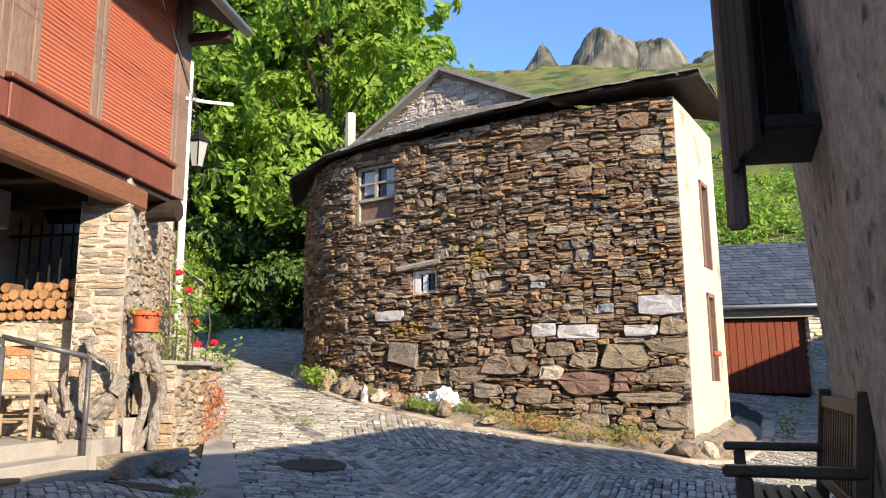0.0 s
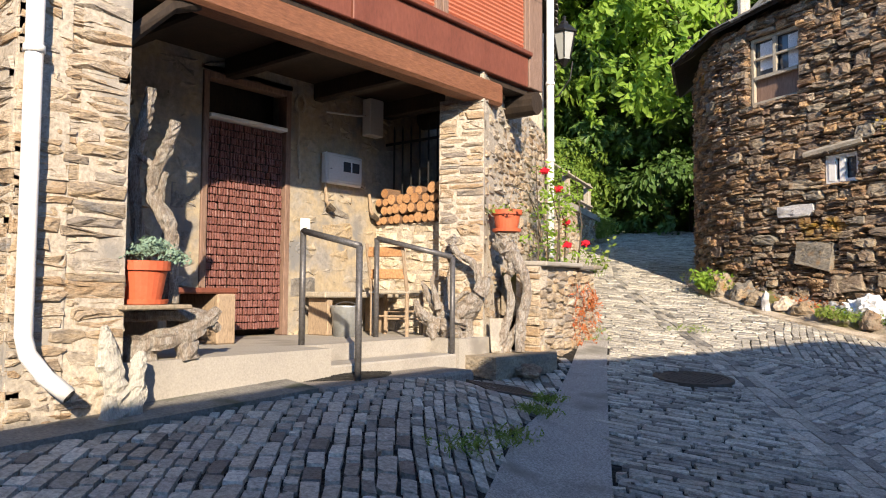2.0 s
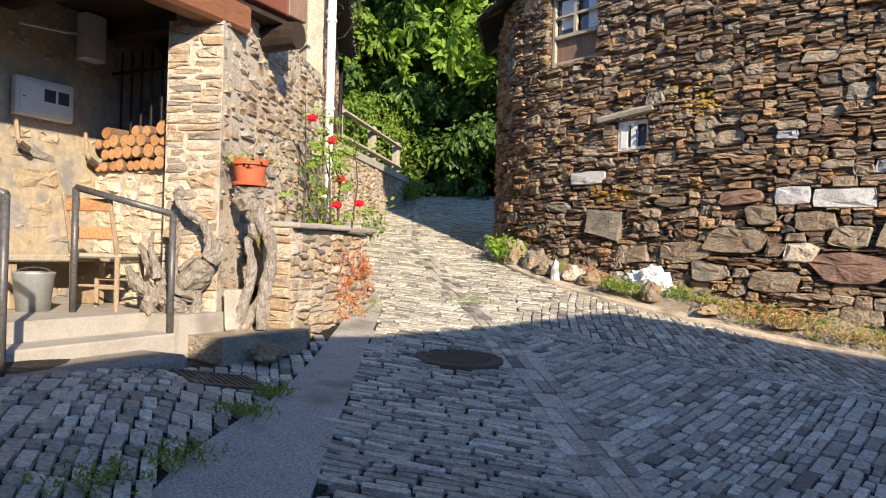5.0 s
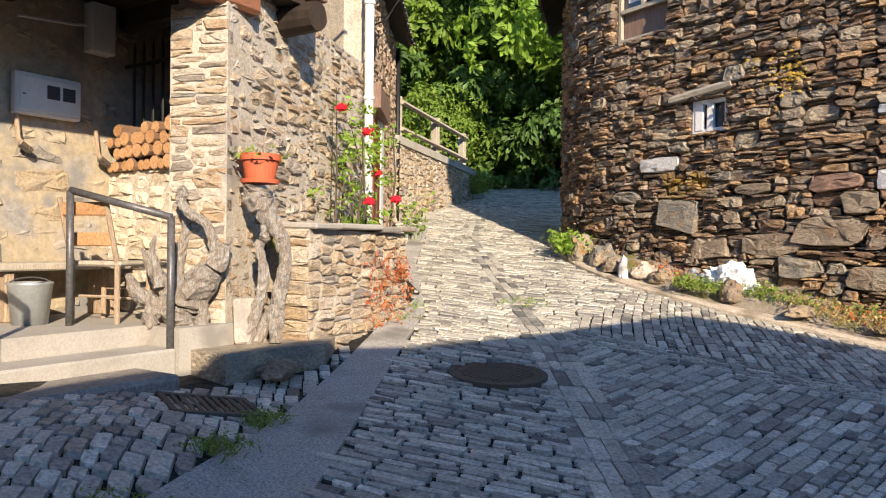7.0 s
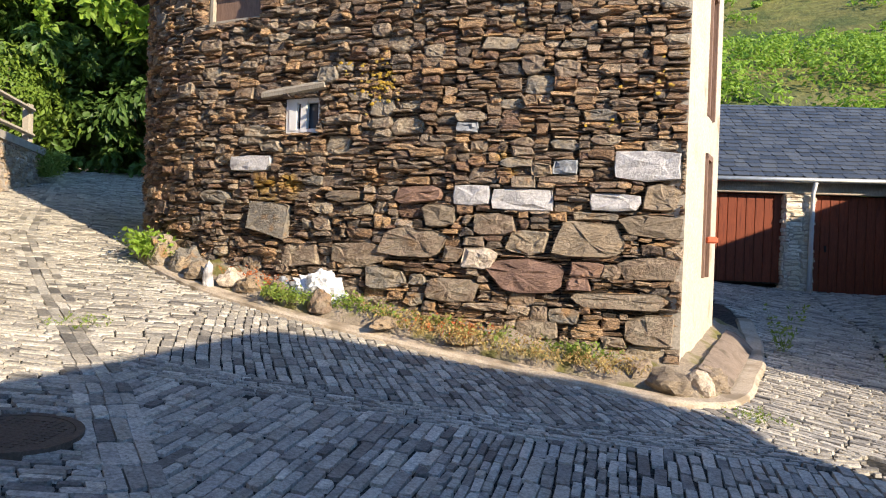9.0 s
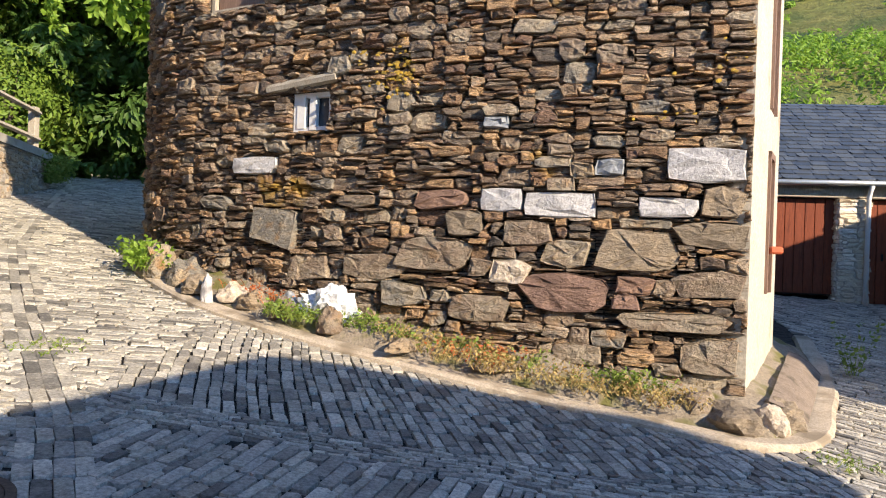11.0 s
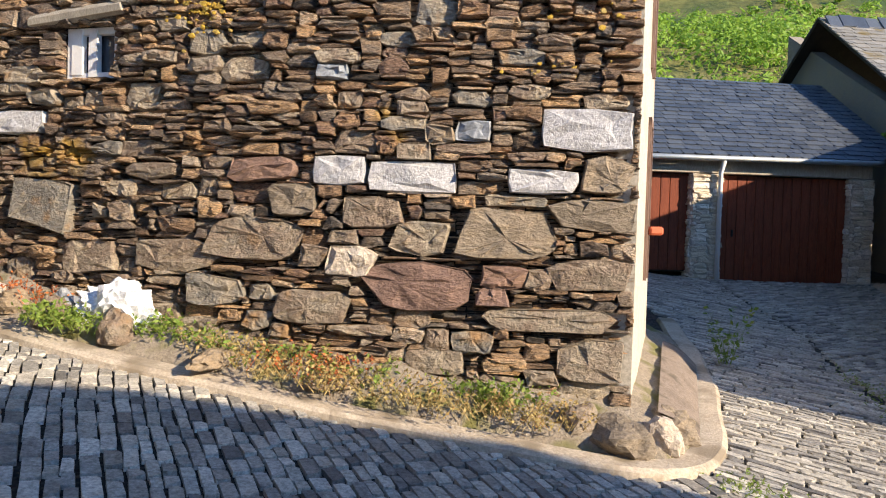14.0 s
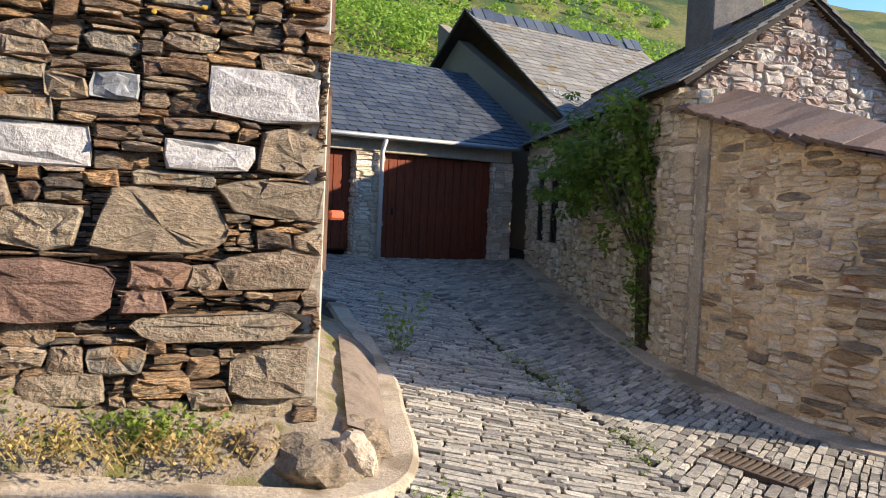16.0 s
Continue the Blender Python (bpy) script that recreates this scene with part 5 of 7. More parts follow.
corner_walls(house_d, "corner_pier", [DG.at(DG.length - 0.55, -0.1), DG.at(DG.length - 0.5, 0.06), (7.3, 14.03), DL.at(0.42, 0.06), DL.at(0.45, -0.1)], lambda s: -0.1, lambda s: 3.58, lambda s, z, r: (r.uniform(0.25, 0.5), r.uniform(0.06, 0.18)), M_TANSTONE, M_MORTAR,
             seed=420, thick=0.12, singles=30, proud=(0.0, 0.04), label="rounded corner of long pale stones")
q = Build()
q.add([(*DG.at(DG.length - a, o), z) for a in (0.72, 0.52) for o in (-0.1, 0.035) for z in (-0.1, 3.3)], [(0, 1, 5, 4), (2, 6, 7, 3), (0, 2, 3, 1), (4, 5, 7, 6), (1, 3, 7, 5), (0, 4, 6, 2)])
part("render_strip", q, M_MORTAR, house_d, "upright strip of pale cement beside the corner stones")
DGU = Line([(11.6, 12.73), (7.55, 13.95)])
stone_wall(house_d, "upper_gable", DGU, 0.0, DGU.length, lambda s: 3.0, lambda s: max(3.05, 4.98 - 0.78 * abs(DGU.length - s - 1.6)), lambda s, z, r: (r.uniform(0.18, 0.5), r.uniform(0.07, 0.2)), M_PINKSTONE, M_MORTAR, random.Random(43), thick=0.4, singles=70, big=M_PINKSTONE,
           label="pale rubble gable")
lg = Build()
for k in range(42):
    s0, s1 = DG.length - (k + 1.12) * 0.17, DG.length - k * 0.17
    z0 = DGT(s0) + 0.04
    for lay in (0, 0.035):
        (xa, ya), (xb, yb), (xc, yc), (xd, yd) = DG.at(s0, 0.2 - lay + R2.uniform(-0.06, 0.05)), DG.at(s1, 0.2 + R2.uniform(-0.06, 0.05) - lay), DG.at(s1, -0.6), DG.at(s0, -0.6)
        q4 = [(xa, ya, z0 - lay + R2.uniform(-0.03, 0.02)), (xb, yb, DGT(s1) + 0.04 - lay + R2.uniform(-0.03, 0.02)), (xc, yc, DGT(s1) + 0.3 - lay), (xd, yd, z0 + 0.26 - lay)]
        lg.add([*q4, *[(x, y, z - 0.03) for x, y, z in q4]], [(0, 1, 2, 3), (7, 6, 5, 4), (0, 4, 5, 1), (1, 5, 6, 2), (2, 6, 7, 3), (3, 7, 4, 0)])
part("slate_ledge", lg, M_RUSTSLATE, house_d, "reddish slate drip course")
slate_roof(house_d, "roof", (10.75, 21.5, 3.6), (7.1, 13.72, 3.68), (0.76, -0.3, 0.6), 2.3, M_OLDSLATE, random.Random(44), label="old slate roof with a thick verge")
for k, (hw, z0, z1) in enumerate(((0.42, 4.2, 5.75), (0.5, 5.753, 5.82))):
    q = Build()
    q.box(-hw, hw, -hw, hw, z0, z1, m=pose(9.95, 15.5, 0, 0, 0, -22), c=0.03)
    part("chimney" if k == 0 else "chimney_cap", q, M_GREYSTONE, house_d, "square slate-stone chimney" if k == 0 else "")
slate_roof(house_d, "roof", (14.3, 20.6, 3.6), (10.65, 12.76, 3.68), (-0.76, 0.3, 0.6), 2.3, M_OLDSLATE, random.Random(45))
q = Build()
q.box(11.6, 16, 11, 19, 0, 3.4)
part("rear_wall", q, M_OLDRENDER, house_d)

# ---- the house that shades the road ----
house_e = thing("shade_house", "grey-rendered stone house with a dark timber gallery", "house")
EW = Line([(1.2, -7.0), (1.12, 2.4), (1.54, 4.3)])
M_EWALL = material("grey_rough_render", [(0.3, 0.26, 0.21), (0.48, 0.43, 0.35), (0.39, 0.34, 0.28)], scale=2.5, grain=12, bump=0.9, stain=(0.13, 0.11, 0.09), stain_scale=7, stain_at=0.6, thick=0.03)
street = backing(EW, 0, EW.length, lambda s: -0.3, lambda s: 3.5, 0.5)
street.v = [(x - 0.075 * (z - 0.6), y, z) for x, y, z in street.v]
part("street_wall", street, M_EWALL, house_e, "rough grey-rendered stone wall")
q = Build()
q.box(1.5, 9.0, 3.9, 4.3, -0.3, 3.5).box(8.6, 9.0, -7, 3.9, -0.3, 3.5).box(1.9, 8.6, -7.0, -6.6, -0.3, 3.5)
part("outer_wall", q, M_EWALL, house_e)
gal = Build()
gal.box(0.9, 1.3, 2.98, 3.5, 2.46, 2.52, c=0.01)
gallery = part("gallery_floor", gal, M_DARKWOOD, house_e, "dark timber gallery under the eave")
q = Build()
q.box(0.84, 0.925, 3.41, 3.5, 2.16, 3.5, c=0.018)
part("post", q, M_OLDBOARD, gallery, "weathered hanging corner post")
for k in range(3):
    q = Build()
    q.box(0.855, 0.885, 3.4 - 0.14 * (k + 1), 3.4 - 0.14 * k - 0.006, 2.4 + 0.02 * (k % 2), 3.5, c=0.006)
    part("board", q, M_DARKWOOD, gallery)
for k in range(3):
    q = Build()
    q.box(0.93 + 0.12 * k, 1.045 + 0.12 * k, 3.45, 3.48, 2.525, 3.5, c=0.006)
    part("end_board", q, M_DARKWOOD, gallery)
slate_roof(house_e, "roof", (0.78, -7.2, 3.52), (0.78, 3.65, 3.52), (0.91, 0, 0.3), 4.6, M_OLDSLATE, random.Random(46), tile=(0.4, 0.3), label="slate roof")
slate_roof(house_e, "roof", (9.2, -7.2, 3.5), (9.2, 4.5, 3.5), (-0.91, 0, 0.3), 4.4, M_OLDSLATE, random.Random(46), tile=(0.6, 0.5))
# unseen block, added to cast the road shadow; FE follows that shadow's edge
house_f = thing("corner_house", "unseen house added so that its eave shades the road", "house")
q = Build()
q.prism([(2.6, 4.32), (3.25, 6.35), (4.55, 6.4), (8.6, 5.1), (8.6, 4.32)], -0.4, 4.0)
part("outer_wall", q, M_EWALL, house_f)
q = Build()
FE = [(2.2, 2.75), (2.96, 4.5), (3.64, 6.72), (4.6, 6.75), (7.5, 6.0), (8.9, 5.3), (9.3, 2.75)]
q.prism(FE, 4.02, 4.2)
part("eave", q, M_DARKWOOD, house_f)
q = Build()
q.add([(x, y, 4.203) for x, y in FE] + [(5.2, 4.6, 4.7), (7.4, 4.4, 4.7)], [(0, 7, 1), (1, 7, 2), (2, 7, 3), (3, 7, 8, 4), (4, 8, 5), (5, 8, 6), (6, 8, 7, 0)])
part("roof", q, M_OLDSLATE, house_f, "low slate hip roof")


def leaf_cloud(b, centre, radius, n, size, rnd, squash=0.8):
    """Leaves as small folded blades spread over a clump's skin."""
    c = Vector(centre)
    for _ in range(n):
        d = Vector((rnd.gauss(0, 1), rnd.gauss(0, 1), rnd.gauss(0, 1) * squash + 0.15)).normalized()
        p = c + Vector((d.x, d.y, d.z * squash)) * radius * rnd.uniform(0.55, 1.08)
        a = Vector((rnd.gauss(0, 1), rnd.gauss(0, 1), rnd.gauss(0, 0.6))).normalized()
        nrm = (d + Vector((rnd.gauss(0, 0.5), rnd.gauss(0, 0.5), rnd.gauss(0, 0.5) + 0.4))).normalized()
        s = nrm.cross(a).normalized()
        t = s.cross(nrm)
        k = size * rnd.uniform(0.6, 1.35)
        b.add([p - t * k, p + s * k * 0.45 - nrm * k * 0.15, p + t * k, p - s * k * 0.45 - nrm * k * 0.15], [(0, 1, 2, 3)])



# ---- porch things ----
door = thing("door", "maroon chain curtain hanging in the porch doorway", "door", kind="structure")
q = Build()
for y0, y1, z0, z1 in ((4.985, 5.05, PZ + 0.003, 3.495), (5.95, 6.015, PZ + 0.003, 3.495), (5.051, 5.949, 3.43, 3.495)):
    q.box(-6.12, -5.985, y0, y1, z0, z1, c=0.006)
part("door_frame", q, M_OLDBOARD, door)
q = Build()
q.box(-6.08, -5.96, 5.051, 5.949, 3.06, 3.1, c=0.006)
part("curtain_rail", q, M_WHITE, door, "white curtain rail")
q = Build()
q.box(-6.1, -6.0, 4.96, 6.04, 3.5, 3.56, c=0.006)
part("head_trim", q, M_BEADS, door)
q = Build()
q.box(-6.3, -6.27, 5.0, 6.0, PZ + 0.003, 3.49)
part("door_leaf", q, M_DARKWOOD, door, "dark door leaf behind the curtain")
curtain = part("curtain", Build().box(-6.075, -6.07, 5.052, 5.948, PZ + 0.06, 3.06), M_DARKWOOD, door)
rr = random.Random(9)
tile_mesh = mesh_of("link", Build().box(-0.012, 0.012, -0.0125, 0.0125, -0.033, 0.033, c=0.006), M_BEADS)
strips = Build()
for i in range(30):
    y = 5.066 + i * 0.0299
    sway = rr.uniform(-0.006, 0.006)
    for k in range(28):
        z = 3.02 - k * 0.071 + rr.uniform(-0.003, 0.003)
        strips.box(-0.011, 0.011, -0.0118, 0.0118, -0.032, 0.032, m=pose(-6.045 + rr.uniform(-0.008, 0.008), y + sway, z, 0, rr.uniform(-12, 12), rr.uniform(-25, 25)), c=0.005)
part("links", strips, M_BEADS, curtain, kind="stuff")
bpy.data.meshes.remove(tile_mesh)

meter = thing("meter_box", "grey-white electricity meter box on the porch wall", "meter box")
q = Build()
q.box(-5.985, -5.905, 6.42, 6.96, 2.6, 2.93, c=0.012)
part("case", q, M_GREYPAINT, meter)
q = Build()
q.box(-5.907, -5.893, 6.45, 6.93, 2.63, 2.9, c=0.006)
cover = part("cover", q, M_GREYPAINT, meter)
for y in (6.66, 6.79):
    q = Build()
    q.box(-5.894, -5.887, y, y + 0.11, 2.74, 2.85, c=0.003)
    part("window", q, M_GLASSDARK, cover)
q = Build()
q.lathe([(0.0, 0), (0.014, 0), (0.014, 0.006), (0, 0.006)], (-5.892, 6.48, 2.75), 8)
part("lock", q, M_BLACK, cover)
q = Build()
q.box(-5.985, -5.85, 7.02, 7.24, 3.2, 3.62, c=0.01)
ub = thing("junction_box", "plain grey junction box high on the porch wall", "junction box")
part("case", q, M_GREYPAINT, ub)
q = Build()
q.tube([(-5.94, 6.45, 3.36), (-5.93, 6.9, 3.4), (-5.92, 7.01, 3.42)], 0.012, 6)
q.tube([(-5.92, 7.25, 3.4), (-5.9, 7.27, 3.36)], 0.012, 6)
part("conduit", q, M_GREYPAINT, ub)
sw = thing("light_switch", "small white switch box beside the doorway", "switch")
q = Build()
q.box(-5.985, -5.945, 6.14, 6.26, 2.06, 2.2, c=0.01)
part("plate", q, M_WHITE, sw)
q = Build()
q.box(-5.946, -5.938, 6.18, 6.22, 2.1, 2.16, c=0.004)
part("rocker", q, M_WHITE, sw)
hook = thing("rope_coil", "old rope loop hanging on the porch wall", "rope")
q = Build()
q.tube([(-5.95, 6.1 + 0.06 * math.cos(a), 3.38 + 0.09 * math.sin(a)) for a in np.linspace(-1.2, 4.4, 14)] + [(-5.95, 6.08, 2.9), (-5.95, 6.1, 2.6)], 0.014, 6)
part("loop", q, M_POSTWOOD, hook)
for y, z in ((6.45, 2.4), (7.12, 2.35)):
    tool = thing("hanging_tool", "small rusty tool hanging from a nail", "tool")
    q = Build()
    q.tube([(-5.95, y, z + 0.2), (-5.93, y + 0.01, z), (-5.92, y + 0.06, z - 0.06)], [0.018, 0.02, 0.03], 6)
    part("shaft", q, M_PALEWOOD, tool)
    q = Build()
    q.tube([(-5.92, y + 0.02, z - 0.04), (-5.91, y + 0.1, z - 0.09)], [0.035, 0.03], 6)
    part("head", q, M_BARK, tool)

# window with an iron grille behind the logs
grille = thing("grille", "black iron grille in the dark porch opening", "grille")
for k in range(8):
    q = Build()
    x = -5.85 + k * 0.13
    q.tube([(x, 7.42, 2.2), (x, 7.42, 3.3), (x, 7.42, 3.36)], [0.012, 0.012, 0.003], 6)
    part("bar", q, M_BLACK, grille)
q = Build()
q.box(-5.98, -4.85, 7.41, 7.43, 3.14, 3.17)
part("crossbar", q, M_BLACK, grille)
part("crossbar", Build().box(-5.98, -4.85, 7.41, 7.43, 2.3, 2.33), M_BLACK, grille)
q = Build()
q.box(-5.99, -5.3, 8.9, 8.95, 1.0, 3.7)
part("back_panel", q, M_DARKWOOD, house_a)

# log stack
rl = random.Random(31)
rows = [(2.2, 0), (2.31, 0.06), (2.41, 0.0), (2.5, 0.07)]
for ri, (z, off) in enumerate(rows):
    x = -5.9 + off
    while x < -4.92:
        r = rl.uniform(0.045, 0.068)
        if ri == 3 and rl.random() < 0.45 and x < -5.2:
            x += 0.1
            continue
        lg_ = thing("log", "split firewood log stacked on the low wall", "log", "firewood stack")
        zz = z + r + rl.uniform(-0.004, 0.004)
        y0 = 7.24 + rl.uniform(-0.035, 0.02)
        q = Build()
        q.tube([(x, y0, zz), (x, 7.5, zz)], r, 9, 0.08, rl.randint(0, 999))
        part("bark", q, M_LOGBARK, lg_)
        q = Build()
        q.tube([(x, y0 - 0.006, zz), (x, y0 + 0.004, zz)], r * 0.9, 9, 0.05, rl.randint(0, 999))
        part("cut_end", q, M_LOGEND, lg_)
        x += r * 1.95


def rail(name_label, top_in, foot_in, top_out, foot_out):
    t = thing("handrail", name_label, "handrail", "step handrails")
    for a, c in ((top_in, foot_in), (top_out, foot_out)):
        q = Build()
        q.tube([c, a], 0.026, 10)
        part("post", q, M_IRON, t, smooth=True)
    q = Build()
    q.tube([top_in, top_out], 0.027, 10)
    part("top_bar", q, M_IRON, t, smooth=True)


rail("grey-painted steel tube handrail beside the steps", (-4.81, 5.2, 1.95), (-4.81, 5.2, PZ), (-4.1, 5.16, 1.8), (-4.1, 5.16, 0.72))
rail("grey-painted steel tube handrail beside the steps", (-5.12, 6.4, 1.97), (-5.12, 6.4, PZ), (-4.42, 6.72, 1.78), (-4.42, 6.72, 0.72))

# bench, bucket, chair in the porch
pb = thing("plank_bench", "rustic wooden plank bench against the porch wall", "bench")
q = Build()
q.box(-5.95, -5.55, 6.12, 7.2, 1.38, 1.44, c=0.012)
part("seat", q, M_POSTWOOD, pb)
for y in (6.2, 7.02):
    q = Build()
    q.box(-5.9, -5.6, y, y + 0.07, PZ, 1.379, c=0.01)
    part("leg", q, M_PALEWOOD, pb)
pb2 = thing("plank_bench", "short wooden bench behind the driftwood pillar", "bench")
q = Build()
q.box(-5.9, -5.3, 4.2, 4.92, 1.42, 1.47, c=0.012)
part("seat", q, M_BROWNWOOD, pb2)
q = Build()
q.box(-5.88, -5.3, 4.72, 4.9, PZ, 1.419, c=0.012)
part("leg", q, M_PALEWOOD, pb2)
q = Build()
q.box(-5.88, -5.35, 4.22, 4.3, PZ, 1.419, c=0.012)
part("leg", q, M_PALEWOOD, pb2)
bk = thing("bucket", "grey galvanised bucket under the bench", "bucket")
q = Build()
q.lathe([(0.12, 0), (0.15, 0.28), (0.157, 0.29), (0.157, 0.305), (0.145, 0.305), (0.14, 0.28), (0.11, 0.02), (0, 0.02)], (-5.42, 6.28, PZ), 20)
part("body", q, M_ZINC, bk, smooth=True)
q = Build()
q.tube([(-5.42, 6.28 + 0.155 * math.cos(a), PZ + 0.29 + 0.05 * math.sin(a)) for a in np.linspace(0, math.pi, 9)], 0.006, 5)
part("handle", q, M_IRON, bk)

chair = thing("chair", "old raw-wood chair with a rush seat in the porch", "chair")
cm = pose(-5.2, 6.78, PZ, 0, 0, 200)
for x, y, h in ((-0.2, -0.18, 0.44), (0.2, -0.18, 0.44), (-0.19, 0.19, 0.92), (0.19, 0.19, 0.92)):
    q = Build()
    lean = 0.14 if h > 0.5 else 0
    q.tube([cm @ Vector((x, y, 0)), cm @ Vector((x, y, 0.44)), cm @ Vector((x, y + lean, h))], [0.02, 0.021, 0.018], 8)
    part("leg", q, M_PALEWOOD, chair)
q = Build()
q.box(-0.23, 0.23, -0.21, 0.21, 0.42, 0.46, m=cm, c=0.015)
part("seat", q, M_POSTWOOD, chair, "worn rush seat")
for z in (0.62, 0.84):
    q = Build()
    q.box(-0.185, 0.185, 0.19 + (z - 0.44) * 0.29 - 0.012, 0.19 + (z - 0.44) * 0.29 + 0.012, z - 0.05, z + 0.05, m=cm, c=0.008)
    part("back_slat", q, M_LOGEND, chair)
for z, y in ((0.16, -0.18), (0.24, -0.18), (0.2, 0.19)):
    q = Build()
    q.tube([cm @ Vector((-0.2, y, z)), cm @ Vector((0.2, y, z))], 0.011, 6)
    part("stretcher", q, M_PALEWOOD, chair)


def driftwood(name_label, limbs, mat=None):
    t = thing("driftwood", name_label, "driftwood")
    for k, (path, radii) in enumerate(limbs):
        q = Build()
        pts = smooth_line(path, 5)
        rad = list(np.interp(np.linspace(0, 1, len(pts)), np.linspace(0, 1, len(radii)), radii))
        q.tube(pts, rad, 12, 0.22, k + 5, flat=0.8)
        part("trunk" if k == 0 else "limb", q, mat or M_GREYWOOD, t, smooth=False)
    return t


# root stump with curling limbs in front of the chair
driftwood("silvery gnarled root stump with curling limbs", [
([(-4.58, 6.94, 0.99), (-4.57, 6.94, 1.15), (-4.43, 7.00, 1.30), (-4.31, 7.05, 1.46), (-4.27, 7.07, 1.57), (-4.22, 7.09, 1.64)], [0.133, 0.154, 0.112, 0.077, 0.042, 0.014]),
    ([(-4.36, 7.03, 1.37), (-4.34, 7.04, 1.55), (-4.40, 7.02, 1.73), (-4.52, 6.97, 1.81), (-4.59, 6.94, 1.90), (-4.58, 6.94, 1.98), (-4.56, 6.95, 2.00)], [0.063, 0.049, 0.042, 0.039, 0.042, 0.049, 0.028]),
    ([(-4.65, 6.97, 1.05), (-4.71, 6.94, 1.22), (-4.79, 6.91, 1.32), (-4.85, 6.88, 1.42), (-4.92, 6.85, 1.55)], [0.112, 0.091, 0.077, 0.049, 0.018]),
    ([(-4.69, 7.00, 1.20), (-4.72, 7.01, 1.41), (-4.71, 7.05, 1.60), (-4.69, 7.06, 1.75), (-4.73, 7.04, 1.84)], [0.070, 0.049, 0.042, 0.035, 0.028]),
    ([(-4.73, 6.87, 1.11), (-4.80, 6.79, 1.19), (-4.86, 6.74, 1.26), (-4.90, 6.72, 1.37)], [0.077, 0.077, 0.063, 0.021]),
    ([(-4.69, 6.83, 1.27), (-4.73, 6.82, 1.44), (-4.75, 6.81, 1.56), (-4.73, 6.82, 1.65)], [0.049, 0.035, 0.025, 0.011]),
    ([(-4.68, 6.79, 0.99), (-4.72, 6.77, 1.07), (-4.69, 6.89, 1.15)], [0.049, 0.063, 0.077]),
    ([(-4.48, 7.04, 0.99), (-4.47, 7.04, 1.10), (-4.50, 6.97, 1.23)], [0.049, 0.056, 0.077]),
    ([(-4.68, 7.06, 1.34), (-4.59, 7.10, 1.43), (-4.52, 7.13, 1.45)], [0.032, 0.028, 0.018])])
# twisted trunk that carries the flower pot
driftwood("twisted silver driftwood trunk leaning at the pillar", [
    ([(-4.13, 7.45, 0.85), (-4.13, 7.46, 1.03), (-4.11, 7.47, 1.22), (-4.07, 7.48, 1.42), (-4.09, 7.48, 1.61), (-4.16, 7.45, 1.75), (-4.23, 7.42, 1.86), (-4.29, 7.39, 1.94), (-4.28, 7.40, 2.03)], [0.055, 0.059, 0.062, 0.055, 0.059, 0.073, 0.110, 0.125, 0.110]),
    ([(-4.31, 7.34, 0.83), (-4.27, 7.36, 1.01), (-4.22, 7.38, 1.21), (-4.20, 7.39, 1.40), (-4.24, 7.38, 1.57), (-4.22, 7.42, 1.66), (-4.21, 7.43, 1.78)], [0.062, 0.059, 0.048, 0.044, 0.040, 0.044, 0.059]),
    ([(-4.27, 7.42, 0.84), (-4.23, 7.44, 0.99), (-4.16, 7.47, 1.13)], [0.051, 0.044, 0.037]),
    ([(-4.36, 7.40, 1.89), (-4.37, 7.39, 1.96), (-4.36, 7.40, 2.02)], [0.059, 0.066, 0.044])])
# upright forked branches behind the left-hand pot
driftwood("pale forked driftwood branches standing behind the pot", [
([(-4.6, 3.86, 1.36), (-4.60, 3.87, 1.77), (-4.62, 3.84, 1.93), (-4.71, 3.78, 2.08), (-4.69, 3.77, 2.23), (-4.61, 3.80, 2.37), (-4.56, 3.82, 2.49), (-4.52, 3.83, 2.59)], [0.065, 0.055, 0.061, 0.055, 0.048, 0.048, 0.042, 0.036]),
    ([(-4.8, 3.76, 1.36), (-4.82, 3.75, 1.78), (-4.82, 3.72, 2.04), (-4.82, 3.69, 2.25), (-4.79, 3.70, 2.41), (-4.73, 3.71, 2.57), (-4.69, 3.72, 2.70), (-4.66, 3.72, 2.82)], [0.065, 0.055, 0.048, 0.055, 0.048, 0.048, 0.042, 0.036]),
    ([(-4.68, 3.77, 2.29), (-4.74, 3.73, 2.34), (-4.78, 3.70, 2.37), (-4.81, 3.69, 2.34)], [0.030, 0.030, 0.025, 0.012]),
    ([(-4.74, 3.72, 2.46), (-4.77, 3.69, 2.52), (-4.79, 3.67, 2.62)], [0.036, 0.025, 0.012]),
    ([(-4.67, 3.81, 2.04), (-4.64, 3.81, 2.16), (-4.61, 3.82, 2.25)], [0.030, 0.025, 0.019])])
driftwood("weathered root block under the pot", [
    ([(-4.6, 3.42, 1.08), (-4.45, 3.7, 1.12), (-4.4, 3.95, 1.2), (-4.38, 4.1, 1.32)], [0.06, 0.085, 0.07, 0.03]),
    ([(-4.55, 3.5, 1.28), (-4.45, 3.75, 1.3), (-4.42, 4.0, 1.26), (-4.4, 4.12, 1.18)], [0.05, 0.055, 0.065, 0.03]),
    ([(-4.5, 3.6, 1.0), (-4.48, 3.62, 1.15)], [0.13, 0.1]),
    ([(-4.42, 3.9, 1.0), (-4.42, 3.88, 1.16)], [0.1, 0.08])])
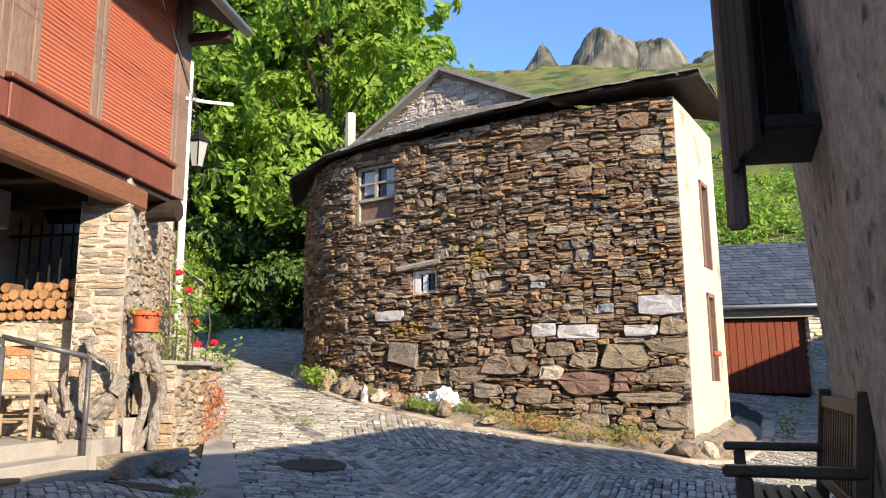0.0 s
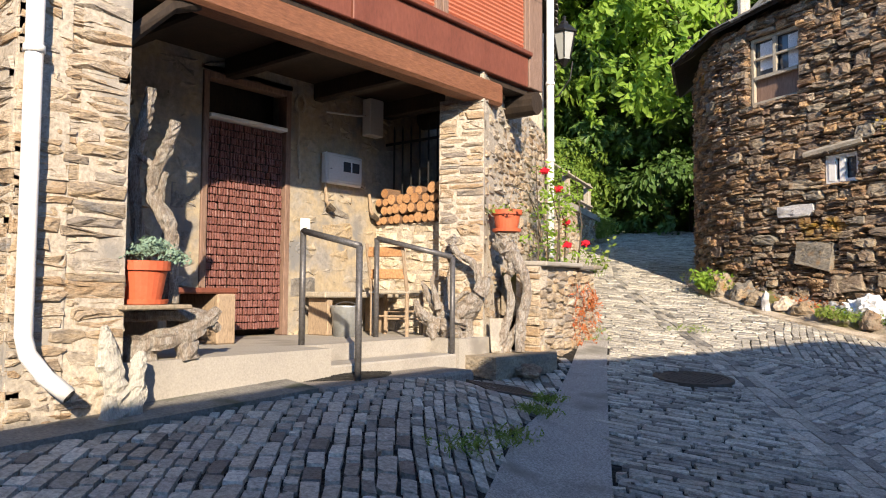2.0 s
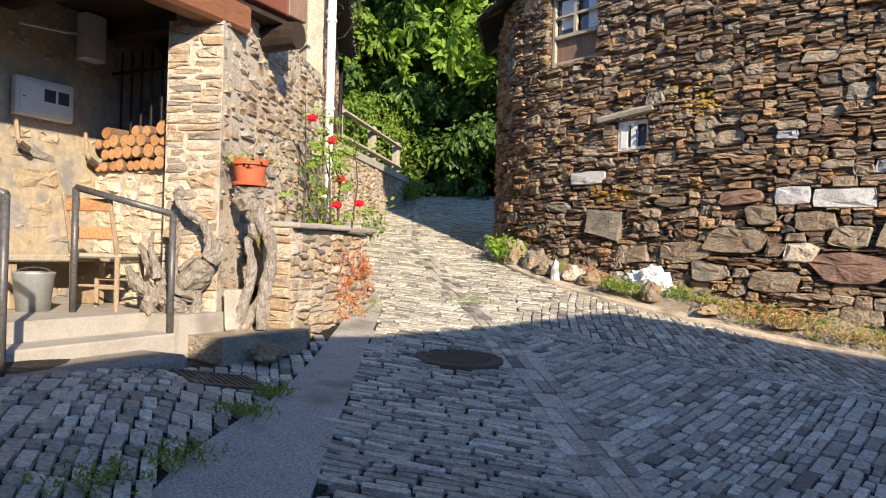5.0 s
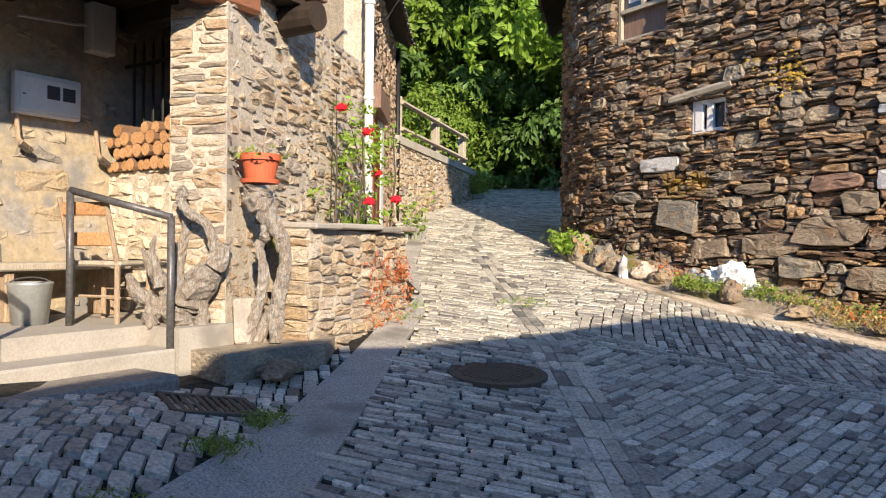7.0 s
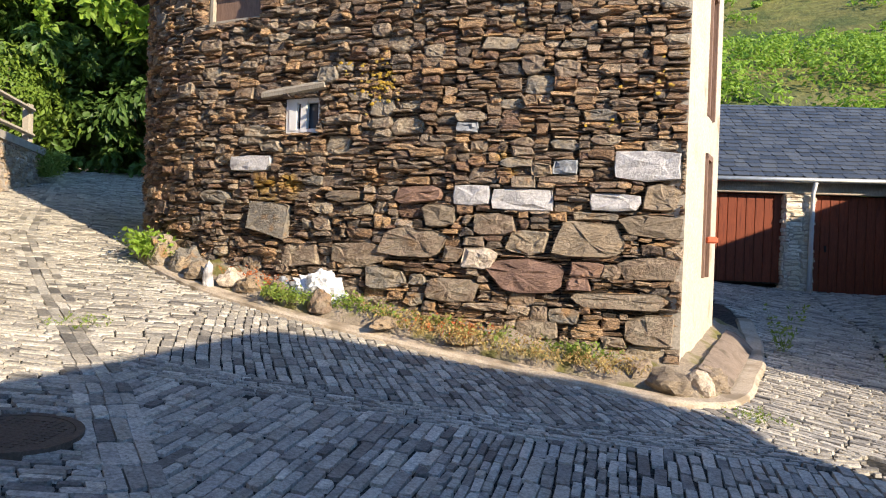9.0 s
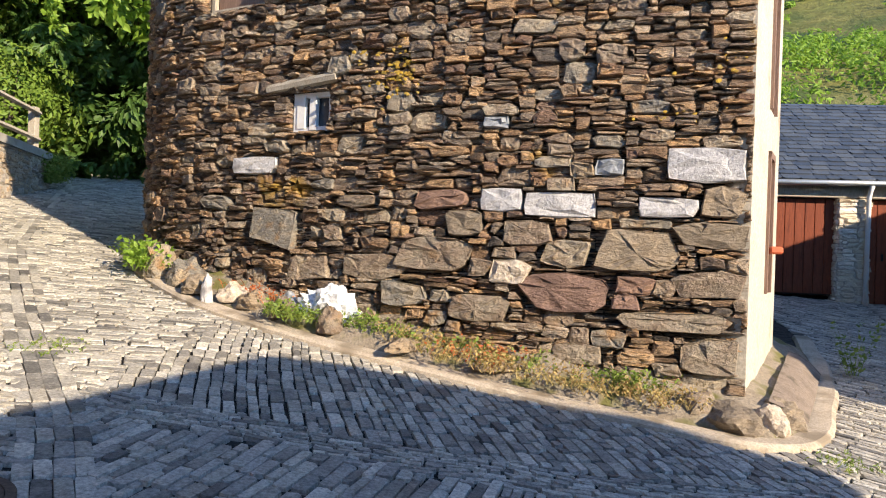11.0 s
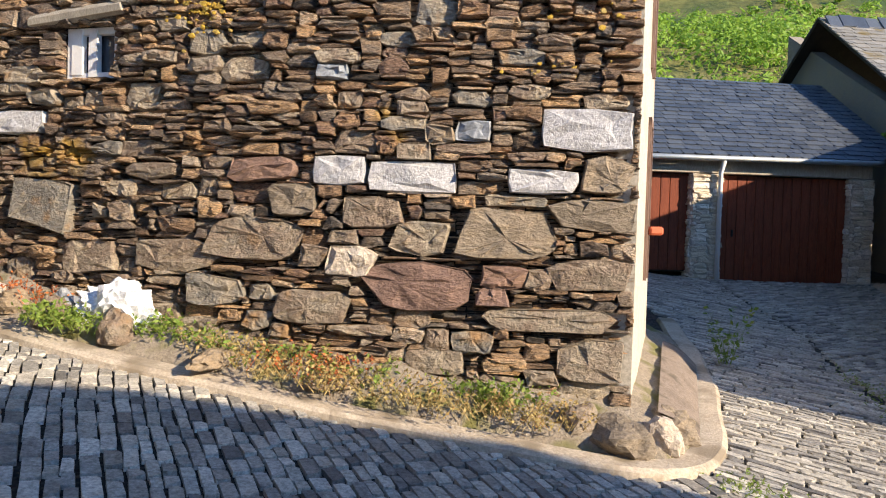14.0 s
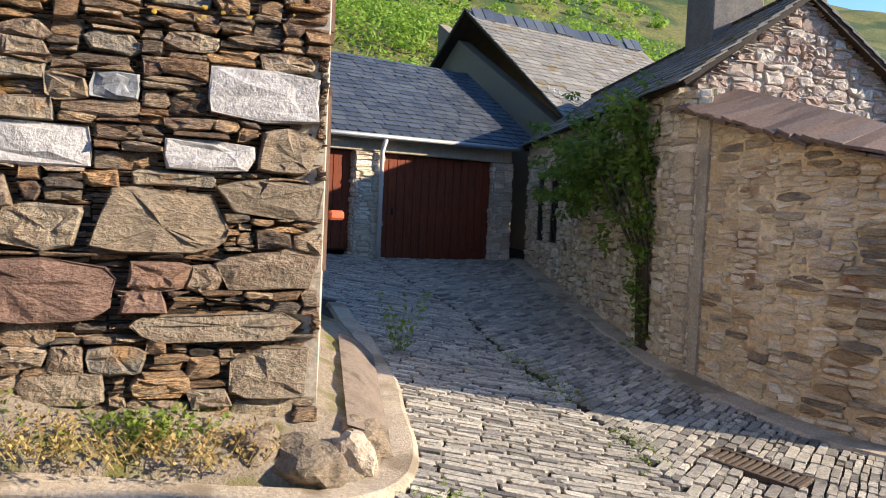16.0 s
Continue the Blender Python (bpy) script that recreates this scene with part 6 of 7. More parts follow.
driftwood("bleached white driftwood snag at the porch foot", [
    ([(-4.2, 3.3, 0.68), (-4.21, 3.31, 0.85), (-4.23, 3.27, 1.02), (-4.24, 3.25, 1.16), (-4.24, 3.24, 1.24)], [0.09, 0.085, 0.08, 0.05, 0.02]),
    ([(-4.18, 3.38, 0.68), (-4.17, 3.41, 0.85), (-4.18, 3.42, 1.0), (-4.19, 3.45, 1.08)], [0.06, 0.055, 0.05, 0.02]),
    ([(-4.16, 3.24, 0.68), (-4.15, 3.24, 0.84)], [0.06, 0.03])], M_BLEACHED)
bp_ = thing("stone_stub", "small upright pale board behind the driftwood trunk", "board")
q = Build()
q.box(-0.1, 0.1, -0.02, 0.02, 0, 0.34, m=pose(-4.28, 7.3, 0.845, -6, 0, 75), c=0.015)
part("panel", q, M_MORTAR, bp_)


def flower_pot(x, y, z, r, h, lab):
    t = thing("flower_pot", lab, "flower pot", "terracotta pots")
    q = Build()
    q.lathe([(r * 0.72, 0.02), (r * 0.93, h * 0.78), (r * 1.04, h * 0.78), (r * 1.06, h), (r * 0.95, h), (r * 0.9, h * 0.85), (0, h * 0.85)], (x, y, z), 24)
    part("pot", q, M_TERRACOTTA, t, smooth=False)
    q = Build()
    q.lathe([(0, 0), (r * 0.95, 0), (r * 1.0, 0.03), (r * 0.95, 0.03), (r * 0.9, 0.018), (0, 0.018)], (x, y, z), 24)
    part("saucer", q, M_TERRACOTTA, t)
    return t


p1 = flower_pot(-4.26, 7.4, 2.06, 0.15, 0.22, "red terracotta pot with a trailing plant on the trunk")
p2 = flower_pot(-4.42, 3.56, 1.36, 0.165, 0.27, "orange terracotta pot full of blue-green succulent")
slab_ = thing("stone_slab", "flat slate slab under the flower pot", "slab")
q = Build()
q.box(-0.2, 0.2, -0.24, 0.24, -0.03, 0.0, m=pose(-4.42, 3.56, 1.357, 0, 0, 6), c=0.008)
part("plate", q, M_GREYSTONE, slab_)


def sprigs(b, centre, n, height, spread_, leaf, rnd, up=1.0):
    """Stems with small leaves."""
    c = Vector(centre)
    for _ in range(n):
        a = rnd.uniform(0, 6.283)
        d = Vector((math.cos(a) * spread_, math.sin(a) * spread_, up)).normalized()
        h = height * rnd.uniform(0.5, 1.1)
        base = c + Vector((rnd.uniform(-1, 1), rnd.uniform(-1, 1), 0)) * spread_ * 0.15
        tip = base + d * h
        s = d.cross(Vector((rnd.gauss(0, 1), rnd.gauss(0, 1), 0.1))).normalized() * 0.004
        b.add([base - s, base + s, tip], [(0, 1, 2)])
        for k in range(max(3, int(h / (leaf * 1.1)))):
            p = base.lerp(tip, rnd.uniform(0.15, 1))
            v = Vector((rnd.gauss(0, 1), rnd.gauss(0, 1), rnd.gauss(0.3, 0.6))).normalized()
            w = v.cross(Vector((rnd.gauss(0, 1), rnd.gauss(0, 1), rnd.gauss(0, 1)))).normalized()
            L_ = leaf * rnd.uniform(0.6, 1.3)
            b.add([p, p + v * L_ * 0.5 + w * L_ * 0.28, p + v * L_, p + v * L_ * 0.5 - w * L_ * 0.28], [(0, 1, 2, 3)])


M_SUCC = material("blue_green_succulent", [(0.1, 0.17, 0.12), (0.2, 0.29, 0.22), (0.14, 0.22, 0.15)], rough=0.6, scale=9, bump=0, piecewise=0.6)
rw = random.Random(55)
q = Build()
for _ in range(46):
    a, r = rw.uniform(0, 6.28), rw.uniform(0, 0.22)
    leaf_cloud(q, (-4.42 + r * math.cos(a), 3.6 + 1.25 * r * math.sin(a), 1.62 + 0.1 * (1 - r / 0.3) + rw.uniform(-0.02, 0.05)), 0.055, 26, 0.018, rw)
part("succulent", q, M_SUCC, p2, "dense blue-green succulent")
q = Build()
sprigs(q, (-4.26, 7.4, 2.24), 22, 0.18, 1.3, 0.045, rw, 0.6)
part("plant", q, M_GRASS, p1, "thin trailing plant")
q = Build()
q.tube([(-4.22, 7.4, 2.2), (-4.2, 7.38, 2.4), (-4.22, 7.45, 2.5), (-4.2, 7.56, 2.46), (-4.2, 7.6, 2.38)], 0.006, 5)
part("dry_stem", q, M_PALEWOOD, p1)

rose = thing("rose_bush", "climbing rose bush with a few red blooms", "rose bush")
q = Build()
for k in range(7):
    x, y = -4.85 + rw.uniform(-0.15, 0.2), 9.3 + rw.uniform(-0.4, 0.4)
    q.tube([(x, y, 1.6), (x + rw.uniform(-0.1, 0.1), y + rw.uniform(-0.2, 0.2), 2.3), (x + rw.uniform(-0.2, 0.1), y + rw.uniform(-0.4, 0.3), 2.5 + rw.uniform(0.1, 0.8))], [0.014, 0.01, 0.004], 5)
part("stem", q, M_BARK, rose)
q = Build()
for _ in range(60):
    z = rw.uniform(1.75, 3.0)
    leaf_cloud(q, (-4.85 + rw.gauss(0, 0.14), 9.35 + rw.gauss(0, 0.22), z), 0.1, 14, 0.035, rw)
part("foliage", q, M_LEAF, rose)
for x, y, z in ((-4.72, 8.88, 2.92), (-4.9, 9.5, 2.78), (-4.5, 9.05, 2.02), (-4.46, 9.42, 2.06), (-4.8, 9.55, 2.35)):
    q = Build()
    leaf_cloud(q, (x, y, z), 0.055, 40, 0.03, rw)
    q.lathe([(0, -0.04), (0.045, -0.02), (0.055, 0.02), (0.0, 0.045)], (x, y, z), 8)
    part("bloom", q, M_ROSE, rose, "red rose bloom")
red = thing("creeper", "reddish dry creeper hanging over the planter wall", "creeper")
q = Build()
for _ in range(40):
    y = rw.uniform(8.7, 9.5)
    x = float(np.interp(y, (7.75, 9.55), (-4.04, -4.38)))
    sprigs(q, (x + 0.02, y, rw.uniform(0.85, 1.6)), 3, 0.28, 0.5, 0.035, rw, -0.8)
part("foliage", q, M_REDLEAF, red)
for x, y, h, lab in ((-4.45, 9.75, 0.55, "grey-green weed at the planter corner"), (4.05, 14.75, 0.75, "tall leafy weed beside the alley kerb")):
    w_ = thing("weed", lab, "weed")
    q = Build()
    z = ground_z(x, y) + (0.75 if x < 0 else 0.0)
    sprigs(q, (x, y, z), 16, h, 0.35, 0.07, rw)
    part("foliage", q, M_GRASS, w_)

# street lamp, wires
lamp = thing("street_lamp", "dark iron wall lantern on a scrolled bracket", "lamp")
lx, ly, lz = -5.55, 10.8, 5.22
q = Build()
q.tube([(-5.85, 10.62, lz - 0.32), (lx, ly, lz - 0.32)], 0.016, 6)
q.tube([(-5.85, 10.62, lz - 0.95), (-5.6, 10.72, lz - 0.85), (-5.45, 10.8, lz - 0.6), (-5.42, 10.82, lz - 0.34)], 0.012, 6)
q.tube([(-5.7 + 0.07 * math.cos(a), 10.7 + 0.03 * math.cos(a), lz - 0.48 + 0.07 * math.sin(a)) for a in np.linspace(0, 5.5, 12)], 0.008, 5)
part("bracket", q, M_BLACK, lamp)
q = Build()
q.lathe([(0.09, -0.3), (0.1, -0.26), (0.17, 0.1), (0.0, 0.1)], (lx, ly, lz), 6)
part("glass", q, M_LAMPGLASS, lamp, "frosted glass pane")
for k in range(6):
    q = Build()
    a = 6.2832 * k / 6
    q.tube([(lx + 0.1 * math.cos(a), ly + 0.1 * math.sin(a), lz - 0.28), (lx + 0.175 * math.cos(a), ly + 0.175 * math.sin(a), lz + 0.1)], 0.009, 5)
    part("rib", q, M_BLACK, lamp)
q = Build()
q.lathe([(0.21, 0.1), (0.2, 0.13), (0.07, 0.24), (0.06, 0.28), (0.025, 0.3), (0.03, 0.36), (0, 0.38)], (lx, ly, lz), 6)
part("cap", q, M_BLACK, lamp)
q = Build()
q.lathe([(0.02, -0.4), (0.06, -0.34), (0.1, -0.3), (0, -0.3)], (lx, ly, lz), 6)
part("base", q, M_BLACK, lamp)
wires = thing("power_lines", "thin overhead power wires strung to the house corner", "wires")
for k in range(5):
    q = Build()
    a = Vector((-4.28, 8.28, 5.0 - 0.05 * k))
    e_ = Vector((-1.6 + 0.12 * k, -1.0, 7.4 - 0.1 * k))
    q.tube([a.lerp(e_, t) - Vector((0, 0, 0.5 * 4 * t * (1 - t) * 0.4)) for t in np.linspace(0, 1, 12)], 0.0045, 4)
    part("wire", q, M_GREYPAINT if k < 3 else M_BLACK, wires)
q = Build()
q.tube([(-4.45, 8.2, 5.0), (-4.2, 8.35, 4.98), (-3.95, 8.6, 5.02)], 0.022, 6)
part("bracket", q, M_WHITE, wires, "white insulator bracket")

# manhole, drain grates
mh = thing("manhole_cover", "round rusty cast-iron manhole cover in the setts", "manhole cover")
mx_, my_ = -2.75, 8.45
tilt = Matrix.Translation((mx_, my_, ground_z(mx_, my_) + 0.018)) @ Matrix(((1, 0, (ground_z(mx_, my_) - ground_z(mx_ + 0.3, my_)) / -0.3 * 0, 0), (0, 1, 0, 0), ((ground_z(mx_ + 0.3, my_) - ground_z(mx_ - 0.3, my_)) / 0.6, (ground_z(mx_, my_ + 0.3) - ground_z(mx_, my_ - 0.3)) / 0.6, 1, 0), (0, 0, 0, 1)))
q = Build()
q.lathe([(0.33, -0.06), (0.33, 0.008), (0.0, 0.012)], (0, 0, 0), 36)
cv = part("cover", q, M_MANHOLE, mh)
cv.matrix_basis = tilt
q = Build()
q.lathe([(0.335, -0.06), (0.335, 0.012), (0.385, 0.012), (0.385, -0.06)], (0, 0, 0), 36)
rg = part("rim", q, M_MANHOLE, mh)
rg.matrix_basis = tilt
stud = Build()
for i in range(-6, 7):
    for j in range(-6, 7):
        if i * i + j * j < 36:
            stud.box(i * 0.048 - 0.014, i * 0.048 + 0.014, j * 0.048 - 0.014, j * 0.048 + 0.014, 0.008, 0.0135)
sb = part("stud_pattern", stud, M_MANHOLE, mh, kind="stuff")
sb.matrix_basis = tilt


def grate(x, y, ang, w, l, lab):
    t = thing("drain_grate", lab, "drain grate")
    z = ground_z(x, y) + 0.03
    fr = Build()
    gx_, gy_ = (ground_z(x + 0.3, y) - ground_z(x - 0.3, y)) / 0.6, (ground_z(x, y + 0.3) - ground_z(x, y - 0.3)) / 0.6
    m = Matrix.Translation((x, y, z)) @ Vector((-gx_, -gy_, 1)).to_track_quat('Z', 'Y').to_matrix().to_4x4() @ pose(0, 0, 0, 0, 0, ang)
    for a in ((-w, w, -l, -l + 0.04), (-w, w, l - 0.04, l), (-w, -w + 0.04, -l, l), (w - 0.04, w, -l, l)):
        fr.box(*a, -0.05, 0.01, m=m, c=0.004)
    part("frame", fr, M_MANHOLE, t)
    n = int(2 * l / 0.06)
    for k in range(n):
        q = Build()
        y0 = -l + 0.05 + k * (2 * l - 0.1) / n
        q.box(-w + 0.03, w - 0.03, y0, y0 + 0.03, -0.04, 0.006, m=m, c=0.003)
        part("bar", q, M_MANHOLE, t)


grate(5.3, 11.2, -14, 0.19, 0.38, "rusty iron drain grate in the alley setts")
grate(-3.55, 6.35, 30, 0.2, 0.28, "worn iron drain grate by the porch step")

# ---- verge: soil, rocks, sack, weeds ----
verge = Build()
vn, cols = 70, 6
KL0 = Line(smooth_line([(-5.35, 15.0), (-4.55, 13.95), (-3.75, 13.22), (-2.6, 12.6), (-1.5, 12.22), (-0.4, 11.86), (0.7, 11.55), (1.4, 11.36), (1.9, 11.3), (2.35, 11.48), (2.72, 12.0), (3.15, 12.95), (3.6, 14.1), (4.0, 15.4)], 4))
WLN = Line(smooth_line([(-5.3, 15.6), (-4.75, 14.65), (-4.1, 14.12), (-3.3, 13.75), (-2.4, 13.38), (-1.5, 13.0), (-0.4, 12.64), (0.9, 12.35), (1.75, 12.2), (2.02, 12.3), (2.2, 12.75), (2.6, 13.6), (3.0, 14.6), (3.3, 15.4)], 4))


def verge_z(x, y, u, i):
    hump = 0.1 + 0.2 * u + 0.05 * noise.noise(Vector((x * 2.2, y * 2.2, 1))) + 0.04 * noise.noise(Vector((x * 6, y * 6, 2)))
    return ground_z(x, y) + hump * (1 if u > 0 else 0.9)


for i in range(vn):
    t = i / (vn - 1)
    a, c = Vector(KL0.at(KL0.length * t, 0.24)), Vector(WLN.at(WLN.length * t, 0))
    for k in range(cols):
        u = k / (cols - 1)
        p = a.lerp(c, u)
        verge.v.append((p.x, p.y, verge_z(p.x, p.y, u, i) if k else ground_z(p.x, p.y) + 0.05))
verge.f = [(i * cols + k, (i + 1) * cols + k, (i + 1) * cols + k + 1, i * cols + k + 1) for i in range(vn - 1) for k in range(cols - 1)]
tagged(part("verge", verge, M_SOIL, None, "dry soil verge at the foot of the stone house", "structure", smooth=True), category="verge")


pad = Build()
for t in np.linspace(0, 1, 14):
    a, c = Vector((2.15, 11.95)).lerp(Vector((3.2, 14.5)), t), Vector((2.48, 11.95)).lerp(Vector((3.5, 14.3)), t)
    for u in (0.0, 0.35, 0.7, 1.0):
        p = a.lerp(c, u)
        pad.v.append((p.x, p.y, ground_z(p.x, p.y) + 0.27 - 0.17 * u * u + 0.03 * noise.noise(Vector((p.x * 5, p.y * 5, 3)))))
pad.f = [(i * 4 + k, i * 4 + k + 1, (i + 1) * 4 + k + 1, (i + 1) * 4 + k) for i in range(13) for k in range(3)]
tagged(part("pavement", pad, M_PAD, None, "dark brown cement pad beside the plastered wall", "structure", smooth=True), category="pavement")


def boulder(x, y, z, sx, sy, sz, mat, lab, seed, category="rock"):
    rnd_ = random.Random(seed)
    t = thing("rock", lab, category, "rocks on the verge")
    bm = bmesh.new()
    bmesh.ops.create_icosphere(bm, subdivisions=3, radius=1)
    for v in bm.verts:
        n_ = noise.noise(v.co * 1.3 + Vector((seed, 0, 0))) * 0.35 + noise.noise(v.co * 3.5 + Vector((0, seed, 0))) * 0.24
        v.co *= 1 + n_ + 0.05 * noise.noise(v.co * 8.0)
        v.co = Vector((v.co.x * sx, v.co.y * sy, max(v.co.z, -0.45) * sz))
    me = bpy.data.meshes.new("stone")
    bm.to_mesh(me)
    bm.free()
    me.materials.append(mat)
    ob = new("stone", me)
    ob.matrix_basis = pose(x, y, z, 0, 0, rnd_.uniform(0, 360))
    ob.parent = t
    return t


def on_verge(x, y):
    return ground_z(x, y) + 0.16


for k, (x, y, sx, sy, sz, mat, lab) in enumerate((
        (1.8, 11.8, 0.36, 0.22, 0.15, M_TANSLAB, "lichened corner boulder at the house corner"), (2.12, 11.8, 0.17, 0.15, 0.17, M_PALEQUARTZ, "pale rough boulder at the house corner"),
        (1.55, 11.9, 0.2, 0.16, 0.18, M_BIGSTONE, "grey boulder at the house corner"), (2.28, 12.05, 0.18, 0.2, 0.16, M_TANSLAB, "rough boulder set in the kerb corner"),
        (-1.93, 12.74, 0.19, 0.14, 0.17, M_BIGSTONE, "round grey rock below the white sack"), (-2.5, 13.0, 0.18, 0.13, 0.14, M_BIGSTONE, "dark rock in the verge"),
        (-2.85, 13.12, 0.2, 0.14, 0.13, M_TANSLAB, "rough tan rock in the verge"), (-3.15, 13.3, 0.16, 0.14, 0.15, M_PALEQUARTZ, "pinkish pale rock in the verge"),
        (-2.45, 13.15, 0.15, 0.1, 0.16, M_BLUESTONE, "leaning blue slate piece"), (-3.9, 13.75, 0.22, 0.18, 0.24, M_BIGSTONE, "mossy rock at the wall foot"),
        (-4.35, 14.05, 0.25, 0.2, 0.3, M_BIGSTONE, "mossy rock at the wall foot"), (-4.7, 14.5, 0.22, 0.2, 0.26, M_BIGSTONE, "mossy rock at the wall foot"),
        (-3.62, 13.4, 0.18, 0.15, 0.15, M_TANSLAB, "rough tan rock in the verge"), (-3.9, 7.25, 0.3, 0.14, 0.08, M_BIGSTONE, "flat dark rock at the ledge"), (-0.2, 12.15, 0.24, 0.08, 0.06, M_TANSLAB, "flat rock in dry grass"),
        (-1.1, 12.35, 0.26, 0.1, 0.08, M_TANSLAB, "flat rock in dry grass"))):
    boulder(x, y, on_verge(x, y) - (0.06 if x > 1.3 else 0) if x > -3.7 or y > 9 else ground_z(x, y) + 0.06, sx, sy, sz, mat, lab, k + 3)
boulder(-3.42, 13.2, ground_z(-3.42, 13.2) + 0.12, 0.07, 0.06, 0.24, M_WHITESTONE, "small upright whitewashed stone on the kerb", 40)

sack = thing("sack", "crumpled white plastic sack thrown on the verge", "sack")
bm = bmesh.new()
bmesh.ops.create_icosphere(bm, subdivisions=4, radius=1)
for v in bm.verts:
    p = v.co.copy()
    crease = abs(noise.noise(p * 1.6 + Vector((3, 1, 0)))) * 0.55 + abs(noise.noise(p * 3.7)) * 0.3 + abs(noise.noise(p * 8.0)) * 0.12
    v.co = Vector((p.x * 0.36, p.y * 0.2, max(p.z, -0.5) * 0.28)) * (1.2 - 1.35 * crease)
    v.co.z += 0.05 * math.sin(p.x * 4.2)
me = bpy.data.meshes.new("cloth")
bm.to_mesh(me)
bm.free()
me.materials.append(M_TARP)
sk = new("cloth", me)
sk.matrix_basis = pose(-2.0, 13.0, on_verge(-2.0, 13.0) + 0.08, 14, 0, -22)
sk.parent = sack
tagged(sk, "crumpled white plastic")


def weeds(name, label, mat, spots, seed, n, height, spread_, leaf):
    rnd_ = random.Random(seed)
    b_ = Build()
    for x0, y0, x1, y1, w in spots:
        for _ in range(n):
            t = rnd_.random()
            x, y = x0 + (x1 - x0) * t + rnd_.gauss(0, w), y0 + (y1 - y0) * t + rnd_.gauss(0, w)
            sprigs(b_, (x, y, ground_z(x, y) + 0.07 + (0.1 if y > 11.2 and x < 2.2 else -0.04)), 5, height, spread_, leaf, rnd_)
    tagged(part(name, b_, mat, None, label, "stuff"), category="weeds")


weeds("dry_weeds", "dry straw-coloured weeds along the verge", M_DRYGRASS, [(1.6, 11.75, -1.6, 12.75, 0.1), (0.9, 11.95, -1.3, 12.65, 0.12), (1.5, 11.6, -0.8, 12.1, 0.06), (2.3, 12.7, 2.9, 14.2, 0.1)], 61, 42, 0.2, 0.8, 0.035)
weeds("green_weeds", "low green weeds along the verge", M_GRASS, [(1.3, 12.05, 0.7, 12.15, 0.1), (0.2, 12.2, -1.4, 12.75, 0.12), (-1.5, 12.8, -1.8, 12.95, 0.08), (-2.1, 12.62, -2.5, 12.8, 0.06), (-4.2, 13.9, -4.9, 14.6, 0.1)], 62, 30, 0.22, 0.8, 0.045)
weeds("red_weeds", "reddish orange weeds among the rocks", M_REDLEAF, [(-2.2, 13.15, -3.2, 13.5, 0.08), (-0.1, 12.3, -0.6, 12.5, 0.12)], 63, 32, 0.18, 0.7, 0.035)
weeds("leafy_weeds", "bright leafy weeds at the rounded corner", M_LEAF, [(-4.35, 13.75, -4.8, 14.3, 0.1)], 64, 30, 0.35, 0.6, 0.08)
weeds("joint_grass", "tufts of grass in the paving joints", M_GRASS, [(-3.85, 11.0, -3.7, 10.8, 0.1), (2.6, 11.15, 2.3, 11.25, 0.08), (5.5, 14.9, 4.86, 12.6, 0.05), (5.4, 14.4, 5.0, 13.0, 0.07), (4.7, 12.0, 4.4, 11.3, 0.04), (-4.3, 9.2, -4.7, 10.0, 0.05)], 65, 13, 0.07, 1.2, 0.025)
weeds("strip_grass", "small green tufts along the edge of the concrete strip", M_GRASS, [(-2.6, 4.55, -2.65, 4.7, 0.05), (-2.62, 5.0, -2.68, 5.1, 0.04), (-2.95, 5.85, -3.0, 5.95, 0.04), (-3.2, 6.4, -3.25, 6.5, 0.03)], 67, 26, 0.08, 0.9, 0.02)
weeds("ramp_weeds", "fresh weeds at the ramp wall", M_GRASS, [(-9.85, 20.3, -10.4, 21.0, 0.2), (-9.8, 20.0, -10.0, 20.6, 0.1)], 66, 50, 0.6, 0.5, 0.08)

# vine on the corner of the alley house
vine = thing("vine", "leafy green vine climbing the house corner", "vine")
q = Build()
for k in range(5):
    q.tube([(7.5 + 0.02 * k, 14.42 + 0.06 * k, ground_z(7.4, 15)), (7.5, 14.5 + 0.04 * k, 1.5), (7.5 - 0.02 * k, 14.6 + 0.15 * k, 2.4), (7.5 + 0.16 * k, 14.8 + 0.4 * k, 3.1)], [0.03, 0.025, 0.02, 0.008], 5)
part("stem", q, M_BARK, vine)
q = Build()
rv = random.Random(71)
for _ in range(210):
    t = rv.random() ** 0.85
    x, y, z = 7.42 + rv.gauss(0, 0.24) + 1.5 * t, 14.45 + 3.3 * t + rv.gauss(0, 0.25), 3.05 + rv.gauss(0, 0.33) - 0.35 * t + 0.2 * math.sin(t * 9)
    leaf_cloud(q, (x - 0.12, y, z), rv.uniform(0.1, 0.24), 22, 0.06, rv)
for _ in range(110):
    z = 0.4 + 2.5 * rv.random() ** 0.7
    leaf_cloud(q, (7.46 + rv.gauss(0, 0.07), 14.5 + rv.gauss(0, 0.1) + 0.06 * z, z), 0.11, 9, 0.045, rv)
for _ in range(26):
    leaf_cloud(q, (7.7 + rv.gauss(0, 0.22), 15.4 + rv.gauss(0, 0.5), 2.3 + rv.gauss(0, 0.35)), 0.15, 16, 0.055, rv)
part("foliage", q, M_LEAFMID, vine)

# garden bench by the grey wall, on its terrace
TZ = 0.53
ter = Build()
ter.prism([(0.5, -7), (0.5, 2.3), (0.8, 4.75), (1.54, 4.75), (1.54, 4.31), (1.12, 2.4), (1.2, -7)], -0.4, TZ)
terrace = tagged(part("terrace", ter, M_CONCRETE, None, "raised concrete terrace along the grey wall", "structure"), category="terrace")
gb = thing("garden_bench", "dark-stained slatted garden bench with armrests", "bench")
gm = pose(0.7, 3.2, TZ, 0, 0, -11.2)


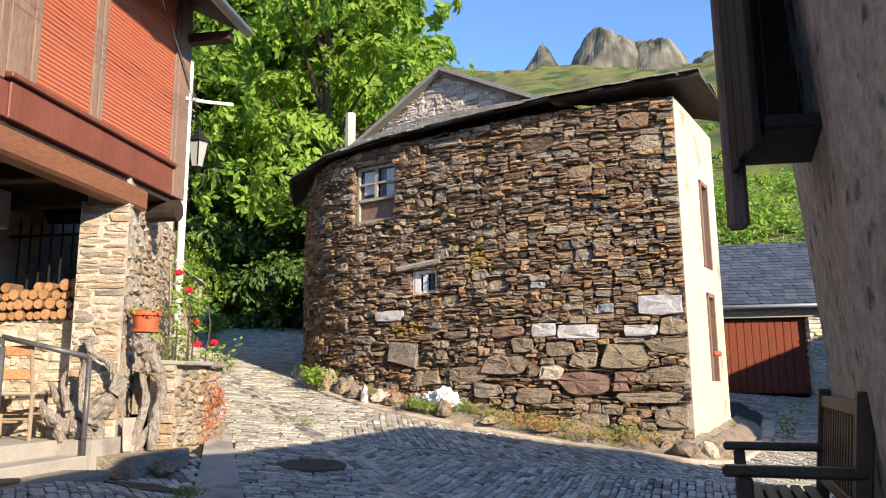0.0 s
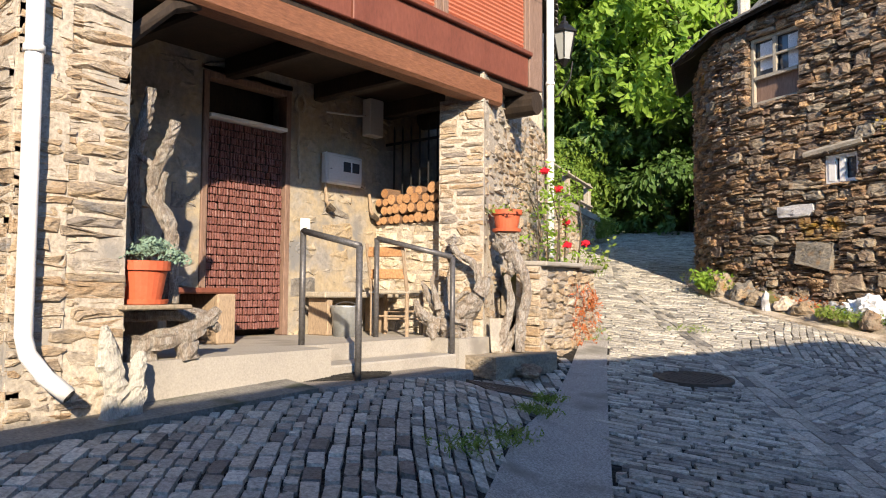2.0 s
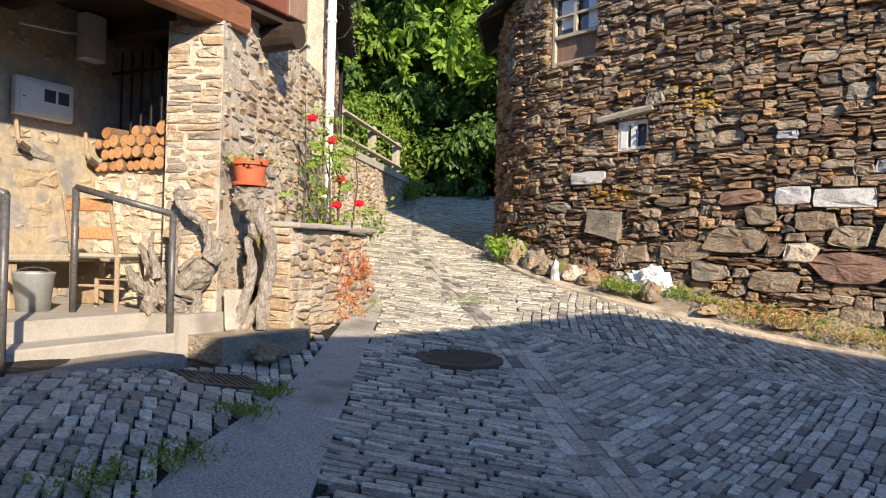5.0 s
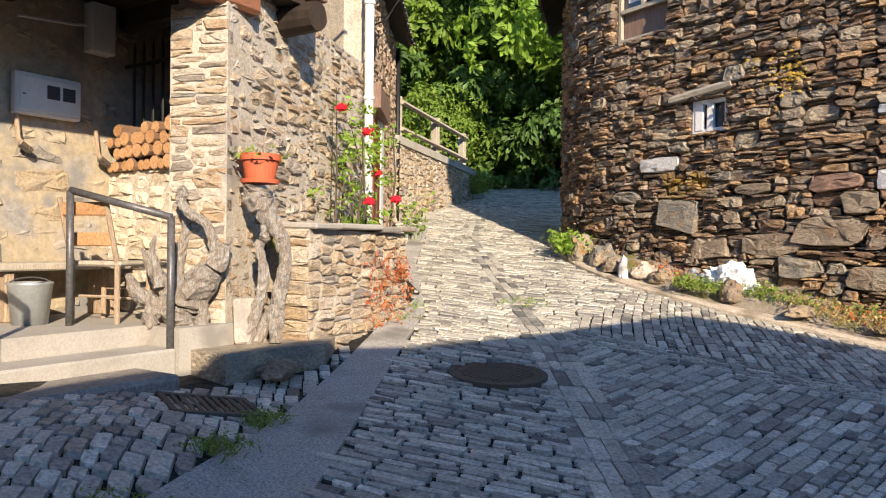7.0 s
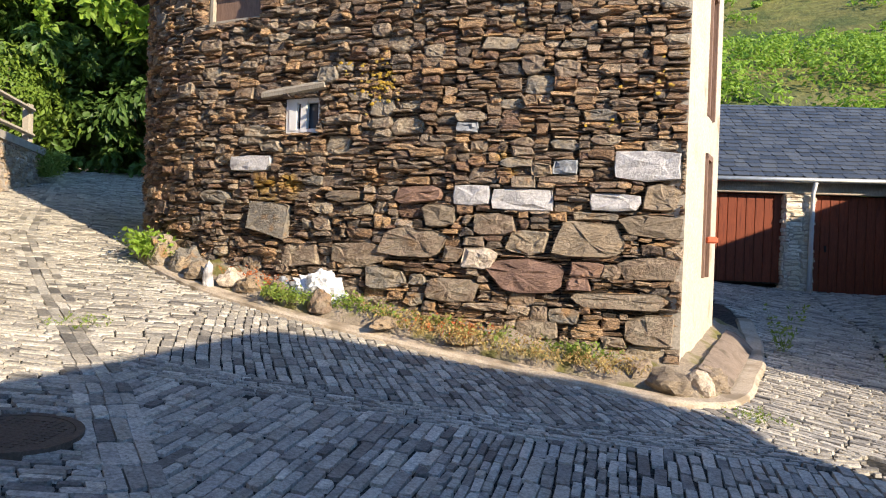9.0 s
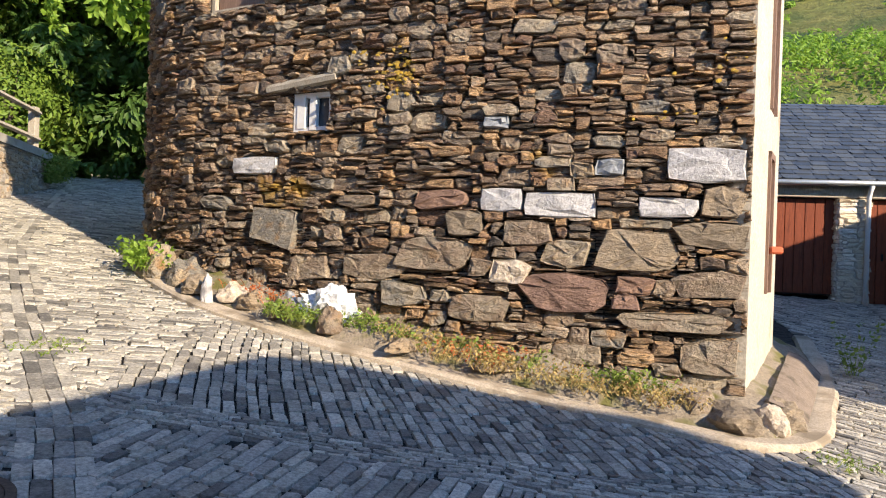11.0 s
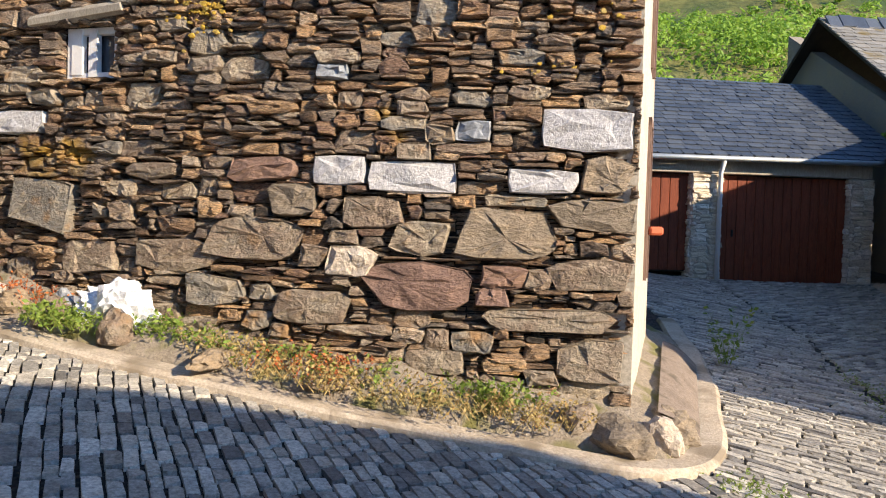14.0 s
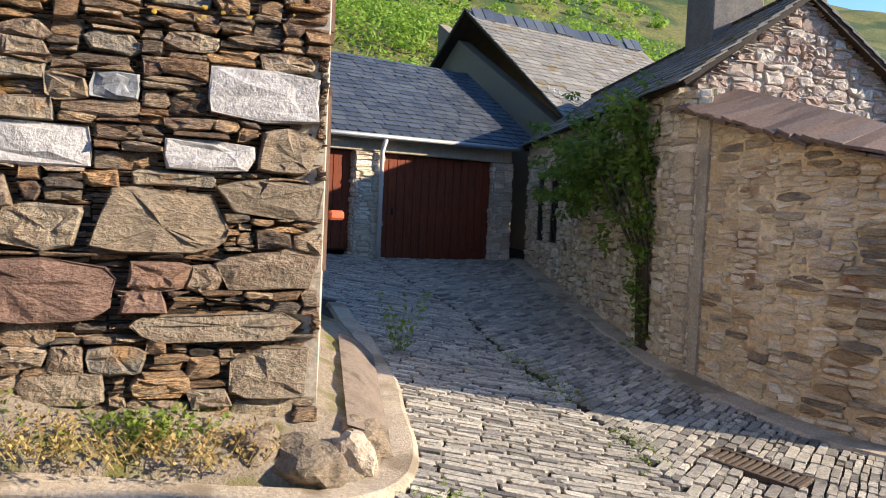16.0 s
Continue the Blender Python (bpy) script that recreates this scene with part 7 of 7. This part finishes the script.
def bench_part(name, x0, x1, y0, y1, z0, z1, c=0.008, tilt=0, at=None):
    q_ = Build()
    m_ = gm @ pose(*at, 0, tilt, 0) if at else gm
    q_.box(x0, x1, y0, y1, z0, z1, m=m_, c=c)
    part(name, q_, M_BENCH, gb)


for y in (0.03, 1.27):
    bench_part("front_leg", 0.04, 0.1, y - 0.03, y + 0.03, 0, 0.6)
    bench_part("back_post", -0.03, 0.03, -0.03, 0.03, 0, 0.93, tilt=6, at=(0.42, y, 0))
    bench_part("armrest", -0.01, 0.5, y - 0.04, y + 0.04, 0.602, 0.645, 0.012)
    bench_part("rail", 0.1, 0.4, y - 0.02, y + 0.02, 0.34, 0.4)
for k in range(6):
    bench_part("seat_slat", 0.05 + k * 0.065, 0.1 + k * 0.065, 0.0, 1.3, 0.402, 0.425, 0.006)
for z in (0.48, 0.86):
    bench_part("back_rail", 0.4 + z * 0.105, 0.44 + z * 0.105, 0.06, 1.24, z - 0.03, z + 0.03, 0.006)
for k in range(14):
    bench_part("back_slat", -0.012, 0.012, -0.016, 0.016, 0, 0.34, 0.0, 6, (0.472, 0.12 + k * 0.08, 0.5))


# ---- trees and hillside green ----
def spray(b, c, r, out, n, size, rnd):
    """Leaves at the end of a branch: a drooping, shallow dome that faces outwards."""
    up = (out + Vector((0, 0, 0.25))).normalized()
    e = up.orthogonal().normalized()
    g = up.cross(e)
    for _ in range(n):
        a, q = rnd.uniform(0, 6.283), math.sqrt(rnd.random())
        h = e * math.cos(a) + g * math.sin(a)
        p = c + h * r * q * rnd.uniform(0.8, 1.25) + up * (0.35 * r * (1 - q * q) + rnd.gauss(0, 0.1 * r)) - Vector((0, 0, 0.25 * r * q))
        nrm = (up + h * 0.5 * q + Vector((rnd.gauss(0, 0.35), rnd.gauss(0, 0.35), rnd.gauss(0, 0.35)))).normalized()
        t = (h - nrm * h.dot(nrm) + Vector((rnd.gauss(0, 0.4), rnd.gauss(0, 0.4), -0.3))).normalized()
        w = nrm.cross(t).normalized()
        k = size * rnd.uniform(0.7, 1.4)
        b.add([p - t * k, p + w * k * 0.5, p + t * k - nrm * k * 0.25, p - w * k * 0.5], [(0, 1, 2, 3)])


def make_tree(seed, height, spread_, mat, clumps, leaves, size, low=0.25):
    rnd = random.Random(seed)
    t = thing("tree", "tall leafy broadleaf tree in full summer green", "tree", "trees behind the lane")
    tr = Build()
    tr.tube([(0, 0, -1), (0.1, 0.05, height * 0.3), (-0.1, 0.1, height * 0.6), (0, 0, height * 0.85)], [height * 0.026, height * 0.02, height * 0.012, 0.04], 8, 0.1, seed)
    cr = Build()
    for k in range(clumps):
        z = height * (low + (1 - low) * (k + 0.5) / clumps)
        f = (z / height - low) / (1 - low)
        rr = spread_ * (0.55 + 0.75 * math.sin(math.pi * min(1, f * 0.85 + 0.12))) * 0.8
        for _ in range(3):
            a, r = rnd.uniform(0, 6.283), rr * math.sqrt(rnd.uniform(0.15, 1))
            p = Vector((r * math.cos(a), r * math.sin(a), z + rnd.uniform(-0.6, 0.6)))
            big = rnd.uniform(0.6, 1.35) * spread_ * 0.27
            for _ in range(9):
                d = Vector((rnd.gauss(0, 1), rnd.gauss(0, 1), rnd.gauss(0.25, 0.8))).normalized()
                spray(cr, p + Vector((d.x, d.y, d.z * 0.75)) * big * rnd.uniform(0.7, 1.1), big * rnd.uniform(0.3, 0.55), d, leaves // 9, size, rnd)
            if rnd.random() < 0.35:
                tr.tube([(0, 0, z * 0.75), (p.x * 0.5, p.y * 0.5, z * 0.9), tuple(p)], [0.1, 0.06, 0.02], 5)
    part("trunk", tr, M_BARK, t)
    part("crown", cr, mat, t)
    return t


tree_a = make_tree(1, 16.0, 4.6, M_LEAF, 28, 330, 0.15)
tree_b = make_tree(2, 11.0, 3.8, M_LEAFMID, 20, 330, 0.12, 0.08)
tree_a.matrix_basis = pose(-12.5, 27.5, ground_z(-12.5, 27.5) - 0.3)
tree_b.matrix_basis = pose(-15.5, 22.5, ground_z(-15.5, 22.5) - 0.3)
# the last copy is an added canopy that cuts skylight on the lane
for x, y, r in ((-17.5, 25.5, 50), (-9.6, 32, 130), (-13, 35, 200), (-20, 33, 20), (-10.2, 28.4, 10), (-7.9, 24.6, 75)):
    copy_thing(tree_a, pose(x, y, ground_z(x, y) - 0.4, 0, 0, r))
# low trees whose dark leaf colour carries the shade at the lane's end
tree_c = make_tree(3, 7.5, 3.4, M_LEAFSHADE, 16, 330, 0.12, 0.05)
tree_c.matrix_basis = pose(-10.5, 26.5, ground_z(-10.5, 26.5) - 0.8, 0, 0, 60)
for x, y, r in ((-14, 25.5, 170), (-18.5, 20, 10)):
    copy_thing(tree_b, pose(x, y, ground_z(x, y) - 0.8, 0, 0, r))
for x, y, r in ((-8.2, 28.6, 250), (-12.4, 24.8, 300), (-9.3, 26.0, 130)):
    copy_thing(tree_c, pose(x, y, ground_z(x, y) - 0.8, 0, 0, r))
shrub = thing("shrub", "leafy green shrub behind the ramp fence", "shrub")
rs_ = random.Random(81)
sz_ = ground_z(-11.9, 21.6)
q, stems = Build(), Build()
for k in range(5):
    stems.tube([(-11.9, 21.6, sz_ - 0.2), (-11.9 + rs_.uniform(-0.5, 0.5), 21.6 + rs_.uniform(-0.5, 0.5), sz_ + 1.2), (-11.9 + rs_.uniform(-1, 1), 21.6 + rs_.uniform(-1, 1), sz_ + 2.6)], [0.05, 0.035, 0.012], 6)
for _ in range(150):
    d = Vector((rs_.gauss(0, 1), rs_.gauss(0, 1), rs_.gauss(0.2, 0.8))).normalized()
    spray(q, Vector((-11.9, 21.6, sz_ + 1.7)) + Vector((d.x * 1.35, d.y * 1.35, d.z * 1.5)) * rs_.uniform(0.6, 1.1), rs_.uniform(0.25, 0.45), d, 34, 0.065, rs_)
part("stem", stems, M_BARK, shrub)
part("foliage", q, M_LEAFMID, shrub)
rnd = random.Random(77)
bush = Build()
for _ in range(430):
    x, y = rnd.uniform(4, 50), rnd.uniform(30.5, 58)
    leaf_cloud(bush, (x, y, ground_z(x, y) + 0.6), rnd.uniform(0.8, 2.0), 90, 0.2, rnd, 0.9)
for _ in range(800):
    y = rnd.uniform(58, 170)
    x = y * rnd.uniform(-0.05, 0.95)
    leaf_cloud(bush, (x, y, ground_z(x, y) + 0.5), rnd.uniform(0.4, 1.2), 40, 0.26, rnd, 0.7)
tagged(part("hillside_bushes", bush, M_LEAF, None, "dense bright green scrub on the hillside", "stuff"), category="bushes")
# undergrowth: the gloom below the crowns is painted into its leaves
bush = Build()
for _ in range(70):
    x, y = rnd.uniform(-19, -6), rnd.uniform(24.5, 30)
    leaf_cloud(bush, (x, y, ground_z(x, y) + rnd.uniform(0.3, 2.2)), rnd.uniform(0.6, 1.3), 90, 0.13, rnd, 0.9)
tagged(part("undergrowth", bush, M_LEAFSHADE, None, "undergrowth below the trees, shade painted into its dark leaves", "stuff"), category="bushes")

# ---- paving ----
STRIP_Y = (2.5, 4.2, 5.09, 6.19, 7.72, 8.96, 10.46, 12.0, 15.4)
STRIP_L = (-1.4, -2.2, -2.63, -3.06, -3.73, -4.3, -4.85, -6.5, -8.5)
STRIP_RY = (2.5, 4.3, 4.99, 6.3, 8.46, 9.84, 12.0, 15.4)
STRIP_R = (-0.65, -1.5, -1.89, -2.58, -3.69, -4.37, -6.0, -8.05)
GUT_Y = (-4, 5.0, 5.95, 7.5, 9.54, 11.94, 14.57, 17.5, 22)
GUT_X = (4.0, 0.05, -0.53, -1.51, -2.8, -4.67, -6.62, -8.2, -10.4)
FAN_X, FAN_Y = (-3.0, -1.73, -0.5, 0.6, 1.77, 4.0, 6.5), (10.12, 10.04, 9.98, 10.03, 10.25, 10.2, 9.6)
DRAIN_Y, DRAIN_X = (10.0, 11.3, 12.6, 14.9, 16.7, 18.8, 21.8), (3.95, 4.4, 4.86, 5.5, 6.2, 6.56, 7.2)
KERB = [(-6.0, 16.6), (-5.35, 15.0), (-4.55, 13.95), (-3.75, 13.22), (-2.6, 12.6), (-1.5, 12.22), (-0.4, 11.86), (0.7, 11.55), (1.4, 11.36), (1.9, 11.3), (2.35, 11.48), (2.72, 12.0), (3.15, 12.95), (3.6, 14.1), (4.0, 15.4), (4.4, 17)]
KERB_LINE = smooth_line(KERB, 4)
B_BLOCK = [(x, y) for x, y in KERB_LINE] + [(4.4, 20), (-6, 20)]
A_BLOCK = [(-12, -5), (-4.0, -5), (-4.0, 4.62), (-3.92, 4.64), (-3.92, 6.75), (-3.8, 7.6), (-4.02, 8.1), (-4.3, 9.4), (-4.75, 10.2), (-5.7, 10.7), (-8.7, 15.4), (-9.9, 20.4), (-14, 21)]
D_BLOCK = [(10.75, 21.6), (7.15, 13.95), (6.7, 12.6), (6.62, 11.6), (6.75, 10.8), (7.3, 10.2), (8.4, 9.95), (14, 9.7), (14, 22)]
E_BLOCK = [(0.7, -8), (0.7, 4.5), (2.5, 4.5), (3.2, 6.5), (4.6, 6.6), (12, 4.8), (12, -8)]


def zone(x, y):
    if inside(B_BLOCK, x, y) or inside(A_BLOCK, x, y) or inside(D_BLOCK, x, y) or inside(E_BLOCK, x, y) or y > 21.8 and x > 0:
        return None
    if math.hypot(x + 2.75, y - 8.45) < 0.4:
        return None
    du, dv = x - 5.3, y - 11.2
    if abs(0.97 * du - 0.24 * dv) < 0.21 and abs(0.24 * du + 0.97 * dv) < 0.4:
        return None
    g = np.interp(y, GUT_Y, GUT_X)
    if abs(x - g) < 0.2:
        return 4
    if y < 15.3 and np.interp(y, STRIP_Y, STRIP_L) - 0.02 < x < np.interp(y, STRIP_RY, STRIP_R) + 0.02:
        return None
    if y < 11 and x < np.interp(y, STRIP_Y, STRIP_L):
        return 0
    if x < g:
        return 1
    f = np.interp(x, FAN_X, FAN_Y)
    if x > 2.4 and y > 10.6 - 0.05 * x:
        d = x - np.interp(y, DRAIN_Y, DRAIN_X)
        return 8 if d > 0.05 else None if d > -0.05 else 5
    if x > -3.05 and abs(y - f) < 0.22:
        return 6
    if y > f and x > -3.3 - 0.0 * y and y < 12.9:
        return 3 if x > -3.0 else 7
    if y >= 10.1:
        return 7
    return 2


ANGLE = {0: -48, 1: 12, 2: 78, 3: 108, 5: -38, 8: 24, 6: 1, 7: 22}
ROWW = {0: 0.09, 1: 0.07, 2: 0.082, 3: 0.088, 5: 0.07, 8: 0.075, 6: 0.05, 7: 0.07}
near_joined, singles = [], []


def sett(x, y, a, ln, w, rnd):
    ca, sa = math.cos(a), math.sin(a)
    j = 0.35 * w
    h = rnd.uniform(0.02, 0.031)
    lean = rnd.uniform(-0.005, 0.005)
    hl, hw = ln / 2 - rnd.uniform(0.003, 0.008), w / 2 * rnd.uniform(0.96, 1.05) - 0.0015
    ring = [(-hl + rnd.uniform(0, j), -hw), (hl - rnd.uniform(0, j), -hw * rnd.uniform(0.75, 1)), (hl, -hw * 0.3), (hl * rnd.uniform(0.9, 1), hw), (-hl * rnd.uniform(0.9, 1), hw * rnd.uniform(0.75, 1)), (-hl, hw * 0.2)]
    vs = []
    for k, (u, v) in enumerate(ring):
        px_, py_ = x + u * ca - v * sa, y + u * sa + v * ca
        vs.append((px_, py_, ground_z(px_, py_) - 0.02))
    for k, (u, v) in enumerate(ring):
        u, v = u - math.copysign(0.007, u), v - math.copysign(0.004, v)
        px_, py_ = x + u * ca - v * sa, y + u * sa + v * ca
        vs.append((px_, py_, ground_z(px_, py_) + h + lean * (1 if u > 0 else -1)))
    return vs, [(6, 7, 8, 9, 10, 11)] + [(k, (k + 1) % 6, 6 + (k + 1) % 6, 6 + k) for k in range(6)]


rnd = random.Random(101)
BOUNDS = {0: (-4.3, 0.5, 0.5, 8.2), 1: (-12.5, 1.5, -2.0, 25.5), 2: (-3.2, 4.5, -2.0, 10.3), 3: (-3.2, 3.2, 9.9, 13.2), 5: (2.2, 11, 8.4, 21.8), 8: (3.5, 11, 8.4, 21.8), 6: (-3.2, 3.0, 9.4, 10.6), 7: (-12, -2.5, 10, 25.5)}
for zn, (x0, x1, y0, y1) in BOUNDS.items():
    a = radians(ANGLE[zn])
    ca, sa = math.cos(a), math.sin(a)
    cx, cy, R = (x0 + x1) / 2, (y0 + y1) / 2, math.hypot(x1 - x0, y1 - y0) / 2
    v = -R
    while v < R:
        w = ROWW[zn] * rnd.uniform(0.75, 1.3)
        u = -R + rnd.uniform(0, 0.2)
        wave = rnd.uniform(-0.02, 0.02)
        while u < R:
            ln = w * rnd.uniform(1.8, 4.6)
            if zn == 3 or zn == 0:
                ln = w * rnd.uniform(1.4, 2.7)
            bend = 0.05 * math.sin(u * 1.3 + v * 0.4) + rnd.uniform(-0.006, 0.006)
            x, y = cx + (u + ln / 2) * ca - (v + w / 2 + bend) * sa, cy + (u + ln / 2) * sa + (v + w / 2 + bend) * ca
            u += ln
            if x0 <= x <= x1 and y0 <= y <= y1 and zone(x, y) == zn:
                s = sett(x, y, a + rnd.uniform(-0.05, 0.05), ln, w, rnd)
                (singles if 4.3 < y < 6.6 and -2.2 < x < 0.6 and len(singles) < 290 else near_joined).append(s)
            else:
                for sg in (-0.27, 0.27):
                    xe, ye = x + sg * ln * ca, y + sg * ln * sa
                    if x0 <= xe <= x1 and y0 <= ye <= y1 and zone(xe, ye) == zn:
                        near_joined.append(sett(xe, ye, a, ln * 0.46, w, rnd))
        v += w
# channel of long stones down the middle of the road
y = 3.0
while y < 24:
    g0, g1 = np.interp(y, GUT_Y, GUT_X), np.interp(y + 0.3, GUT_Y, GUT_X)
    a = math.atan2(0.3, g1 - g0)
    ln = rnd.uniform(0.22, 0.4)
    for off in (-0.15, -0.05, 0.05, 0.15):
        near_joined.append(sett(g0 + 0.5 * ln * math.cos(a) - off * math.sin(a), y + 0.5 * ln * math.sin(a) + off * math.cos(a), a, ln + 0.006, 0.11, rnd))
    y += ln * math.sin(a)
paving = thing("paving", "slate setts laid on edge in slanting bands", "paving", kind="structure")
b = Build()
for vs, fs in near_joined:
    b.add(vs, fs)
part("sett_paving", b, M_COBBLE, paving, kind="stuff")
for vs, fs in singles:
    part("sett", Build().add(vs, fs), M_COBBLE, paving)

b = Build()
n = 60
ys = np.linspace(2.0, 15.2, n)
vs = []
for y in ys:
    for x in np.linspace(np.interp(y, STRIP_Y, STRIP_L), np.interp(y, STRIP_RY, STRIP_R), 4):
        vs.append((x, y, ground_z(x, y) + 0.026))
for y in ys:
    for x in np.linspace(np.interp(y, STRIP_Y, STRIP_L), np.interp(y, STRIP_RY, STRIP_R), 4):
        vs.append((x, y, ground_z(x, y) - 0.05))
N = n * 4
b.add(vs, [(j * 4 + i, j * 4 + i + 1, j * 4 + i + 5, j * 4 + i + 4) for j in range(n - 1) for i in range(3)] + [(j * 4, j * 4 + 4, N + j * 4 + 4, N + j * 4) for j in range(n - 1)] + [(j * 4 + 7, j * 4 + 3, N + j * 4 + 3, N + j * 4 + 7) for j in range(n - 1)])
tagged(part("pavement", b, M_STRIP, None, "narrow worn concrete strip across the setts", "structure"), category="pavement")


# mortar strip at the foot of the vine house
b = Build()
for ln, a0, a1 in ((DG, 2.6, DG.length), (DL, 0.0, DL.length)):
    for s in np.linspace(a0, a1, 24):
        for o, h in ((-0.05, 0.06), (0.3, 0.05), (0.36, -0.03)):
            x, y = ln.at(s, o + 0.03 * math.sin(s * 5))
            b.v.append((x, y, ground_z(x, y) + h))
b.f = [(i * 3 + k, (i + 1) * 3 + k, (i + 1) * 3 + k + 1, i * 3 + k + 1) for i in range(47) for k in range(2)]
tagged(part("kerb", b, M_KERB, None, "sandy mortar strip along the foot of the alley house", "structure"), category="kerb")

# kerb and planted verge round the stone house
KL = Line(KERB_LINE)
b = Build()
n = 90
prof = ((0.0, -0.08), (0.015, 0.05), (0.05, 0.075), (0.24, 0.08), (0.27, 0.04), (0.27, -0.1))
ring = []
for i in range(n):
    s = KL.length * i / (n - 1)
    wob = 0.012 * math.sin(i * 0.7)
    for o, h in prof:
        x, y = KL.at(s, o + wob)
        ring.append((x, y, ground_z(*KL.at(s, 0)) + h))
m = len(prof)
b.add(ring, [(i * m + k, i * m + k + 1, (i + 1) * m + k + 1, (i + 1) * m + k) for i in range(n - 1) for k in range(m - 1)])
kerb = part("kerb", b, M_KERB, None, "sandy concrete kerb round the stone house", "structure")
tagged(kerb, category="kerb")
